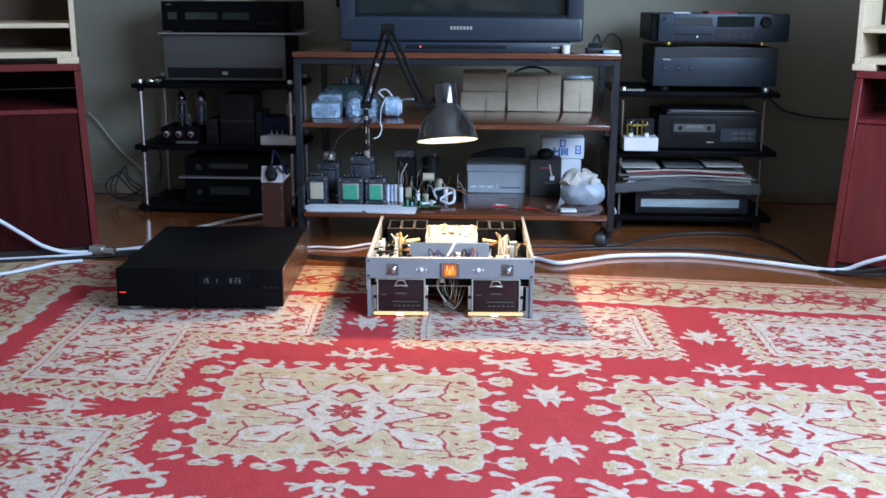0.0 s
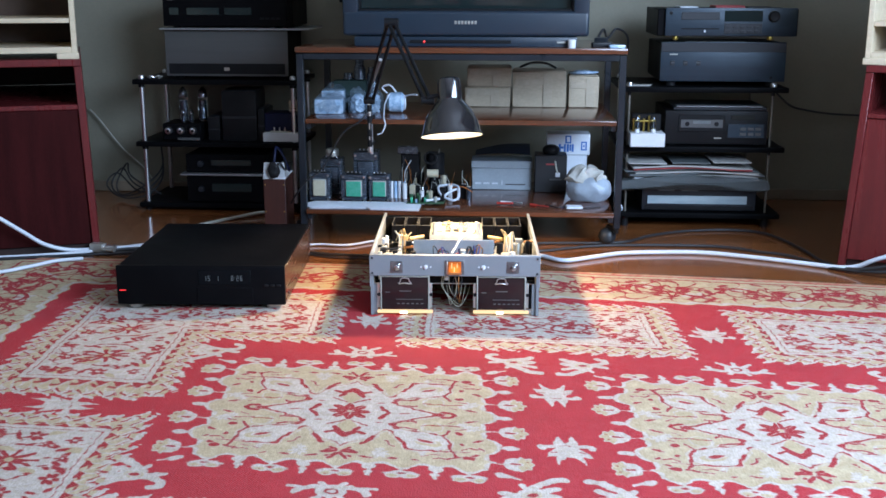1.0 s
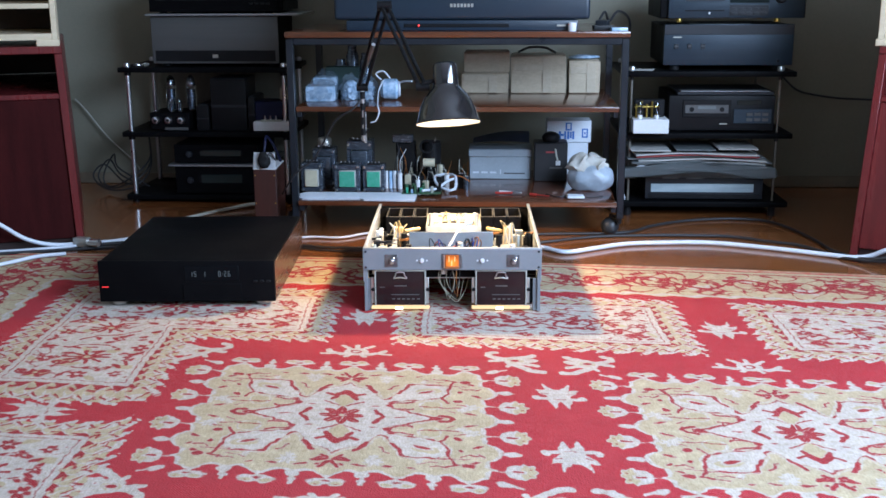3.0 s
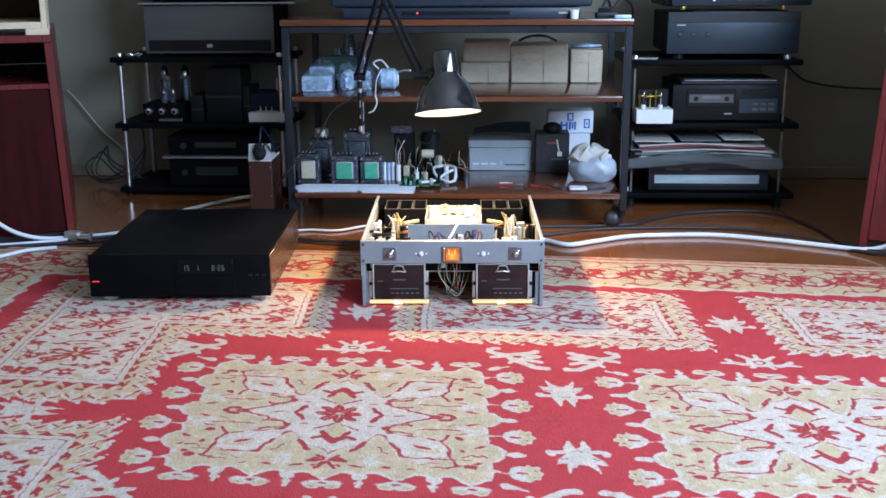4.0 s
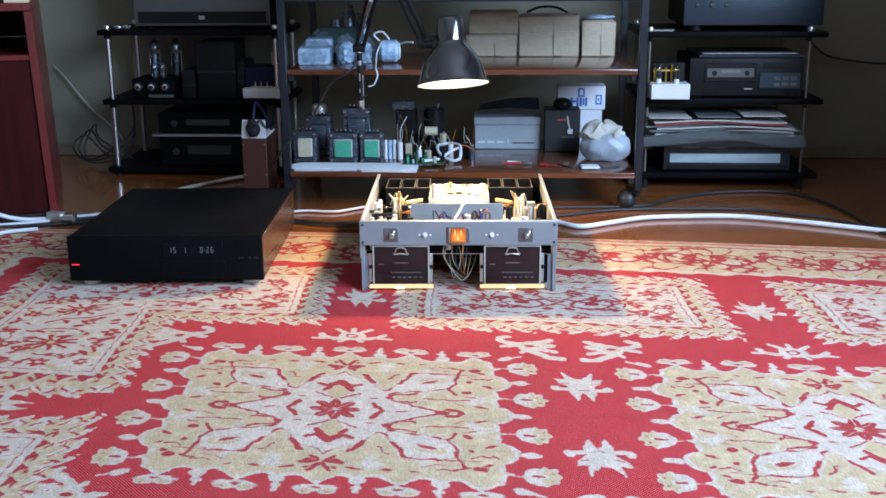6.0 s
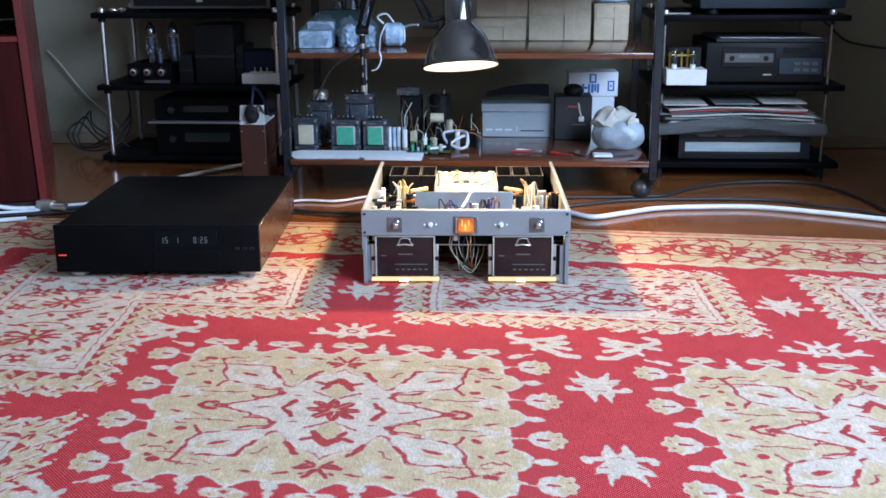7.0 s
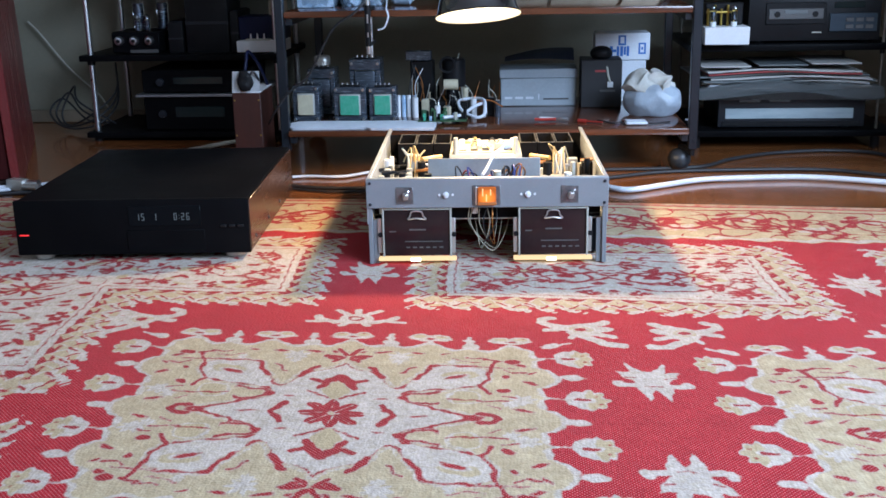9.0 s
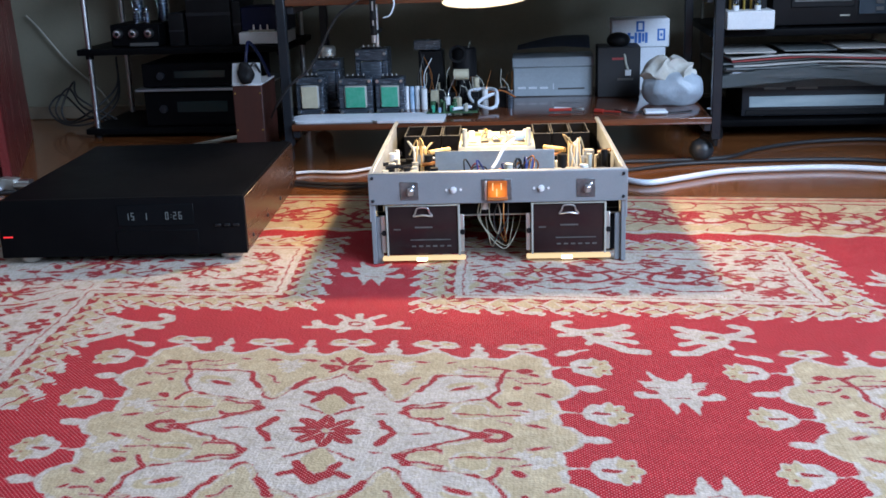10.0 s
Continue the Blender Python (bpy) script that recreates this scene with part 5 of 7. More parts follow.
# ---- the desk lamp clamped to the trolley ----
def desk_lamp():
    ob = thing("desk_lamp", pose(0, 0, 0), "black articulated desk lamp, switched on, clamped to the trolley", "lamp")
    px, py = -0.248, 4.318
    elbow, joint = Vector((-0.149, 4.07, 0.715)), Vector((-0.028, 3.86, 0.512))
    bm = span(B(), (px - 0.007, py - 0.008, SH_MID + 0.001), (px + 0.007, py + 0.09, SH_MID + 0.009), 0.001)
    span(bm, (px - 0.007, py - 0.008, SH_MID - 0.075), (px + 0.007, py + 0.0, SH_MID + 0.001), 0.001)
    span(bm, (px - 0.007, py - 0.008, SH_MID - 0.083), (px + 0.007, py + 0.09, SH_MID - 0.075), 0.001)
    part("clamp", bm, M_BLACKP, ob)
    part("clamp_screw", rod(B(), (px, py + 0.045, SH_MID - 0.115), (px, py + 0.045, SH_MID - 0.017), 0.005, n=10), M_CHROME, ob)
    bm = rod(B(), (px, py - 0.002, 0.30), (px, py - 0.002, 0.47), 0.0065, n=12)
    part("pole", bm, M_CHROME, ob, "steel pole with black bands")
    for z in (0.318, 0.352, 0.395, 0.43):
        part("pole_band", rod(B(), (px, py - 0.002, z), (px, py - 0.002, z + 0.022), 0.0078, n=12), M_BLACKP, ob)
    low = Vector((px, py - 0.002, 0.465))
    for off in (-0.011, 0.011):
        o = Vector((off, 0, 0))
        part("lower_arm", tube(B(), [low + o, elbow + o], 0.0055, 8, smooth=False), M_BLACKP, ob)
        part("upper_arm", tube(B(), [elbow + o * 0.8, joint + o * 0.8], 0.0055, 8, smooth=False), M_BLACKP, ob)
    part("spring", tube(B(), [low + Vector((0, -0.01, 0.03)), low.lerp(elbow, 0.55) + Vector((0, -0.012, 0))], 0.006, 8, smooth=False), M_CHROME, ob)
    for c, w, r in ((elbow, 0.02, 0.013), (low, 0.017, 0.012), (joint, 0.018, 0.011)):
        part("joint", rod(B(), c - Vector((w, 0, 0)), c + Vector((w, 0, 0)), r, n=14), M_BLACKP, ob)
    # the shade: axis leans towards the front
    rim = Vector((0.040, 3.83, 0.420))
    axis = Vector((-0.07, 0.24, 1.0)).normalized()
    m = Matrix.Translation(rim) @ axis.to_track_quat("Z", "Y").to_matrix().to_4x4()
    outer = [(0.0855, 0.0), (0.086, 0.003), (0.081, 0.010), (0.077, 0.026), (0.071, 0.046), (0.061, 0.066), (0.049, 0.082), (0.039, 0.092), (0.0355, 0.097), (0.0350, 0.100), (0.0335, 0.101), (0.0325, 0.146), (0.030, 0.155), (0.024, 0.159), (0.0, 0.160)]
    sh = part("shade", lathe(B(), outer, m, 48), M_SHADE, ob, "glossy black bell-shaped shade")
    inner = [(0.0845, 0.0005), (0.076, 0.012), (0.071, 0.030), (0.063, 0.053), (0.049, 0.075), (0.030, 0.089), (0.026, 0.096), (0.0, 0.1)]
    part("reflector", lathe(B(), inner, m, 48), M_SHADEIN, sh, "white inner reflector")
    part("bulb", lathe(B(), [(0.0, 0.016), (0.014, 0.018), (0.024, 0.03), (0.026, 0.044), (0.02, 0.06), (0.012, 0.075), (0.012, 0.092)], m, 24), glow("lamp_bulb", (1.0, 0.82, 0.58), 34.0), sh, "glowing light bulb")
    part("shade_arm", tube(B(), [joint, joint + Vector((0.008, -0.006, 0.012)), m @ Vector((-0.034, 0.0, 0.12))], 0.006, 8, 6), M_BLACKP, ob)
    part("lamp_cord", tube(B(), [(px + 0.005, py, 0.44), (px - 0.03, py - 0.015, 0.40), (-0.335, 4.31, 0.36), (-0.40, 4.315, 0.25), (-0.455, 4.318, 0.205), (-0.495, 4.33, 0.155), (-0.52, 4.37, 0.12)], 0.003, 8, 8), M_BLACKC, ob)
    data = bpy.data.lights.new("bulb_light", "SPOT")
    data.energy, data.color, data.shadow_soft_size = LAMP_WATTS, (1.0, 0.70, 0.40), 0.022
    data.spot_size, data.spot_blend = radians(150), 0.25
    lt = new("bulb_light", data)
    lt.matrix_world = look(m @ Vector((0, 0, 0.006)), m @ Vector((0, 0, -1)))


LAMP_WATTS = 32.0
desk_lamp()


# ---- what stands on the trolley ----
M_LAM = surf("dark_laminations", (0.04, 0.053, 0.075), (0.19, 0.225, 0.27), 45.0, 0.24, metal=0.6, fine=400, stretch=(1, 1, 12))
M_GREENT = surf("green_winding_tape", (0.03, 0.33, 0.20), (0.10, 0.38, 0.27), 60.0, 0.3, bump=0.4, fine=120)
M_CREAMT = surf("cream_winding_paper", (0.55, 0.5, 0.36), (0.45, 0.4, 0.28), 30.0, 0.6)
M_CARD = surf("brown_cardboard", (0.52, 0.43, 0.31), (0.43, 0.35, 0.25), 14.0, 0.5, bump=0.3, fine=60, stretch=(1, 1, 2), vary=0.25)
M_TAPE = surf("parcel_tape", (0.55, 0.47, 0.36), (0.47, 0.39, 0.29), 30.0, 0.16, bump=0.5, fine=70)
M_GREYCARD = surf("grey_shoebox_card", (0.37, 0.42, 0.46), (0.31, 0.355, 0.39), 9.0, 0.6)
M_NAVY = surf("navy_card", (0.04, 0.055, 0.10), (0.03, 0.04, 0.075), 9.0, 0.55)
M_BLACKCARD = surf("black_card", (0.013, 0.013, 0.015), (0.02, 0.02, 0.022), 9.0, 0.55)
M_WHITECARD = surf("white_card", (0.70, 0.74, 0.79), (0.6, 0.64, 0.70), 9.0, 0.55)
M_BLUEPRINT = surf("blue_print", (0.03, 0.16, 0.5), (0.03, 0.13, 0.42), 9.0, 0.5)
M_BAG = surf("milky_plastic_bag", (0.42, 0.49, 0.56), (0.36, 0.42, 0.49), 24.0, 0.3, bump=1.0, fine=80)
M_CLOTHW = surf("white_rag", (0.68, 0.68, 0.64), (0.5, 0.48, 0.42), 25.0, 0.9, bump=0.5, fine=90)
M_FILM = film("clear_film", (0.5, 0.66, 0.82), 0.06, 0.74)
M_MILKY = film("milky_film", (0.40, 0.44, 0.45), 0.14, 0.35)
M_BLUETUB = surf("pale_blue_plastic", (0.24, 0.38, 0.54), (0.55, 0.68, 0.82), 45.0, 0.2, bump=0.5, fine=90)
M_FOAM = surf("white_foam_sheet", (0.72, 0.77, 0.83), (0.62, 0.67, 0.74), 12.0, 0.55, bump=0.3, fine=70)
M_BLUEBOX = surf("dark_blue_enamel", (0.006, 0.009, 0.035), (0.005, 0.007, 0.025), 9.0, 0.4, spec=0.2)
M_SILVER = surf("brushed_silver_front", (0.42, 0.44, 0.46), (0.36, 0.38, 0.4), 9.0, 0.35, metal=0.8, fine=260, stretch=(0.3, 1, 9))
M_DIAL = surf("pale_dial_glass", (0.40, 0.48, 0.50), (0.24, 0.31, 0.34), 5.0, 0.2, stretch=(1, 1, 6))
M_METER = surf("grey_meter_face", (0.16, 0.18, 0.18), (0.12, 0.135, 0.14), 9.0, 0.3)
M_PAPER = surf("old_paper", (0.50, 0.49, 0.46), (0.36, 0.35, 0.33), 9.0, 0.8, fine=200, stretch=(1, 1, 10))
M_REDPAPER = surf("red_cover", (0.36, 0.05, 0.05), (0.28, 0.04, 0.04), 9.0, 0.6)
M_BRASS = surf("brass_pins", (0.55, 0.4, 0.1), (0.45, 0.33, 0.08), 20.0, 0.3, metal=0.9)
M_WOODBOX = surf("red_stained_wood", (0.055, 0.015, 0.010), (0.034, 0.010, 0.007), 8.0, 0.45, fine=110, stretch=(6, 6, 0.6), vary=0.3)
M_TUBEG = glassy("tube_glass", (0.9, 0.93, 0.95), 0.03)
M_GETTER = surf("tube_getter", (0.35, 0.36, 0.38), (0.05, 0.05, 0.055), 40.0, 0.15, metal=0.9)
M_GREYLAM = surf("grey_brushed_front", (0.10, 0.10, 0.098), (0.085, 0.085, 0.083), 4.0, 0.45, metal=0.3, fine=260, stretch=(0.3, 1, 9))


def crumple(bm, amount, scale, seed=0):
    for v in bm.verts:
        n = noise.noise_vector(v.co * scale + Vector((seed, 3.1 * seed, 0)))
        v.co += amount * n
    return bm


def blob(c, s, amount, scale, seed, cut=3):
    """A lumpy closed shape that rests on its flattened base."""
    bm = B()
    bmesh.ops.create_icosphere(bm, subdivisions=cut, radius=1.0)
    for v in bm.verts:
        v.co.z = max(v.co.z, -0.72)
        v.co = Vector(c) + Vector((v.co.x * s[0], v.co.y * s[1], (v.co.z + 0.72) / 1.72 * s[2]))
    low = c[2]
    crumple(bm, amount, scale, seed)
    for v in bm.verts:
        v.co.z = max(v.co.z, low)
    return bm


def transformer(x, y, w, d, h, wind, label, z=SH_LOW):
    ob = thing("transformer", pose(x, y, z), label, "transformer", "loose transformers")
    part("core", span(B(), (-w / 2, 0.006, 0.0), (w / 2, d, 0.16 * h), 0.002), M_LAM, ob)
    part("core", span(B(), (-w / 2, 0.006, 0.80 * h), (w / 2, d, h), 0.002), M_LAM, ob)
    for s in (-1, 1):
        part("core", span(B(), (s * w * 0.5 - s * w * 0.17, 0.006, 0.16 * h), (s * w * 0.5, d, 0.80 * h), 0.002), M_LAM, ob)
        for zz in (0.07 * h, 0.92 * h):
            part("bolt", rod(B(), (s * w * 0.42, 0.0, zz), (s * w * 0.42, 0.007, zz), 0.004, n=8), M_CHROME, ob)
    part("winding", span(B(), (-w * 0.33, 0.0, 0.17 * h), (w * 0.33, d + 0.006, 0.79 * h), 0.006, 2), M_LAM if wind is M_LAM else M_PAPER, ob)
    if wind is not M_LAM:
        part("label", span(B(), (-w * 0.29, -0.0015, 0.19 * h), (w * 0.29, 0.001, 0.76 * h), 0.001), wind, ob)
    part("cheek", span(B(), (-w * 0.329, 0.012, 0.165 * h), (w * 0.329, 0.015, 0.795 * h), 0.001), M_CREAMT, ob)
    part("terminal_strip", span(B(), (-w * 0.3, 0.012, h), (w * 0.3, 0.03, h + 0.005), 0.001), M_BLACKP, ob)
    for k in range(4):
        part("terminal", rod(B(), (-w * 0.24 + k * w * 0.16, 0.02, h + 0.004), (-w * 0.24 + k * w * 0.16, 0.02, h + 0.010), 0.002, n=8), M_CHROME, ob)
    return ob


transformer(-0.443, 4.47, 0.070, 0.07, 0.094, M_CREAMT, "small transformer with a cream paper winding on the shelf")
transformer(-0.326, 4.47, 0.086, 0.07, 0.090, M_GREENT, "transformer with a green taped winding on the shelf")
transformer(-0.240, 4.475, 0.072, 0.06, 0.088, M_GREENT, "smaller transformer with a green taped winding on the shelf")
transformer(-0.420, 4.58, 0.075, 0.08, 0.125, M_LAM, "dark transformer behind the others on the shelf")
transformer(-0.300, 4.585, 0.085, 0.09, 0.15, M_LAM, "large dark transformer with terminals on top")
solid("knob", lathe(B(), [(0.0, 0.026), (0.018, 0.026), (0.022, 0.022), (0.0235, 0.012), (0.022, 0.011), (0.0225, 0.002), (0.020, 0.0), (0.0, 0.0)], None, 24), M_ALU,
      "round aluminium cap lying on a transformer", "cap", pose(-0.42, 4.62, SH_LOW + 0.1325))


def chassis():
    """A bare radio chassis with coils and valves, half in the dark."""
    rng = random.Random(21)
    ob = thing("radio_chassis", pose(-0.105, 4.58, SH_LOW), "bare radio chassis with coils and loose wires", "chassis")
    part("plate", span(B(), (-0.09, 0.0, 0.0), (0.09, 0.13, 0.035), 0.002), M_BLACKP, ob)
    for k in range(4):
        x = -0.10 + 0.014 * k
        part("capacitor", rod(B(), (x, -0.035, 0.0), (x, -0.035, 0.058), 0.006, n=12), (M_WHITE, M_BLUETUB, M_WHITE, M_BLUETUB)[k], ob, "pale blue upright capacitor")
    part("coil_can", lathe(B(), [(0.0, 0.075), (0.028, 0.075), (0.032, 0.07), (0.032, 0.0), (0.0, 0.0)], pose(0.045, 0.06, 0.07), 24), M_BLACKP, ob)
    part("coil_ring", lathe(B(), [(0.017, -0.008), (0.023, -0.008), (0.023, 0.008), (0.017, 0.008), (0.017, -0.008)], pose(0.03, 0.03, 0.13, 80), 24), M_BLACKP, ob)
    part("upright", span(B(), (0.03, 0.04, 0.034), (0.06, 0.08, 0.075), 0.002), M_BLACKP, ob)
    part("tuning_gang", span(B(), (-0.075, 0.05, 0.035), (-0.01, 0.1, 0.14), 0.003), M_BLACKP, ob)
    part("grey_bar", span(B(), (-0.085, 0.035, 0.142), (-0.015, 0.06, 0.168), 0.002), M_LAM, ob)
    part("resistor", rod(B(), (0.022, -0.015, 0.083), (0.060, -0.015, 0.083), 0.014, n=16), M_CREAMT, ob, "beige ceramic resistor")
    part("resistor_post", rod(B(), (0.041, -0.012, 0.02), (0.041, -0.012, 0.075), 0.004, n=8), M_BLACKP, ob)
    part("resistor_base", span(B(), (0.02, -0.03, 0.0), (0.06, 0.0, 0.02), 0.002), M_BLACKP, ob)
    for k in range(16):
        x, y = rng.uniform(-0.08, 0.06), rng.uniform(0.0, 0.08)
        pts = [(x, y, 0.034), (x + rng.uniform(-0.01, 0.01), y - 0.005, 0.08), (x + rng.uniform(-0.02, 0.02), y + 0.01, rng.uniform(0.10, 0.165))]
        part("wire", tube(B(), pts, 0.0013, 6, 5), rng.choice((M_GREYW, M_COPPER, M_WHITE, M_BLACKC)), ob)
    for k in range(8):
        x, y = rng.uniform(-0.04, 0.085), rng.uniform(0.0, 0.1)
        part("valve_socket", rod(B(), (x, y, 0.035), (x, y, rng.uniform(0.05, 0.085)), rng.uniform(0.006, 0.011), n=12), rng.choice((M_BLACKP, M_LAM, M_BLACKP, M_CREAMT)), ob)


chassis()


def board_scrap():
    rng = random.Random(4)
    ob = thing("circuit_board", pose(-0.075, 4.42, SH_LOW + 0.010), "small circuit board with wires lying on the foam sheet", "circuit board")
    part("board", span(B(), (-0.065, -0.025, 0.0), (0.06, 0.04, 0.002), 0.0005), M_PCB, ob)
    for k in range(22):
        x, y, r = rng.uniform(-0.06, 0.055), rng.uniform(-0.02, 0.035), rng.uniform(0.003, 0.007)
        if rng.random() < 0.6:
            part("component", rod(B(), (x, y, 0.002), (x, y, rng.uniform(0.012, 0.034)), r, n=10), rng.choice((M_BLACKP, M_WHITE, M_PCB, M_BLUETUB, M_BLACKP)), ob)
        else:
            part("component", span(B(), (x - r, y - r, 0.002), (x + r, y + r, rng.uniform(0.01, 0.026)), 0.001), rng.choice((M_BLACKP, M_GREENT, M_GREYW, M_BLACKP)), ob)


board_scrap()


def loose_parts():
    """Small electronic parts strewn between the transformers and the chassis."""
    rng = random.Random(33)
    for k in range(9):
        x, y = -0.16 + 0.028 * k + rng.uniform(-0.01, 0.01), rng.uniform(4.50, 4.555)
        h = rng.uniform(0.02, 0.06)
        ob = thing("relay" if k % 2 else "capacitor", pose(x, y, SH_LOW, 0, 0, rng.uniform(-40, 40)), "small loose electronic part standing on the shelf", "electronic part", "loose electronic parts")
        if k % 2:
            part("body", span(B(), (-0.009, -0.007, 0), (0.009, 0.007, h), 0.001), rng.choice((M_BLACKP, M_LAM, M_CREAMT, M_BLACKP)), ob)
            part("cap_plate", span(B(), (-0.007, -0.005, h), (0.007, 0.005, h + 0.002), 0.0005), M_CHROME, ob)
        else:
            part("body", rod(B(), (0, 0, 0), (0, 0, h), 0.008, n=14), rng.choice((M_BLACKP, M_WHITE, M_BLUETUB, M_LAM)), ob)
            part("top_disc", rod(B(), (0, 0, h), (0, 0, h + 0.001), 0.007, n=14), M_ALU, ob)
        for j in (-1, 1):
            part("lead", tube(B(), [(0.003 * j, 0, h), (0.006 * j, 0.004, h + 0.015), (0.012 * j + rng.uniform(-0.01, 0.01), 0.0, h + rng.uniform(0.02, 0.05))], 0.0009, 6, 5), rng.choice((M_CHROME, M_GREYW, M_COPPER)), ob)


loose_parts()


def foam_sheet():
    bm = B()
    n = 26
    rows = []
    for i in range(n + 1):
        t = i / n
        x = -0.468 + t * 0.375
        half = 0.028 * math.sqrt(max(0.0, 1 - max(0.0, 1 - t / 0.09) ** 2)) + 0.012
        y0, y1 = 4.375 - half + 0.01 * math.sin(3 * t) - (0.018 if t > 0.56 else 0.0), 4.385 + half
        rows.append([bm.verts.new((x, y, z)) for y, z in ((y0, SH_LOW + 0.0005), (y0 - 0.002, SH_LOW + 0.006), (y0 + 0.012, SH_LOW + 0.0095), (y1, SH_LOW + 0.0095), (y1, SH_LOW + 0.0005))])
    for a, b in zip(rows, rows[1:]):
        for k in range(5):
            bm.faces.new((a[k], a[(k + 1) % 5], b[(k + 1) % 5], b[k]))
    bm.faces.new(rows[0])
    bm.faces.new(rows[-1][::-1])
    solid("foam_sheet", bm, M_FOAM, "long white foam sheet along the shelf's edge", "foam sheet")


foam_sheet()
solid("cable_coil", tube(B(), [(-0.075, 4.40, SH_LOW + 0.02), (-0.03, 4.43, SH_LOW + 0.022), (0.0, 4.48, SH_LOW + 0.035), (0.025, 4.50, SH_LOW + 0.04), (0.03, 4.47, SH_LOW + 0.02), (0.01, 4.45, SH_LOW + 0.012),
      (-0.03, 4.48, SH_LOW + 0.025), (-0.04, 4.52, SH_LOW + 0.045), (0.0, 4.53, SH_LOW + 0.05), (0.028, 4.50, SH_LOW + 0.047), (0.028, 4.46, SH_LOW + 0.012)], 0.0042, 8, 8), M_WHITEC, "looped white cable on the shelf", "cable")
solid("wire_lead", tube(B(), [(0.0, 4.52, SH_LOW + 0.04), (0.04, 4.52, SH_LOW + 0.046), (0.075, 4.50, SH_LOW + 0.032)], 0.002, 6, 6), M_ORANGEP, "thin orange-red wire end by the white cable", "wire")


def carton(name, lo, hi, mat, label, cat="carton", tape=True, group=""):
    ob = thing(name, pose((lo[0] + hi[0]) / 2, lo[1], lo[2]), label, cat, group)
    w, d, h = (hi[0] - lo[0]) / 2, hi[1] - lo[1], hi[2] - lo[2]
    body = span(B(), (-w, 0, 0), (w, d, h), 0.0016)
    for v in body.verts:
        if v.co.z > 0.01:
            v.co += 0.0035 * noise.noise_vector(v.co * 25 + Vector((lo[0] * 10, 0, 0)))
    part("body", body, mat, ob)
    part("flap", span(B(), (-w + 0.004, 0.004, h + 0.0015), (w - 0.004, d * 0.49, h + 0.004), 0.0008), mat, ob)
    part("flap", span(B(), (-w + 0.004, d * 0.51, h + 0.0015), (w - 0.004, d - 0.004, h + 0.004), 0.0008), mat, ob)
    if tape:
        part("tape_strip", span(B(), (-w * 0.9, -0.0034, h * 0.62), (w * 0.35, 0.003, h * 0.62 + 0.022), 0.0004), M_TAPE, ob, "glossy parcel tape")
        part("tape_strip", span(B(), (w * 0.15, -0.0036, 0.002), (w * 0.15 + 0.03, 0.003, h - 0.006), 0.0004), M_TAPE, ob, "glossy parcel tape")
    return ob


CT = "cartons on the shelf"
carton("carton", (0.038, 4.75, SH_MID), (0.197, 4.88, SH_MID + 0.066), M_CARD, "flat brown cardboard carton under another", group=CT)
carton("carton", (0.046, 4.753, SH_MID + 0.071), (0.201, 4.88, SH_MID + 0.136), M_CARD, "flat brown cardboard carton on top of another", group=CT)
carton("carton", (0.206, 4.748, SH_MID), (0.394, 4.89, SH_MID + 0.124), M_CARD, "large brown cardboard carton sealed with tape", group=CT)
carton("carton", (0.404, 4.75, SH_MID), (0.508, 4.88, SH_MID + 0.108), M_CARD, "small brown cardboard carton with a blue lid", group=CT)
solid("plastic_wrap", blob((0.456, 4.80, SH_MID + 0.113), (0.055, 0.05, 0.014), 0.004, 30, 3, 2), M_BLUETUB, "crumpled blue plastic on the small carton", "plastic bag")
solid("cable", tube(B(), [(0.23, 4.80, SH_MID + 0.135), (0.27, 4.81, SH_MID + 0.150), (0.32, 4.81, SH_MID + 0.150), (0.36, 4.80, SH_MID + 0.133)], 0.004, 8, 8), M_BLACKC, "black cable lying over a carton", "cable")


def shoebox():
    ob = thing("shoebox", pose(0.172, 4.72, SH_LOW, 0, 0, 0), "grey cardboard shoebox with a lid and pale print", "box")
    part("body", span(B(), (-0.106, 0.002, 0), (0.106, 0.13, 0.078), 0.002), M_GREYCARD, ob)
    part("lid", span(B(), (-0.109, -0.001, 0.0785), (0.109, 0.133, 0.104), 0.002), M_GREYCARD, ob)
    for k in range(3):
        part("print_bar", span(B(), (-0.095 + 0.03 * k, 0.0005, 0.020), (-0.073 + 0.03 * k, 0.003, 0.026), 0.0003), M_WHITECARD, ob, "pale printed bar")
    part("print_bar", span(B(), (0.0, 0.0005, 0.018), (0.003, 0.003, 0.034), 0.0003), M_WHITECARD, ob)
    part("print_bar", span(B(), (0.014, 0.0005, 0.018), (0.085, 0.003, 0.022), 0.0003), M_GREYLAM, ob)
    bm = B()
    n = 14
    top = [[bm.verts.new((-0.095 + 0.195 * i / n, 0.0 + 0.125 * j / 4, 0.106 + 0.02 + 0.016 * math.sin(3.0 * i / n) * (0.4 + 0.6 * j / 4) + (0.022 * (i / n) ** 2 if j > 1 else 0))) for i in range(n + 1)] for j in range(5)]
    for j in range(4):
        for i in range(n):
            bm.faces.new((top[j][i], top[j][i + 1], top[j + 1][i + 1], top[j + 1][i]))
    bmesh.ops.solidify(bm, geom=bm.faces[:], thickness=0.018)
    solid("folder", bm, M_NAVY, "dark navy folder lying on the shoebox", "folder", pose(0.172, 4.72, SH_LOW))


shoebox()


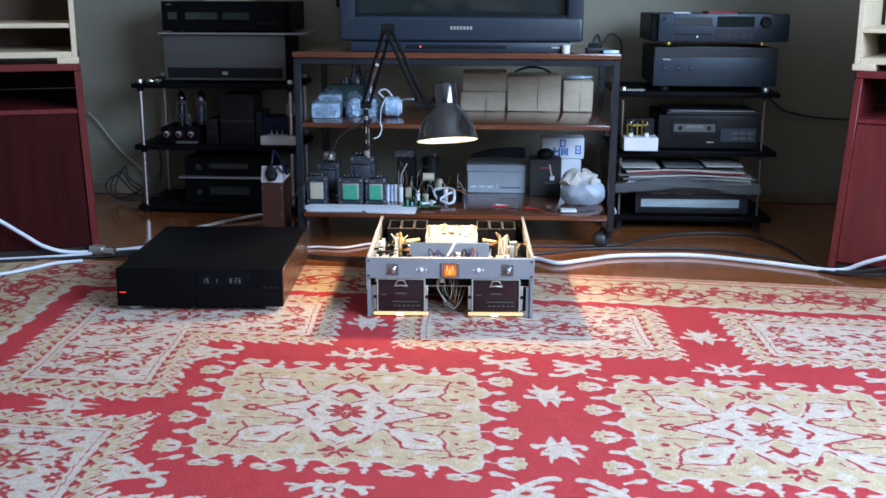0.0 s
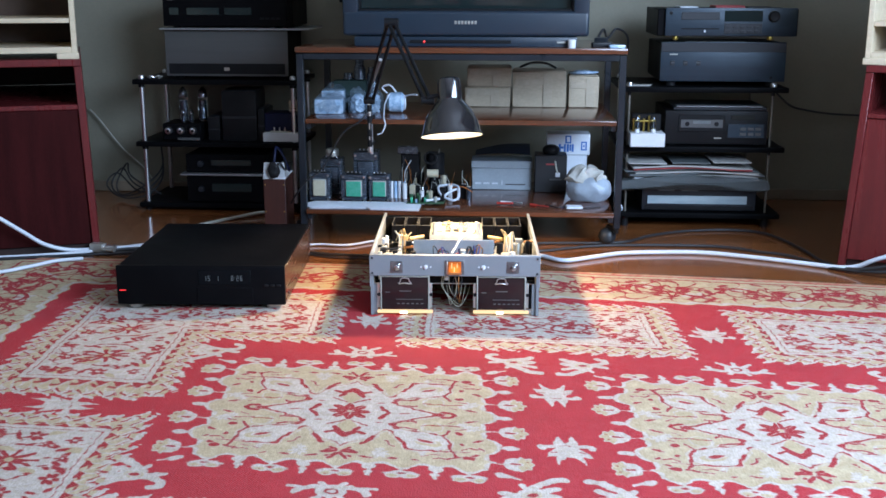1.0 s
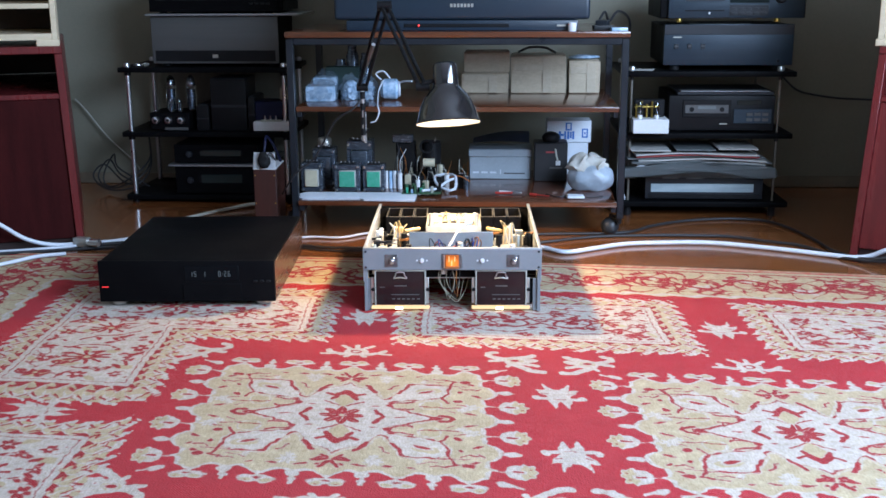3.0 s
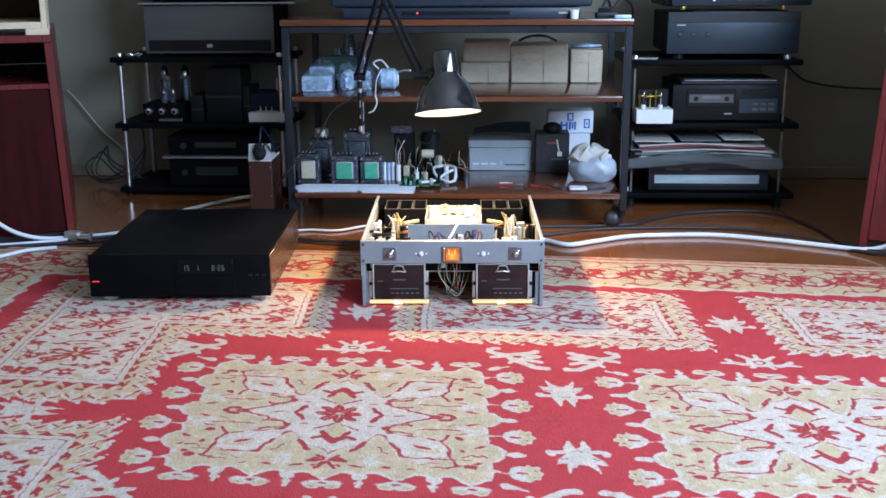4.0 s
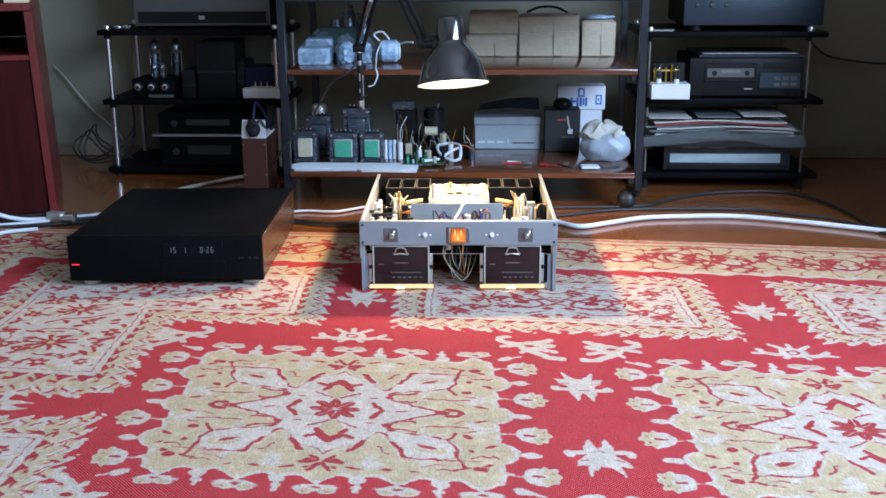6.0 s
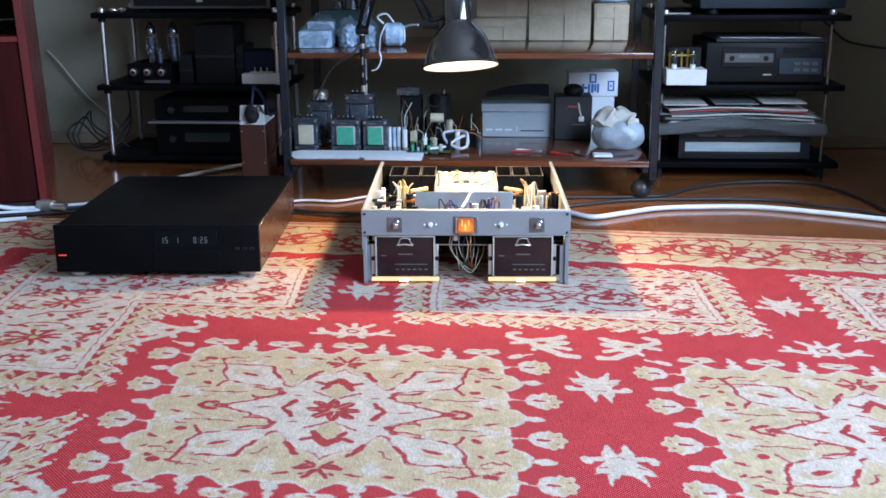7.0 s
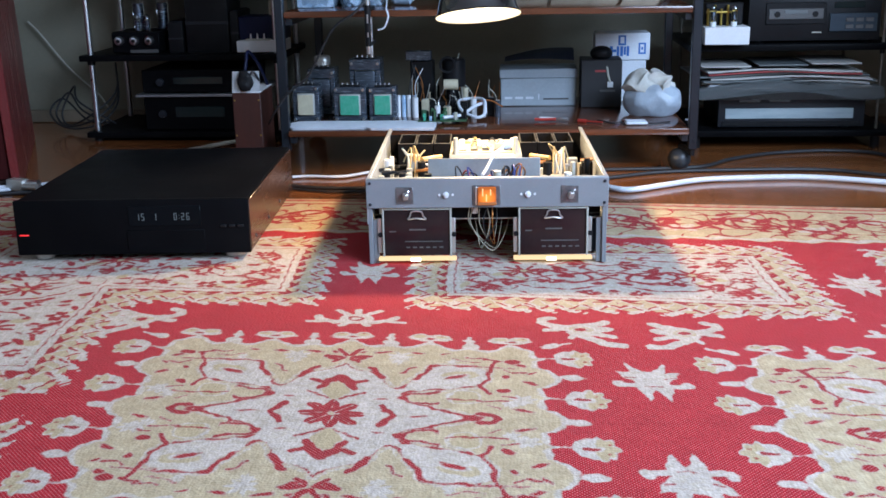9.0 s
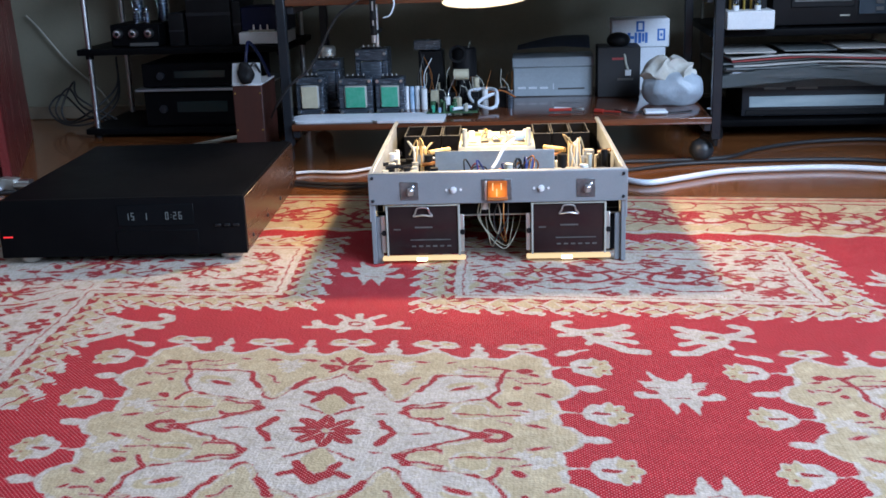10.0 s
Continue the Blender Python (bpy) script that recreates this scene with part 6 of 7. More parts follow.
def black_carton():
    ob = thing("black_box", pose(0.345, 4.68, SH_LOW), "black cardboard box with small red and white print", "box")
    part("body", span(B(), (-0.056, 0, 0), (0.056, 0.1, 0.132), 0.002), M_BLACKCARD, ob)
    part("print_bar", span(B(), (-0.018, -0.0008, 0.098), (0.012, 0.001, 0.104), 0.0003), M_REDPAPER, ob, "small red printed bar")
    part("print_bar", span(B(), (-0.004, -0.0008, 0.044), (0.038, 0.001, 0.050), 0.0003), M_GREYLAM, ob)
    part("hang_tag", span(B(), (0.016, -0.003, 0.056), (0.032, -0.0005, 0.072), 0.001), M_WHITE, ob, "white hanging tag")
    part("tag_cord", tube(B(), [(0.024, -0.002, 0.070), (0.018, -0.002, 0.09), (0.014, 0.002, 0.112), (0.0, 0.02, 0.134)], 0.003, 6, 6), M_GREYW, ob)
    solid("lens_cover", blob((0.345, 4.715, SH_LOW + 0.132), (0.032, 0.03, 0.036), 0.003, 20, 6, 3), M_BLACKP, "round black cover lying on the black box", "cover")


black_carton()


def print_box(lo, hi, label, printed=True):
    ob = thing("white_box", pose((lo[0] + hi[0]) / 2, lo[1], lo[2]), label, "box", "white printed boxes")
    w, d, h = (hi[0] - lo[0]) / 2, hi[1] - lo[1], hi[2] - lo[2]
    part("body", span(B(), (-w, 0, 0), (w, d, h), 0.002), M_WHITECARD, ob)
    for x0, x1, z0, z1 in ((-0.012, 0.010, 0.55, 0.62), (-0.012, -0.006, 0.62, 0.9), (0.005, 0.010, 0.62, 0.9), (-0.012, 0.010, 0.86, 0.92), (-0.035, -0.027, 0.15, 0.52), (-0.027, -0.017, 0.3, 0.4), (-0.016, -0.009, 0.15, 0.52), (-0.006, 0.002, 0.15, 0.52), (0.004, 0.010, 0.2, 0.5), (0.012, 0.019, 0.15, 0.52),
                           (0.045, 0.066, 0.22, 0.28), (0.045, 0.066, 0.58, 0.64), (0.045, 0.05, 0.28, 0.58), (0.061, 0.066, 0.28, 0.58), (0.053, 0.058, 0.38, 0.48)):
        if printed and x1 < w:
            part("print_bar", span(B(), (x0, -0.0009, z0 * h), (x1, 0.001, z1 * h), 0.0002), M_BLUEPRINT, ob, "blue printed bar")
    return ob


print_box((0.335, 4.795, SH_LOW), (0.478, 4.885, SH_LOW + 0.118), "plain white cardboard box under another printed box", False)
print_box((0.333, 4.79, SH_LOW + 0.1185), (0.487, 4.885, SH_LOW + 0.194), "white cardboard box with blue print on another box")


def carrier_bag():
    ob = thing("plastic_bag", pose(0.470, 4.55, SH_LOW), "milky plastic bag full of white rags", "plastic bag")
    part("bag", blob((0, 0, 0), (0.078, 0.058, 0.090), 0.006, 24, 2, 5), M_BAG, ob)
    part("rag", blob((-0.006, 0.002, 0.050), (0.062, 0.048, 0.066), 0.024, 34, 5, 4), M_CLOTHW, ob, "crumpled white rag")


carrier_bag()


def pliers():
    ob = thing("pliers", pose(0.20, 4.44, SH_LOW + 0.004, 0, 0, -8), "small pliers with red and white handles", "pliers")
    part("jaw", span(B(), (0.012, -0.005, 0), (0.045, 0.005, 0.008), 0.002), M_CHROME, ob)
    part("handle", tube(B(), [(-0.04, -0.012, 0.004), (-0.015, -0.009, 0.004), (0.014, -0.002, 0.004)], 0.004, 8, 6), M_REDW, ob)
    part("handle", tube(B(), [(-0.03, 0.012, 0.004), (-0.01, 0.010, 0.004), (0.014, 0.002, 0.004)], 0.004, 8, 6), M_WHITE, ob)


pliers()
solid("screwdriver", rod(rod(B(), (0.27, 4.43, SH_LOW + 0.005), (0.29, 4.42, SH_LOW + 0.005), 0.005), (0.29, 4.42, SH_LOW + 0.005), (0.33, 4.40, SH_LOW + 0.005), 0.0025), M_REDW, "small red screwdriver on the shelf", "screwdriver")
solid("wire_scrap", tube(B(), [(0.32, 4.45, SH_LOW + 0.003), (0.36, 4.40, SH_LOW + 0.003), (0.40, 4.42, SH_LOW + 0.006), (0.45, 4.39, SH_LOW + 0.003), (0.50, 4.41, SH_LOW + 0.003)], 0.002, 6, 6), M_BLACKC, "thin dark wire lying on the shelf", "wire")
solid("paper_scrap", crumple(span(B(), (0.385, 4.37, SH_LOW + 0.002), (0.44, 4.41, SH_LOW + 0.010), 0.003), 0.003, 40, 1), M_WHITECARD, "crumpled white paper scrap on the shelf", "paper")


def plastic_tub(x, y, w, d, h, seed, label):
    ob = thing("plastic_tub", pose(x, y, SH_MID, 0, 0, 4), label, "plastic tub", "bagged plastic tubs")
    part("tub", span(B(), (-w / 2, 0, 0), (w / 2, d, h), 0.008, 2), M_BLUETUB, ob)
    bm = blob((0, d / 2, 0), (w * 0.60, d * 0.62, h * 1.3), 0.012, 60, seed, 4)
    part("bag", bm, M_FILM, ob, "crumpled clear plastic film")


plastic_tub(-0.405, 4.47, 0.095, 0.08, 0.05, 1, "pale blue plastic tub in clear film on the shelf")
plastic_tub(-0.405, 4.57, 0.08, 0.08, 0.07, 2, "pale blue plastic tub in clear film on the shelf")
for bx, by, sd, bh in ((-0.315, 4.53, 7, 0.085), (-0.262, 4.54, 9, 0.08)):
    ob = thing("parts_bag", pose(bx, by, SH_MID), "clear plastic bag of small metal parts", "plastic bag", "parts bags")
    part("bag", blob((0, 0, 0), (0.034, 0.034, bh), 0.012, 70, sd, 4), M_FILM, ob)
    part("part_inside", blob((0, 0, 0.001), (0.024, 0.024, bh * 0.75), 0.010, 90, sd + 2, 4), M_BLUETUB, ob, "pale blue metal parts")
for bx, bh in ((-0.33, 0.165), (-0.285, 0.14), (-0.37, 0.12)):
    solid("jar", lathe(B(), [(0.0, 0.0), (0.02, 0.0), (0.021, bh * 0.8), (0.015, bh * 0.9), (0.015, bh), (0.0, bh)], None, 20), M_LAM, "dark glass jar at the back of the shelf", "jar", pose(bx, 4.70, SH_MID), "jars")
solid("green_box", span(B(), (-0.41, 4.62, SH_MID), (-0.30, 4.665, SH_MID + 0.1), 0.002), surf("dark_green_card", (0.02, 0.05, 0.045), None, 9, 0.5), "dark green box behind the tubs", "box")


def wire_coil():
    ob = thing("wire_coil", pose(-0.185, 4.53, SH_MID + 0.036), "coil of white wire with a hanging end", "wire coil")
    for k in range(7):
        part("winding", lathe(B(), [(0.022 + 0.004 * math.cos(a), 0.004 * math.sin(a)) for a in [2 * math.pi * j / 8 for j in range(9)]], pose(-0.027 + 0.009 * k, 0.0, 0, 12 * (k % 3 - 1), 90, 6 * (k % 2)), 22), M_WHITEC, ob)
    part("core", lathe(B(), [(0.0, -0.03), (0.021, -0.03), (0.033, -0.02), (0.034, 0.02), (0.021, 0.03), (0.0, 0.03)], pose(0, 0, 0, 0, 90, 0), 20), M_BLUETUB, ob)
    part("loose_end", tube(B(), [(-0.02, -0.02, 0.03), (-0.032, -0.05, 0.0), (-0.028, -0.12, -0.03), (-0.02, -0.195, -0.031), (-0.014, -0.206, -0.05), (-0.024, -0.207, -0.075), (-0.04, -0.206, -0.082)], 0.0021, 8, 8), M_WHITEC, ob)
    part("loose_end", tube(B(), [(0.03, 0.0, 0.02), (0.05, -0.03, 0.028), (0.075, -0.05, 0.03)], 0.003, 8, 8), M_WHITEC, ob)
    part("loose_end", tube(B(), [(-0.03, 0.0, 0.03), (-0.045, -0.01, 0.05), (-0.02, -0.01, 0.058), (0.0, 0.0, 0.034)], 0.003, 8, 8), M_WHITEC, ob)


wire_coil()
# beside the television
solid("white_cup", lathe(B(), [(0.0, 0.0), (0.012, 0.0), (0.013, 0.024), (0.01, 0.026), (0.0, 0.026)], None, 18), M_WHITE, "small white cap beside the television", "cap", pose(0.388, 4.362, SH_TOP))
solid("remote_control", span(B(), (-0.03, -0.012, 0.0), (0.035, 0.012, 0.016), 0.004, 2), M_BLACKP, "black remote control beside the television", "remote control", pose(0.482, 4.40, SH_TOP, 0, 0, 12))
solid("adapter", span(B(), (-0.02, -0.016, 0.0), (0.02, 0.016, 0.028), 0.005, 2), M_STEEL, "dark power adapter on the trolley", "adapter", pose(0.488, 4.47, SH_TOP, 0, 0, -20))
solid("small_tin", span(B(), (-0.025, -0.015, 0.0), (0.025, 0.015, 0.010), 0.003, 2), M_BLUETUB, "flat blue tin on the trolley", "tin", pose(0.53, 4.375, SH_TOP, 0, 0, 5))
solid("antenna_cable", tube(B(), [(0.47, 4.5, SH_TOP + 0.003), (0.50, 4.55, SH_TOP + 0.05), (0.52, 4.6, SH_TOP + 0.02), (0.55, 4.62, SH_TOP + 0.05), (0.60, 4.75, SH_TOP + 0.02), (0.62, 4.9, SH_TOP - 0.05)], 0.004, 8, 8), M_BLACKC, "black aerial cable behind the trolley", "cable")


# ---- on the left rack ----
def grey_amp():
    ob = thing("amplifier", pose(-0.845, 4.872, 0.483), "hi-fi amplifier with a grey brushed front on the rack", "amplifier")
    w = 0.228
    part("case", span(B(), (-w + 0.004, 0.012, 0.008), (w - 0.004, 0.29, 0.174), 0.003), M_BLACK, ob)
    fr = part("front_panel", span(B(), (-w, 0, 0.010), (w, 0.0115, 0.176), 0.003, 2), M_GREYLAM, ob)
    part("black_strip", span(B(), (-w + 0.012, -0.002, 0.018), (w - 0.012, 0.001, 0.056), 0.001), M_BLACKP, fr, "black lower control strip")
    part("badge", span(B(), (-0.01, -0.0035, 0.030), (0.01, -0.0015, 0.042), 0.001), M_ALU, fr)
    for x in (-0.19, 0.19):
        for y in (0.04, 0.26):
            part("foot", rod(B(), (x, y, 0), (x, y, 0.0085), 0.016, n=16), M_BLACKP, ob)


grey_amp()
solid("glass_plate", span(B(), (-1.085, 4.85, 0.6605), (-0.535, 5.15, 0.6675), 0.0015), M_SILVER, "thin pale plate between two hi-fi units", "plate")


def black_deck():
    ob = thing("hifi_deck", pose(-0.845, 4.868, 0.668), "black hi-fi deck with dim display windows", "hi-fi deck")
    w = 0.228
    part("case", span(B(), (-w + 0.003, 0.012, 0.006), (w + 0.02, 0.30, 0.110), 0.003), M_BLACK, ob)
    fr = part("front_panel", span(B(), (-w, 0, 0.006), (w, 0.0115, 0.112), 0.003, 2), M_BLACK, ob)
    for x0, x1 in ((-0.205, -0.17), (-0.14, -0.02), (0.0, 0.10)):
        part("display_window", span(B(), (x0, -0.0015, 0.046), (x1, 0.001, 0.072), 0.001), M_SCREEN, fr, "dim display window")
    part("badge", span(B(), (-0.21, -0.0015, 0.098), (-0.19, 0.001, 0.103), 0.0005), M_GREYLAM, fr)
    for k in range(4):
        part("button", span(B(), (0.13 + 0.02 * k, -0.003, 0.03), (0.144 + 0.02 * k, 0.001, 0.037), 0.001), M_BLACKP, fr)
    for x in (-0.19, 0.19):
        for y in (0.04, 0.26):
            part("foot", rod(B(), (x, y, 0), (x, y, 0.0065), 0.014, n=14), M_BLACKP, ob)
    solid("booklet", span(B(), (-0.93, 4.95, 0.7805), (-0.76, 5.1, 0.7875), 0.001), M_CREAMT, "thin pale booklet lying on the black deck", "booklet")


black_deck()


def small_amp_tube(parent, x, y, z, h, r):
    t = part("vacuum_tube", lathe(B(), [(r * 0.8, 0.0), (r, 0.006), (r, h * 0.72), (r * 0.8, h * 0.88), (r * 0.3, h * 0.97), (0.0, h)], pose(x, y, z), 18), M_TUBEG, parent, "glass vacuum tube")
    part("getter", lathe(B(), [(r * 0.7, h * 0.68), (r * 0.72, h * 0.80), (r * 0.3, h * 0.92), (0.0, h * 0.93)], pose(x, y, z), 14), M_GETTER, t)
    part("anode", lathe(B(), [(0.0, 0.004), (r * 0.6, 0.004), (r * 0.6, h * 0.6), (0.0, h * 0.6)], pose(x, y, z), 12), M_LAM, t)


def tube_amp():
    ob = thing("tube_amplifier", pose(-1.02, 4.853, 0.252), "small black tube amplifier with three chrome knobs", "amplifier")
    part("chassis", span(B(), (-0.075, 0.004, 0.004), (0.07, 0.16, 0.066), 0.003), M_BLACK, ob)
    part("front_strip", span(B(), (-0.02, 0.0, 0.004), (0.065, 0.0035, 0.014), 0.001), M_GREYLAM, ob)
    for x in (-0.052, -0.006, 0.04):
        k = part("knob", lathe(B(), [(0.014, 0.0), (0.014, 0.008), (0.010, 0.014), (0.006, 0.015), (0.0, 0.015)], pose(x, 0.0045, 0.04, 90), 22), M_CHROME, ob, "chrome control knob")
        part("knob_cap", lathe(B(), [(0.006, 0.015), (0.005, 0.017), (0.0, 0.017)], pose(x, 0.0045, 0.04, 90), 14), M_BLACKP, k)
    small_amp_tube(ob, -0.02, 0.10, 0.066, 0.13, 0.018)
    small_amp_tube(ob, 0.055, 0.10, 0.066, 0.13, 0.018)
    small_amp_tube(ob, -0.005, 0.04, 0.066, 0.05, 0.009)
    small_amp_tube(ob, 0.025, 0.04, 0.066, 0.05, 0.009)


tube_amp()
for x0, x1, h in ((-0.93, -0.885, 0.09), (-0.875, -0.745, 0.185), (-0.74, -0.715, 0.12)):
    ob = thing("power_transformer", pose((x0 + x1) / 2, 4.88, 0.252), "black boxed power transformer on the rack", "transformer", "boxed transformers")
    w = (x1 - x0) / 2
    part("case", span(B(), (-w, 0, 0), (w, 0.16, h), 0.004, 2), M_BLACKP, ob)
    part("top_plate", span(B(), (-w + 0.004, 0.004, h), (w - 0.004, 0.15, h + 0.003), 0.001), M_ANTH, ob)
    part("band", span(B(), (-w - 0.0005, -0.001, h * 0.45), (w + 0.0005, 0.003, h * 0.5), 0.0004), M_ANTH, ob)


def blue_unit():
    ob = thing("small_amplifier", pose(-0.645, 4.845, 0.252), "dark blue unit with a white lower front on the rack", "amplifier")
    part("front_chassis", span(B(), (-0.07, 0, 0.003), (0.068, 0.12, 0.036), 0.002), M_WHITE, ob, "white metal chassis")
    part("cover", span(B(), (-0.068, 0.03, 0.0365), (0.066, 0.14, 0.105), 0.003), M_BLUEBOX, ob, "dark blue cover")
    for x in (-0.03, -0.01, 0.01):
        part("pin", rod(B(), (x, 0.018, 0.036), (x, 0.018, 0.056), 0.004, 0.002, 8), M_CHROME, ob)
    part("terminal_base", span(B(), (-0.045, 0.008, 0.036), (0.03, 0.028, 0.041), 0.001), M_GREYW, ob)
    solid("cardboard_piece", span(B(), (-0.632, 4.93, 0.3575), (-0.585, 4.98, 0.40), 0.002), M_CARD, "small cardboard block on the blue unit", "box")


blue_unit()


def low_deck(z, h, label):
    ob = thing("hifi_deck", pose(-0.855, 4.845, z), label, "hi-fi deck", "decks on the bottom shelf")
    w = 0.155
    part("case", span(B(), (-w, 0.008, 0.004), (w, 0.28, h), 0.003), M_BLACK, ob)
    fr = part("front_panel", span(B(), (-w, 0, 0.004), (w, 0.0075, h), 0.002), M_BLACK, ob)
    part("dial_knob", lathe(B(), [(0.012, 0.0), (0.011, 0.01), (0.0, 0.011)], pose(-0.1, 0.0, h * 0.5, 90), 18), M_ANTH, fr)
    part("display_window", span(B(), (-0.06, -0.001, h * 0.4), (0.09, 0.001, h * 0.7), 0.001), M_SCREEN, fr)
    for x in (-0.13, 0.13):
        part("foot", rod(B(), (x, 0.14, 0.0), (x, 0.14, 0.0045), 0.1 * 0.12, n=12), M_BLACKP, ob)
    return ob


low_deck(0.022, 0.105, "black hi-fi deck on the rack's bottom shelf")
solid("glass_shelf", span(B(), (-1.03, 4.828, 0.1275), (-0.66, 5.14, 0.1345), 0.001), M_SILVER, "thin glass plate with a bright edge between decks", "plate")
low_deck(0.135, 0.07, "black hi-fi deck standing on a thin plate")


for k, (x, y) in enumerate(((-1.135, 4.86), (-1.115, 4.875), (-1.095, 4.85))):
    solid("metal_clip", tube(B(), [(0, 0, 0.003), (0.012, 0.004, 0.008), (0.02, -0.004, 0.004), (0.008, -0.010, 0.010), (-0.004, -0.004, 0.006)], 0.003, 8, 5), M_ALU if k else M_CHROME, "small metal clip lying on the rack's top shelf", "clip", pose(x, y, 0.483, 0, 0, 50 * k), "metal clips")


def wall_socket():
    ob = thing("wall_socket", pose(-0.445, ROOM_BACK, 0.785), "small black socket on the wall beside the television", "socket")
    part("plate", span(B(), (-0.03, -0.014, -0.03), (0.03, -0.0005, 0.03), 0.003), M_BLACKP, ob)
    part("plug", span(B(), (-0.018, -0.04, -0.018), (0.018, -0.0145, 0.018), 0.005, 2), M_BLACKP, ob)
    part("cord", tube(B(), [(0.0, -0.035, -0.015), (0.01, -0.04, -0.06), (0.05, -0.03, -0.14), (0.12, -0.02, -0.22)], 0.004, 8, 6), M_BLACKC, ob)


wall_socket()


# ---- on the right rack ----
M_BLUEANTH = surf("blue_grey_front", (0.017, 0.036, 0.054), (0.011, 0.024, 0.038), 4.0, 0.34, metal=0.3, fine=300, stretch=(0.3, 1, 9), spec=0.6)


def cd_player():
    ob = thing("cd_player", pose(0.926, 4.70, 0.640), "dark CD player with a display, on gold feet", "cd player")
    w = 0.204
    part("case", span(B(), (-w - 0.025, 0.012, 0.013), (w + 0.04, 0.33, 0.105), 0.003), M_BLACK, ob)
    fr = part("front_panel", span(B(), (-w, 0, 0.013), (w + 0.035, 0.0115, 0.108), 0.004, 2), M_BLUEANTH, ob)
    part("disc_tray", span(B(), (-0.15, -0.003, 0.068), (-0.022, 0.001, 0.094), 0.001), M_ANTH, fr, "closed disc tray")
    part("tray_line", span(B(), (-0.15, -0.0015, 0.036), (-0.022, 0.001, 0.040), 0.0005), M_BLACKP, fr)
    part("display_window", span(B(), (-0.005, -0.0025, 0.063), (0.122, 0.001, 0.099), 0.001), M_SCREEN, fr, "dark display window")
    part("key_field", span(B(), (-0.005, -0.0025, 0.022), (0.122, 0.001, 0.056), 0.001), M_ANTH, fr)
    for k in range(10):
        part("key", span(B(), (0.0 + 0.024 * (k % 5), -0.005, 0.026 + 0.014 * (k // 5)), (0.017 + 0.024 * (k % 5), -0.002, 0.034 + 0.014 * (k // 5)), 0.001), M_ANTH, fr)
    part("dial_knob", lathe(B(), [(0.019, 0.0), (0.018, 0.012), (0.014, 0.015), (0.0, 0.014)], pose(0.160, 0.0, 0.08, 90), 26), M_BLACKP, fr, "round black dial")
    part("button", lathe(B(), [(0.006, 0.0), (0.005, 0.004), (0.0, 0.004)], pose(-0.185, 0.0, 0.09, 90), 14), M_BLACKP, fr)
    part("button", lathe(B(), [(0.004, 0.0), (0.003, 0.004), (0.0, 0.004)], pose(-0.07, 0.0, 0.03, 90), 14), M_CHROME, fr)
    for x in (-0.165, 0.155):
        for y in (0.02, 0.28):
            part("foot", lathe(B(), [(0.0, 0.0), (0.009, 0.0), (0.011, 0.006), (0.009, 0.0125), (0.0, 0.0125)], pose(x, y, 0), 16), M_BRASS, ob, "gold-coloured foot")
    for k, (x0, x1, mat) in enumerate(((-0.12, -0.06, M_WHITECARD), (0.0, 0.10, M_REDPAPER), (0.11, 0.19, M_BLACKCARD))):
        solid("booklet", span(B(), (0.90 + x0, 4.76, 0.7455), (0.90 + x1, 4.88, 0.7505 + 0.004 * (k == 1)), 0.001), mat, ("white booklet lying on the player", "reddish booklet lying on the player", "black case lying on the player")[k], "booklet", group="booklets")


cd_player()


def big_amp():
    ob = thing("amplifier", pose(0.924, 4.70, 0.484), "large blue-grey stereo amplifier on the rack's top shelf", "amplifier")
    w = 0.212
    part("case", span(B(), (-w + 0.002, 0.014, 0.016), (w + 0.003, 0.36, 0.146), 0.003), M_BLACK, ob)
    fr = part("front_panel", span(B(), (-w, 0, 0.016), (w, 0.0135, 0.150), 0.003, 2), M_BLUEANTH, ob)
    part("upper_strip", span(B(), (-w + 0.001, -0.0015, 0.116), (w - 0.001, 0.001, 0.148), 0.001), M_ANTH, fr, "darker upper strip")
    for k in range(3):
        part("button", span(B(), (-0.178 + 0.044 * k, -0.004, 0.070), (-0.164 + 0.044 * k, 0.001, 0.086), 0.001), M_ANTH, fr)
        part("button_mark", span(B(), (-0.178 + 0.044 * k, -0.0045, 0.078), (-0.166 + 0.044 * k, -0.0035, 0.081), 0.0003), M_GREYLAM, fr)
    part("badge", span(B(), (-0.182, -0.0012, 0.106), (-0.155, 0.001, 0.110), 0.0003), M_GREYW, fr)
    part("headphone_socket", rod(B(), (0.165, -0.002, 0.03), (0.165, 0.001, 0.03), 0.005, n=12), M_BLACKP, fr)
    for x in (-0.17, 0.17):
        for y in (0.03, 0.32):
            part("foot", rod(B(), (x, y, 0), (x, y, 0.0165), 0.017, n=16), M_BLACKP, ob)
    solid("steel_strip", span(B(), (0.80, 4.72, 0.6305), (1.0, 4.745, 0.6345), 0.001), M_SILVER, "thin steel strip lying on the amplifier", "strip")


big_amp()


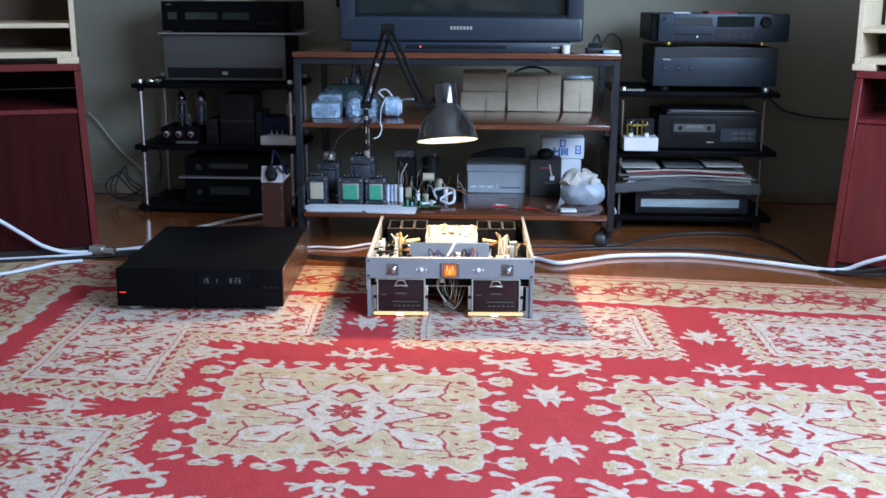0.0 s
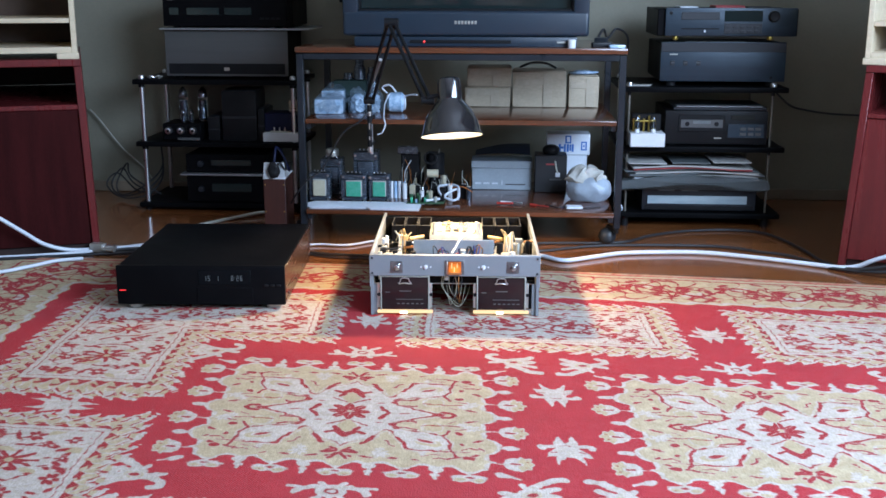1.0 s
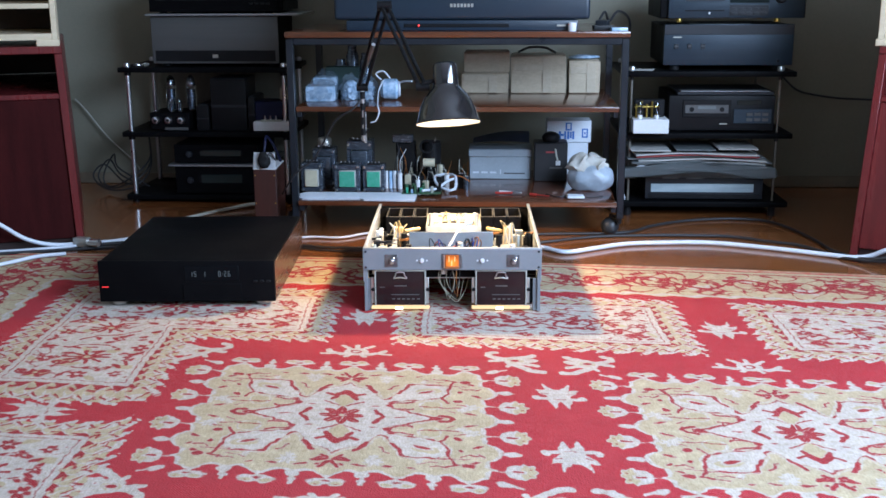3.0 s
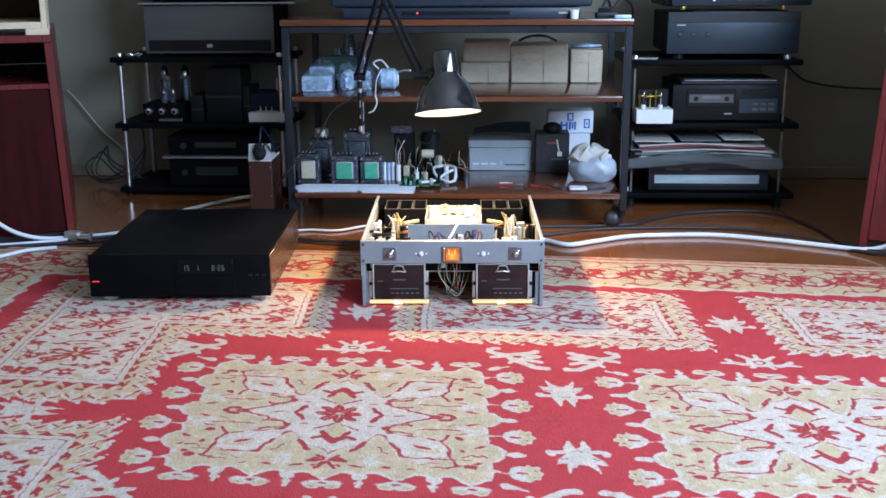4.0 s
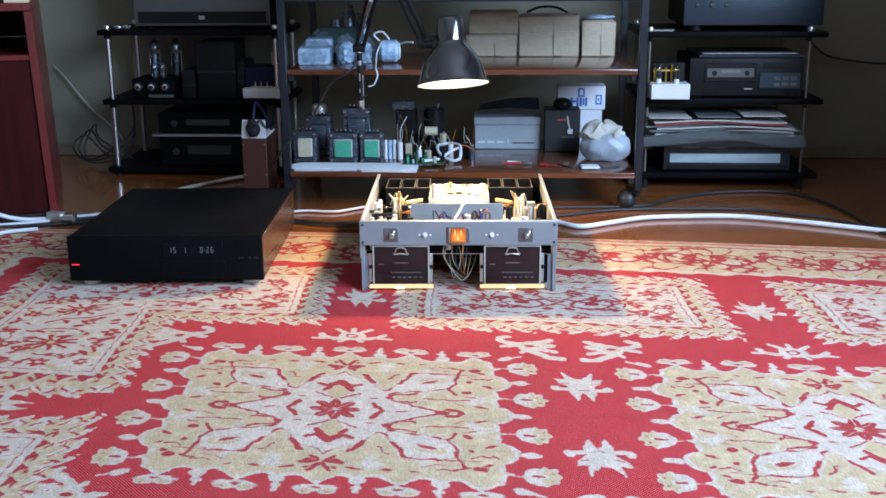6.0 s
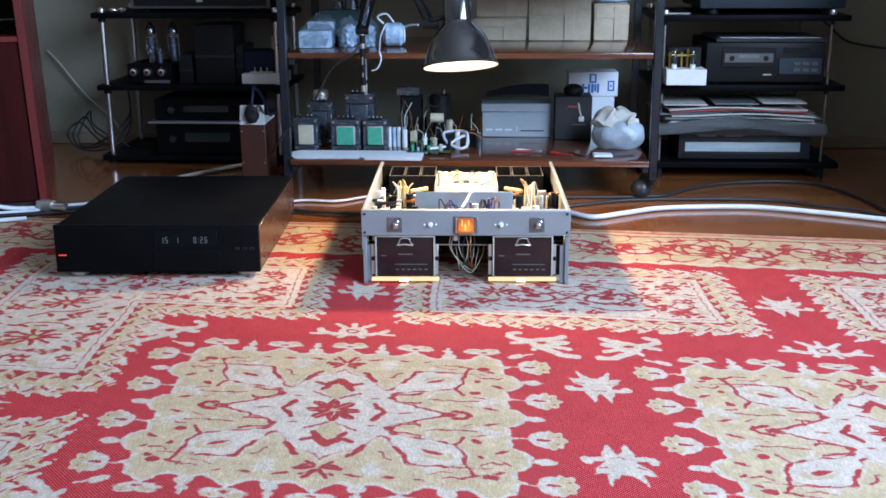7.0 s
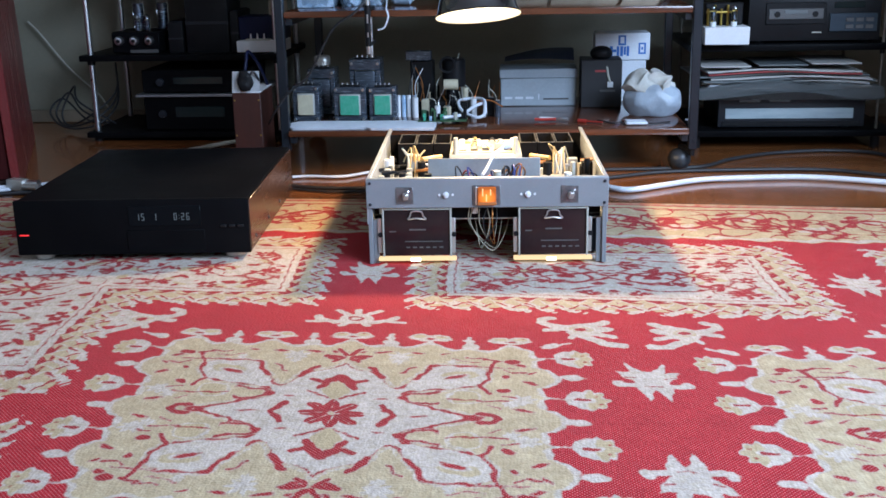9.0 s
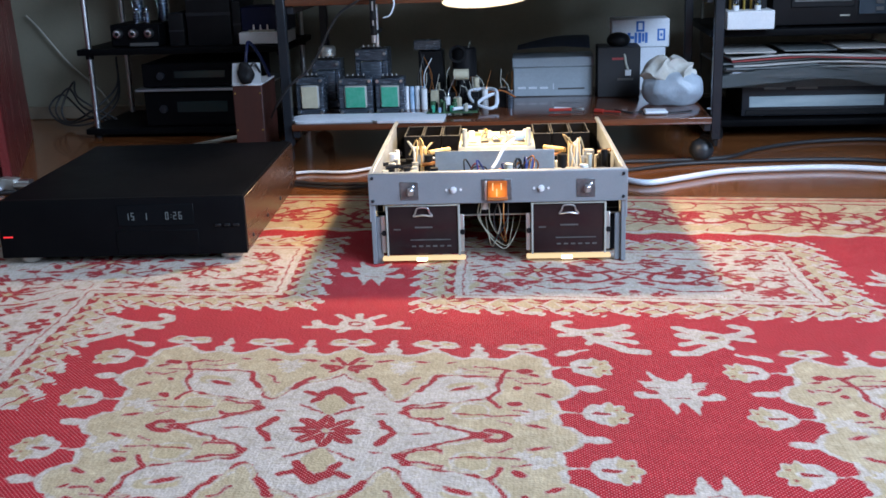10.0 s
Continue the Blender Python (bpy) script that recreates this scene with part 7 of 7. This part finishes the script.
def tape_deck():
    ob = thing("tape_deck", pose(0.912, 4.69, 0.278), "dark cassette deck with a silver window and key strip", "tape deck")
    w = 0.175
    part("case", span(B(), (-w + 0.002, 0.01, 0.006), (w - 0.002, 0.29, 0.124), 0.003), M_BLACK, ob)
    fr = part("front_panel", span(B(), (-w, 0, 0.006), (w, 0.0095, 0.122), 0.003, 2), M_BLACKP, ob)
    part("cassette_door", span(B(), (-0.13, -0.003, 0.05), (0.03, 0.001, 0.108), 0.002), M_BLACKP, fr)
    part("cassette_window", span(B(), (-0.122, -0.0045, 0.064), (0.022, -0.002, 0.092), 0.001), M_GREYLAM, fr, "grey cassette window")
    part("tape_label", span(B(), (-0.08, -0.0055, 0.078), (-0.02, -0.004, 0.088), 0.0005), M_METER, fr)
    part("spool", rod(B(), (-0.1, -0.006, 0.077), (-0.1, -0.004, 0.077), 0.008, n=12), M_BLACKP, fr)
    part("spool", rod(B(), (0.0, -0.006, 0.077), (0.0, -0.004, 0.077), 0.008, n=12), M_BLACKP, fr)
    part("level_display", span(B(), (0.05, -0.002, 0.092), (0.13, 0.001, 0.108), 0.001), M_SCREEN, fr)
    part("key_panel", span(B(), (0.04, -0.004, 0.03), (0.165, 0.001, 0.078), 0.001), M_BLUEANTH, fr, "blue-grey key panel")
    for k in range(6):
        part("key", span(B(), (0.082 + 0.026 * (k % 3), -0.007, 0.038 + 0.018 * (k // 3)), (0.102 + 0.026 * (k % 3), -0.0035, 0.048 + 0.018 * (k // 3)), 0.001), M_GREYLAM, fr)
    part("name_bar", span(B(), (-0.005, -0.001, 0.026), (0.02, 0.001, 0.030), 0.0003), M_GREYW, fr)
    for x in (-0.14, 0.14):
        for y in (0.03, 0.25):
            part("foot", rod(B(), (x, y, 0), (x, y, 0.0065), 0.013, n=14), M_BLACKP, ob)
    solid("thin_player", span(B(), (0.765, 4.70, 0.401), (1.085, 4.95, 0.4125), 0.002), M_ANTH, "flat dark case with a bright edge on the deck", "case")
    solid("edge_sheet", span(B(), (0.775, 4.695, 0.413), (1.07, 4.75, 0.416), 0.0005), M_SILVER, "thin bright metal sheet on the flat case", "sheet")


tape_deck()


def tube_preamp():
    ob = thing("tube_preamplifier", pose(0.672, 4.625, 0.278), "white metal box with small tubes and brass pins", "preamplifier")
    part("box", span(B(), (-0.06, 0, 0.003), (0.058, 0.1, 0.05), 0.002), M_WHITE, ob)
    for x in (-0.035, 0.02):
        part("socket", rod(B(), (x, 0.03, 0.05), (x, 0.03, 0.062), 0.008, n=14), M_WHITE, ob)
        small_amp_tube(ob, x, 0.03, 0.062, 0.045, 0.008)
    for k in range(5):
        x = -0.045 + 0.0175 * k
        part("pin", rod(B(), (x, 0.055, 0.05), (x, 0.055, 0.105 if k % 2 else 0.095), 0.0035, n=10), M_BRASS, ob, "brass pin")
    part("cross_bar", rod(B(), (-0.05, 0.055, 0.086), (0.03, 0.055, 0.086), 0.0035, n=10), M_BRASS, ob)
    part("dark_block", span(B(), (-0.05, 0.065, 0.05), (0.05, 0.095, 0.11), 0.003), M_BLACKP, ob)


tube_preamp()


def paper_stack():
    rng = random.Random(12)
    z = 0.155
    ob = thing("paper_stack", pose(0.842, 4.64, z), "stack of papers and booklets in clear plastic film", "paper stack")
    for k in range(8):
        w, d = rng.uniform(0.2, 0.235), rng.uniform(0.24, 0.28)
        mat = (M_PAPER, M_WHITECARD, M_PAPER, M_METER, M_PAPER, M_METER, M_REDPAPER, M_PAPER)[k]
        bm = span(B(), (-w, 0, 0), (w, d, 0.005), 0.001)
        bmesh.ops.subdivide_edges(bm, edges=bm.edges, cuts=5)
        for v in bm.verts:
            v.co.z += 0.005 * math.sin(v.co.x * 14 + k * 0.3) + 0.008
        bmesh.ops.transform(bm, matrix=pose(rng.uniform(-0.01, 0.01), rng.uniform(0, 0.02), 0.0062 * k, 0, 0, rng.uniform(-3, 3)), verts=bm.verts)
        part("booklet", bm, mat, ob)
    bm = span(B(), (-0.256, -0.012, -0.004), (0.252, 0.034, 0.034), 0.005)
    bmesh.ops.subdivide_edges(bm, edges=bm.edges, cuts=9)
    crumple(bm, 0.014, 22, 4)
    for v in bm.verts:
        v.co.z -= 0.010 * (1 - math.cos(v.co.x * 13)) + 0.012 * max(0.0, v.co.x)
    part("film_cover", bm, M_MILKY, ob, "crumpled clear plastic film")
    for k, x in enumerate((-0.17, -0.02, 0.12)):
        part("top_sheet", span(B(), (x - 0.06, 0.0, 0.064 + 0.003 * k), (x + 0.07, 0.2, 0.068 + 0.003 * k), 0.001), (M_PAPER, M_METER, M_PAPER)[k], ob)


paper_stack()


def receiver():
    ob = thing("radio_receiver", pose(0.866, 4.685, 0.044), "dark radio receiver with a long pale dial on the shelf", "receiver")
    w = 0.198
    part("case", span(B(), (-w + 0.003, 0.012, 0.006), (w - 0.003, 0.27, 0.105), 0.003), M_BLACK, ob)
    fr = part("front_panel", span(B(), (-w, 0, 0.006), (w, 0.0115, 0.105), 0.003, 2), M_ANTH, ob)
    part("dial", span(B(), (-0.179, -0.002, 0.029), (0.167, 0.001, 0.058), 0.001), M_DIAL, fr, "long pale blue tuning dial")
    for k in range(2):
        part("meter", span(B(), (-0.142 + 0.081 * k, -0.002, 0.075), (-0.086 + 0.081 * k, 0.001, 0.100), 0.001), M_METER, fr, "small square grey meter")
    part("lower_strip", span(B(), (-w + 0.01, -0.002, 0.009), (w - 0.01, 0.001, 0.022), 0.001), M_BLACKP, fr)
    for x in (-0.15, 0.15):
        for y in (0.03, 0.24):
            part("foot", rod(B(), (x, y, 0), (x, y, 0.0065), 0.014, n=14), M_BLACKP, ob)
    solid("flat_case", span(B(), (0.68, 4.72, 0.1495), (1.05, 4.94, 0.1545), 0.001), M_BLACKCARD, "flat dark case on the receiver", "case")


receiver()
solid("cable_ring", tube(B(), [(0.592, 4.70, 0.032), (0.60, 4.69, 0.05), (0.592, 4.69, 0.068), (0.582, 4.70, 0.07)], 0.003, 8, 8), M_WHITEC, "white cable loop at the rack", "cable")


for px, pa, pw in ((0.625, 8, 0.05), (0.665, -14, 0.036)):
    solid("paper_slip", crumple(span(B(), (-pw / 2, -0.03, 0.0006), (pw / 2, 0.03, 0.0030), 0.0006), 0.0012, 30, px), M_PAPER, "small white paper slip on the rack's top shelf", "paper", pose(px, 4.705, 0.4835, 0, 0, pa), "paper slips")


# ---- floor things ----
def wood_speaker():
    ob = thing("wooden_box", pose(-0.572, 4.36, FLOOR_Z, 0, 0, 2), "narrow red wooden box with a white socket plate on top", "box")
    part("body", span(B(), (-0.036, 0, 0), (0.036, 0.16, 0.208), 0.002), M_WOODBOX, ob)
    pl = part("top_plate", span(B(), (-0.036, 0.0, 0.2085), (0.036, 0.16, 0.212), 0.001), M_WHITE, ob)
    bm = B()
    a = [bm.verts.new(v) for v in ((-0.036, 0.0, 0.2122), (0.036, 0.0, 0.2122), (0.034, 0.012, 0.262), (-0.034, 0.012, 0.262))]
    bm.faces.new(a)
    bmesh.ops.solidify(bm, geom=bm.faces[:], thickness=-0.004)
    part("front_plate", bm, M_WHITE, ob, "white slanting plate")
    bm = blob((0.0, -0.004, 0.214), (0.020, 0.012, 0.052), 0.006, 60, 3, 3)
    part("black_plug", bm, M_BLACKP, ob, "black plug against the white plate")
    part("plug_cable", tube(B(), [(0.0, -0.002, 0.25), (0.004, 0.004, 0.285), (0.006, 0.03, 0.31), (0.02, 0.08, 0.27), (0.03, 0.15, 0.2)], 0.004, 8, 8), M_BLUEBOX, ob)
    part("plug_cable", tube(B(), [(0.01, -0.002, 0.25), (0.022, 0.0, 0.262), (0.035, 0.01, 0.235)], 0.003, 8, 8), M_BLACKC, ob)
    for x in (-0.031, 0.031):
        for z in (0.012, 0.1, 0.19):
            part("screw", lathe(B(), [(0.0, 0.0014), (0.002, 0.001), (0.0025, 0.0), (0.0, -0.001)], pose(x, 0.0, z, 90), 8), M_BRASS, ob)


wood_speaker()

R1 = 0.0095
FZ = FLOOR_Z + 0.001


def cable(points, r, mat, label):
    return solid("cable", tube(B(), points, r, 10, 10), mat, label, "cable", group="floor cables")


cable([(0.10, 4.20, 0.0), (0.22, 4.22, 0.0), (0.303, 4.181, 0.0), (0.37, 4.128, 0.0), (0.458, 4.175, 0.0), (0.548, 4.23, 0.0), (0.65, 4.252, 0.0), (0.812, 4.259, 0.0), (0.972, 4.202, 0.0), (1.121, 4.130, 0.0), (1.190, 4.085, 0.003), (1.234, 4.062, 0.014), (1.281, 4.03, 0.045), (1.411, 3.96, 0.108), (1.553, 3.87, 0.192)], 0.0068, M_WHITEC, "thick white mains cable lying along the floor")
cable([(0.15, 4.33, -0.003), (0.309, 4.367, -0.003), (0.565, 4.396, -0.003), (0.667, 4.492, -0.003), (0.771, 4.565, -0.003), (0.87, 4.60, -0.003), (0.968, 4.611, -0.003), (1.056, 4.58, -0.003), (1.110, 4.474, -0.003), (1.145, 4.32, -0.003), (1.165, 4.15, 0.0), (1.22, 4.055, 0.006), (1.30, 4.0, 0.03), (1.42, 3.94, 0.075), (1.56, 3.86, 0.14)], 0.005, M_BLACKC, "black cable curving over the floor")
cable([(0.15, 4.22, -0.003), (0.306, 4.259, -0.003), (0.47, 4.336, -0.003), (0.651, 4.361, -0.003), (0.83, 4.363, -0.003), (0.916, 4.344, -0.003), (0.993, 4.295, -0.003), (1.07, 4.255, -0.003), (1.120, 4.19, -0.003), (1.165, 4.10, -0.002), (1.27, 4.02, 0.008), (1.56, 3.87, 0.05)], 0.005, M_BLACKC, "black cable beside the white one")
cable([(-1.75, 3.86, 0.46), (-1.50, 3.95, 0.25), (-1.355, 4.02, 0.135), (-1.322, 4.035, 0.108), (-1.285, 4.05, 0.078), (-1.24, 4.085, 0.035), (-1.175, 4.12, 0.010), (-1.08, 4.17, 0.004), (-0.98, 4.22, 0.002), (-0.86, 4.29, 0.0)], 0.0062, M_WHITEC, "white cable hanging down before the cabinet")
cable([(-1.6, 3.93, 0.016), (-1.35, 4.03, 0.006), (-1.15, 4.115, 0.003), (-1.0, 4.22, 0.003), (-0.90, 4.29, 0.003)], 0.005, M_WHITEC, "thin white cable along the rug's edge")
cable([(-1.7, 3.90, 0.01), (-1.40, 4.015, 0.004), (-1.15, 4.125, 0.0), (-0.95, 4.20, 0.0), (-0.75, 4.25, 0.0)], 0.006, M_BLACKC, "black cable along the rug's edge")
cable([(-1.5, 3.955, 0.008), (-1.3, 4.035, 0.003), (-1.1, 4.105, 0.0), (-0.92, 4.16, 0.0), (-0.70, 4.21, 0.0)], 0.005, M_BLACKC, "black cable along the rug's edge")
cable([(-1.5, 3.80, 0.006), (-1.30, 3.845, 0.006), (-1.22, 3.92, 0.007), (-1.17, 3.99, 0.007), (-1.10, 4.03, 0.006)], 0.0055, M_WHITEC, "white lead lying on the rug's corner")
cable([(-0.45, 4.29, FZ + 0.005), (-0.41, 4.30, FZ + 0.005), (-0.323, 4.295, FZ + 0.005), (-0.24, 4.36, FZ + 0.005), (-0.12, 4.40, FZ + 0.005)], 0.0036, M_WHITEC, "white cable from the black unit to the open amplifier")
cable([(-0.45, 4.20, FZ + 0.004), (-0.35, 4.17, FZ + 0.004), (-0.215, 4.17, FZ + 0.004), (-0.1, 4.20, FZ + 0.004)], 0.004, M_BLACKC, "thin black cable between the two amplifiers")
cable([(-0.45, 4.17, FZ + 0.004), (-0.33, 4.13, FZ + 0.004), (-0.2, 4.14, FZ + 0.004), (-0.1, 4.17, FZ + 0.004)], 0.003, M_BLACKC, "thin black cable between the two amplifiers")
cable([(-0.93, 4.50, FZ + 0.005), (-0.877, 4.58, FZ + 0.005), (-0.80, 4.68, FZ + 0.007), (-0.711, 4.76, FZ + 0.012), (-0.62, 4.80, FZ + 0.01)], 0.006, M_GREYW, "grey cable on the floor behind the black unit")
cable([(-1.50, 5.195, 0.33), (-1.462, 5.195, 0.288), (-1.377, 5.195, 0.176), (-1.289, 5.195, 0.092), (-1.25, 5.17, 0.05)], 0.003, M_GREYW, "thin pale cable down the wall")
cable([(1.08, 5.0, 0.45), (1.206, 5.195, 0.432), (1.28, 5.197, 0.372), (1.339, 5.198, 0.352), (1.43, 5.198, 0.338), (1.512, 5.198, 0.333), (1.62, 5.195, 0.33)], 0.004, M_BLACKC, "black cable along the wall beside the rack")
for k in range(3):
    o = 0.02 * k
    cable([(-1.20 + o, 5.0, 0.02), (-1.28, 5.05 - o, 0.03 + 0.03 * k), (-1.36 + o, 5.08, 0.09 + 0.02 * k), (-1.40 + o, 5.06, 0.05), (-1.33, 5.0 + o, 0.01), (-1.22, 4.98, 0.02 + o), (-1.17, 5.05, 0.08 + o), (-1.19, 5.12, 0.2)], 0.0032, M_BLACKC, "tangled black cable beside the rack")


def mains_plug():
    ob = thing("connector", pose(-1.07, 4.135, 0.012, 0, 0, -18), "silver cable connector with two plugs on the floor", "connector")
    part("shell", span(B(), (-0.05, -0.014, -0.012), (0.0, 0.014, 0.016), 0.005, 2), M_ALU, ob)
    part("barrel", rod(B(), (0.0, 0.004, 0.004), (0.035, 0.006, 0.006), 0.009, n=14), M_CHROME, ob)
    part("barrel", rod(B(), (0.0, -0.010, 0.0), (0.045, -0.012, 0.002), 0.007, n=14), M_ALU, ob)


mains_plug()


# ---- the window in the east wall ----
def window():
    ob = thing("window_1", pose(ROOM_R + 0.06, 0, 0), "white framed window letting in the daylight", "window", kind="structure")
    f = 0.05
    ym = (WIN_Y0 + WIN_Y1) / 2
    for lo, hi in (((0, WIN_Y0, WIN_Z0), (0.05, WIN_Y1, WIN_Z0 + f)), ((0, WIN_Y0, WIN_Z1 - f), (0.05, WIN_Y1, WIN_Z1)),
                   ((0, WIN_Y0, WIN_Z0 + f), (0.05, WIN_Y0 + f, WIN_Z1 - f)), ((0, WIN_Y1 - f, WIN_Z0 + f), (0.05, WIN_Y1, WIN_Z1 - f)),
                   ((0, ym - f / 2, WIN_Z0 + f), (0.05, ym + f / 2, WIN_Z1 - f))):
        part("window_frame", span(B(), lo, hi, 0.003), M_WHITE, ob)
    part("window_sill", span(B(), (-0.2, WIN_Y0 - 0.05, WIN_Z0 - 0.03), (-0.061, WIN_Y1 + 0.05, WIN_Z0 - 0.001), 0.004), M_WHITE, ob)


window()
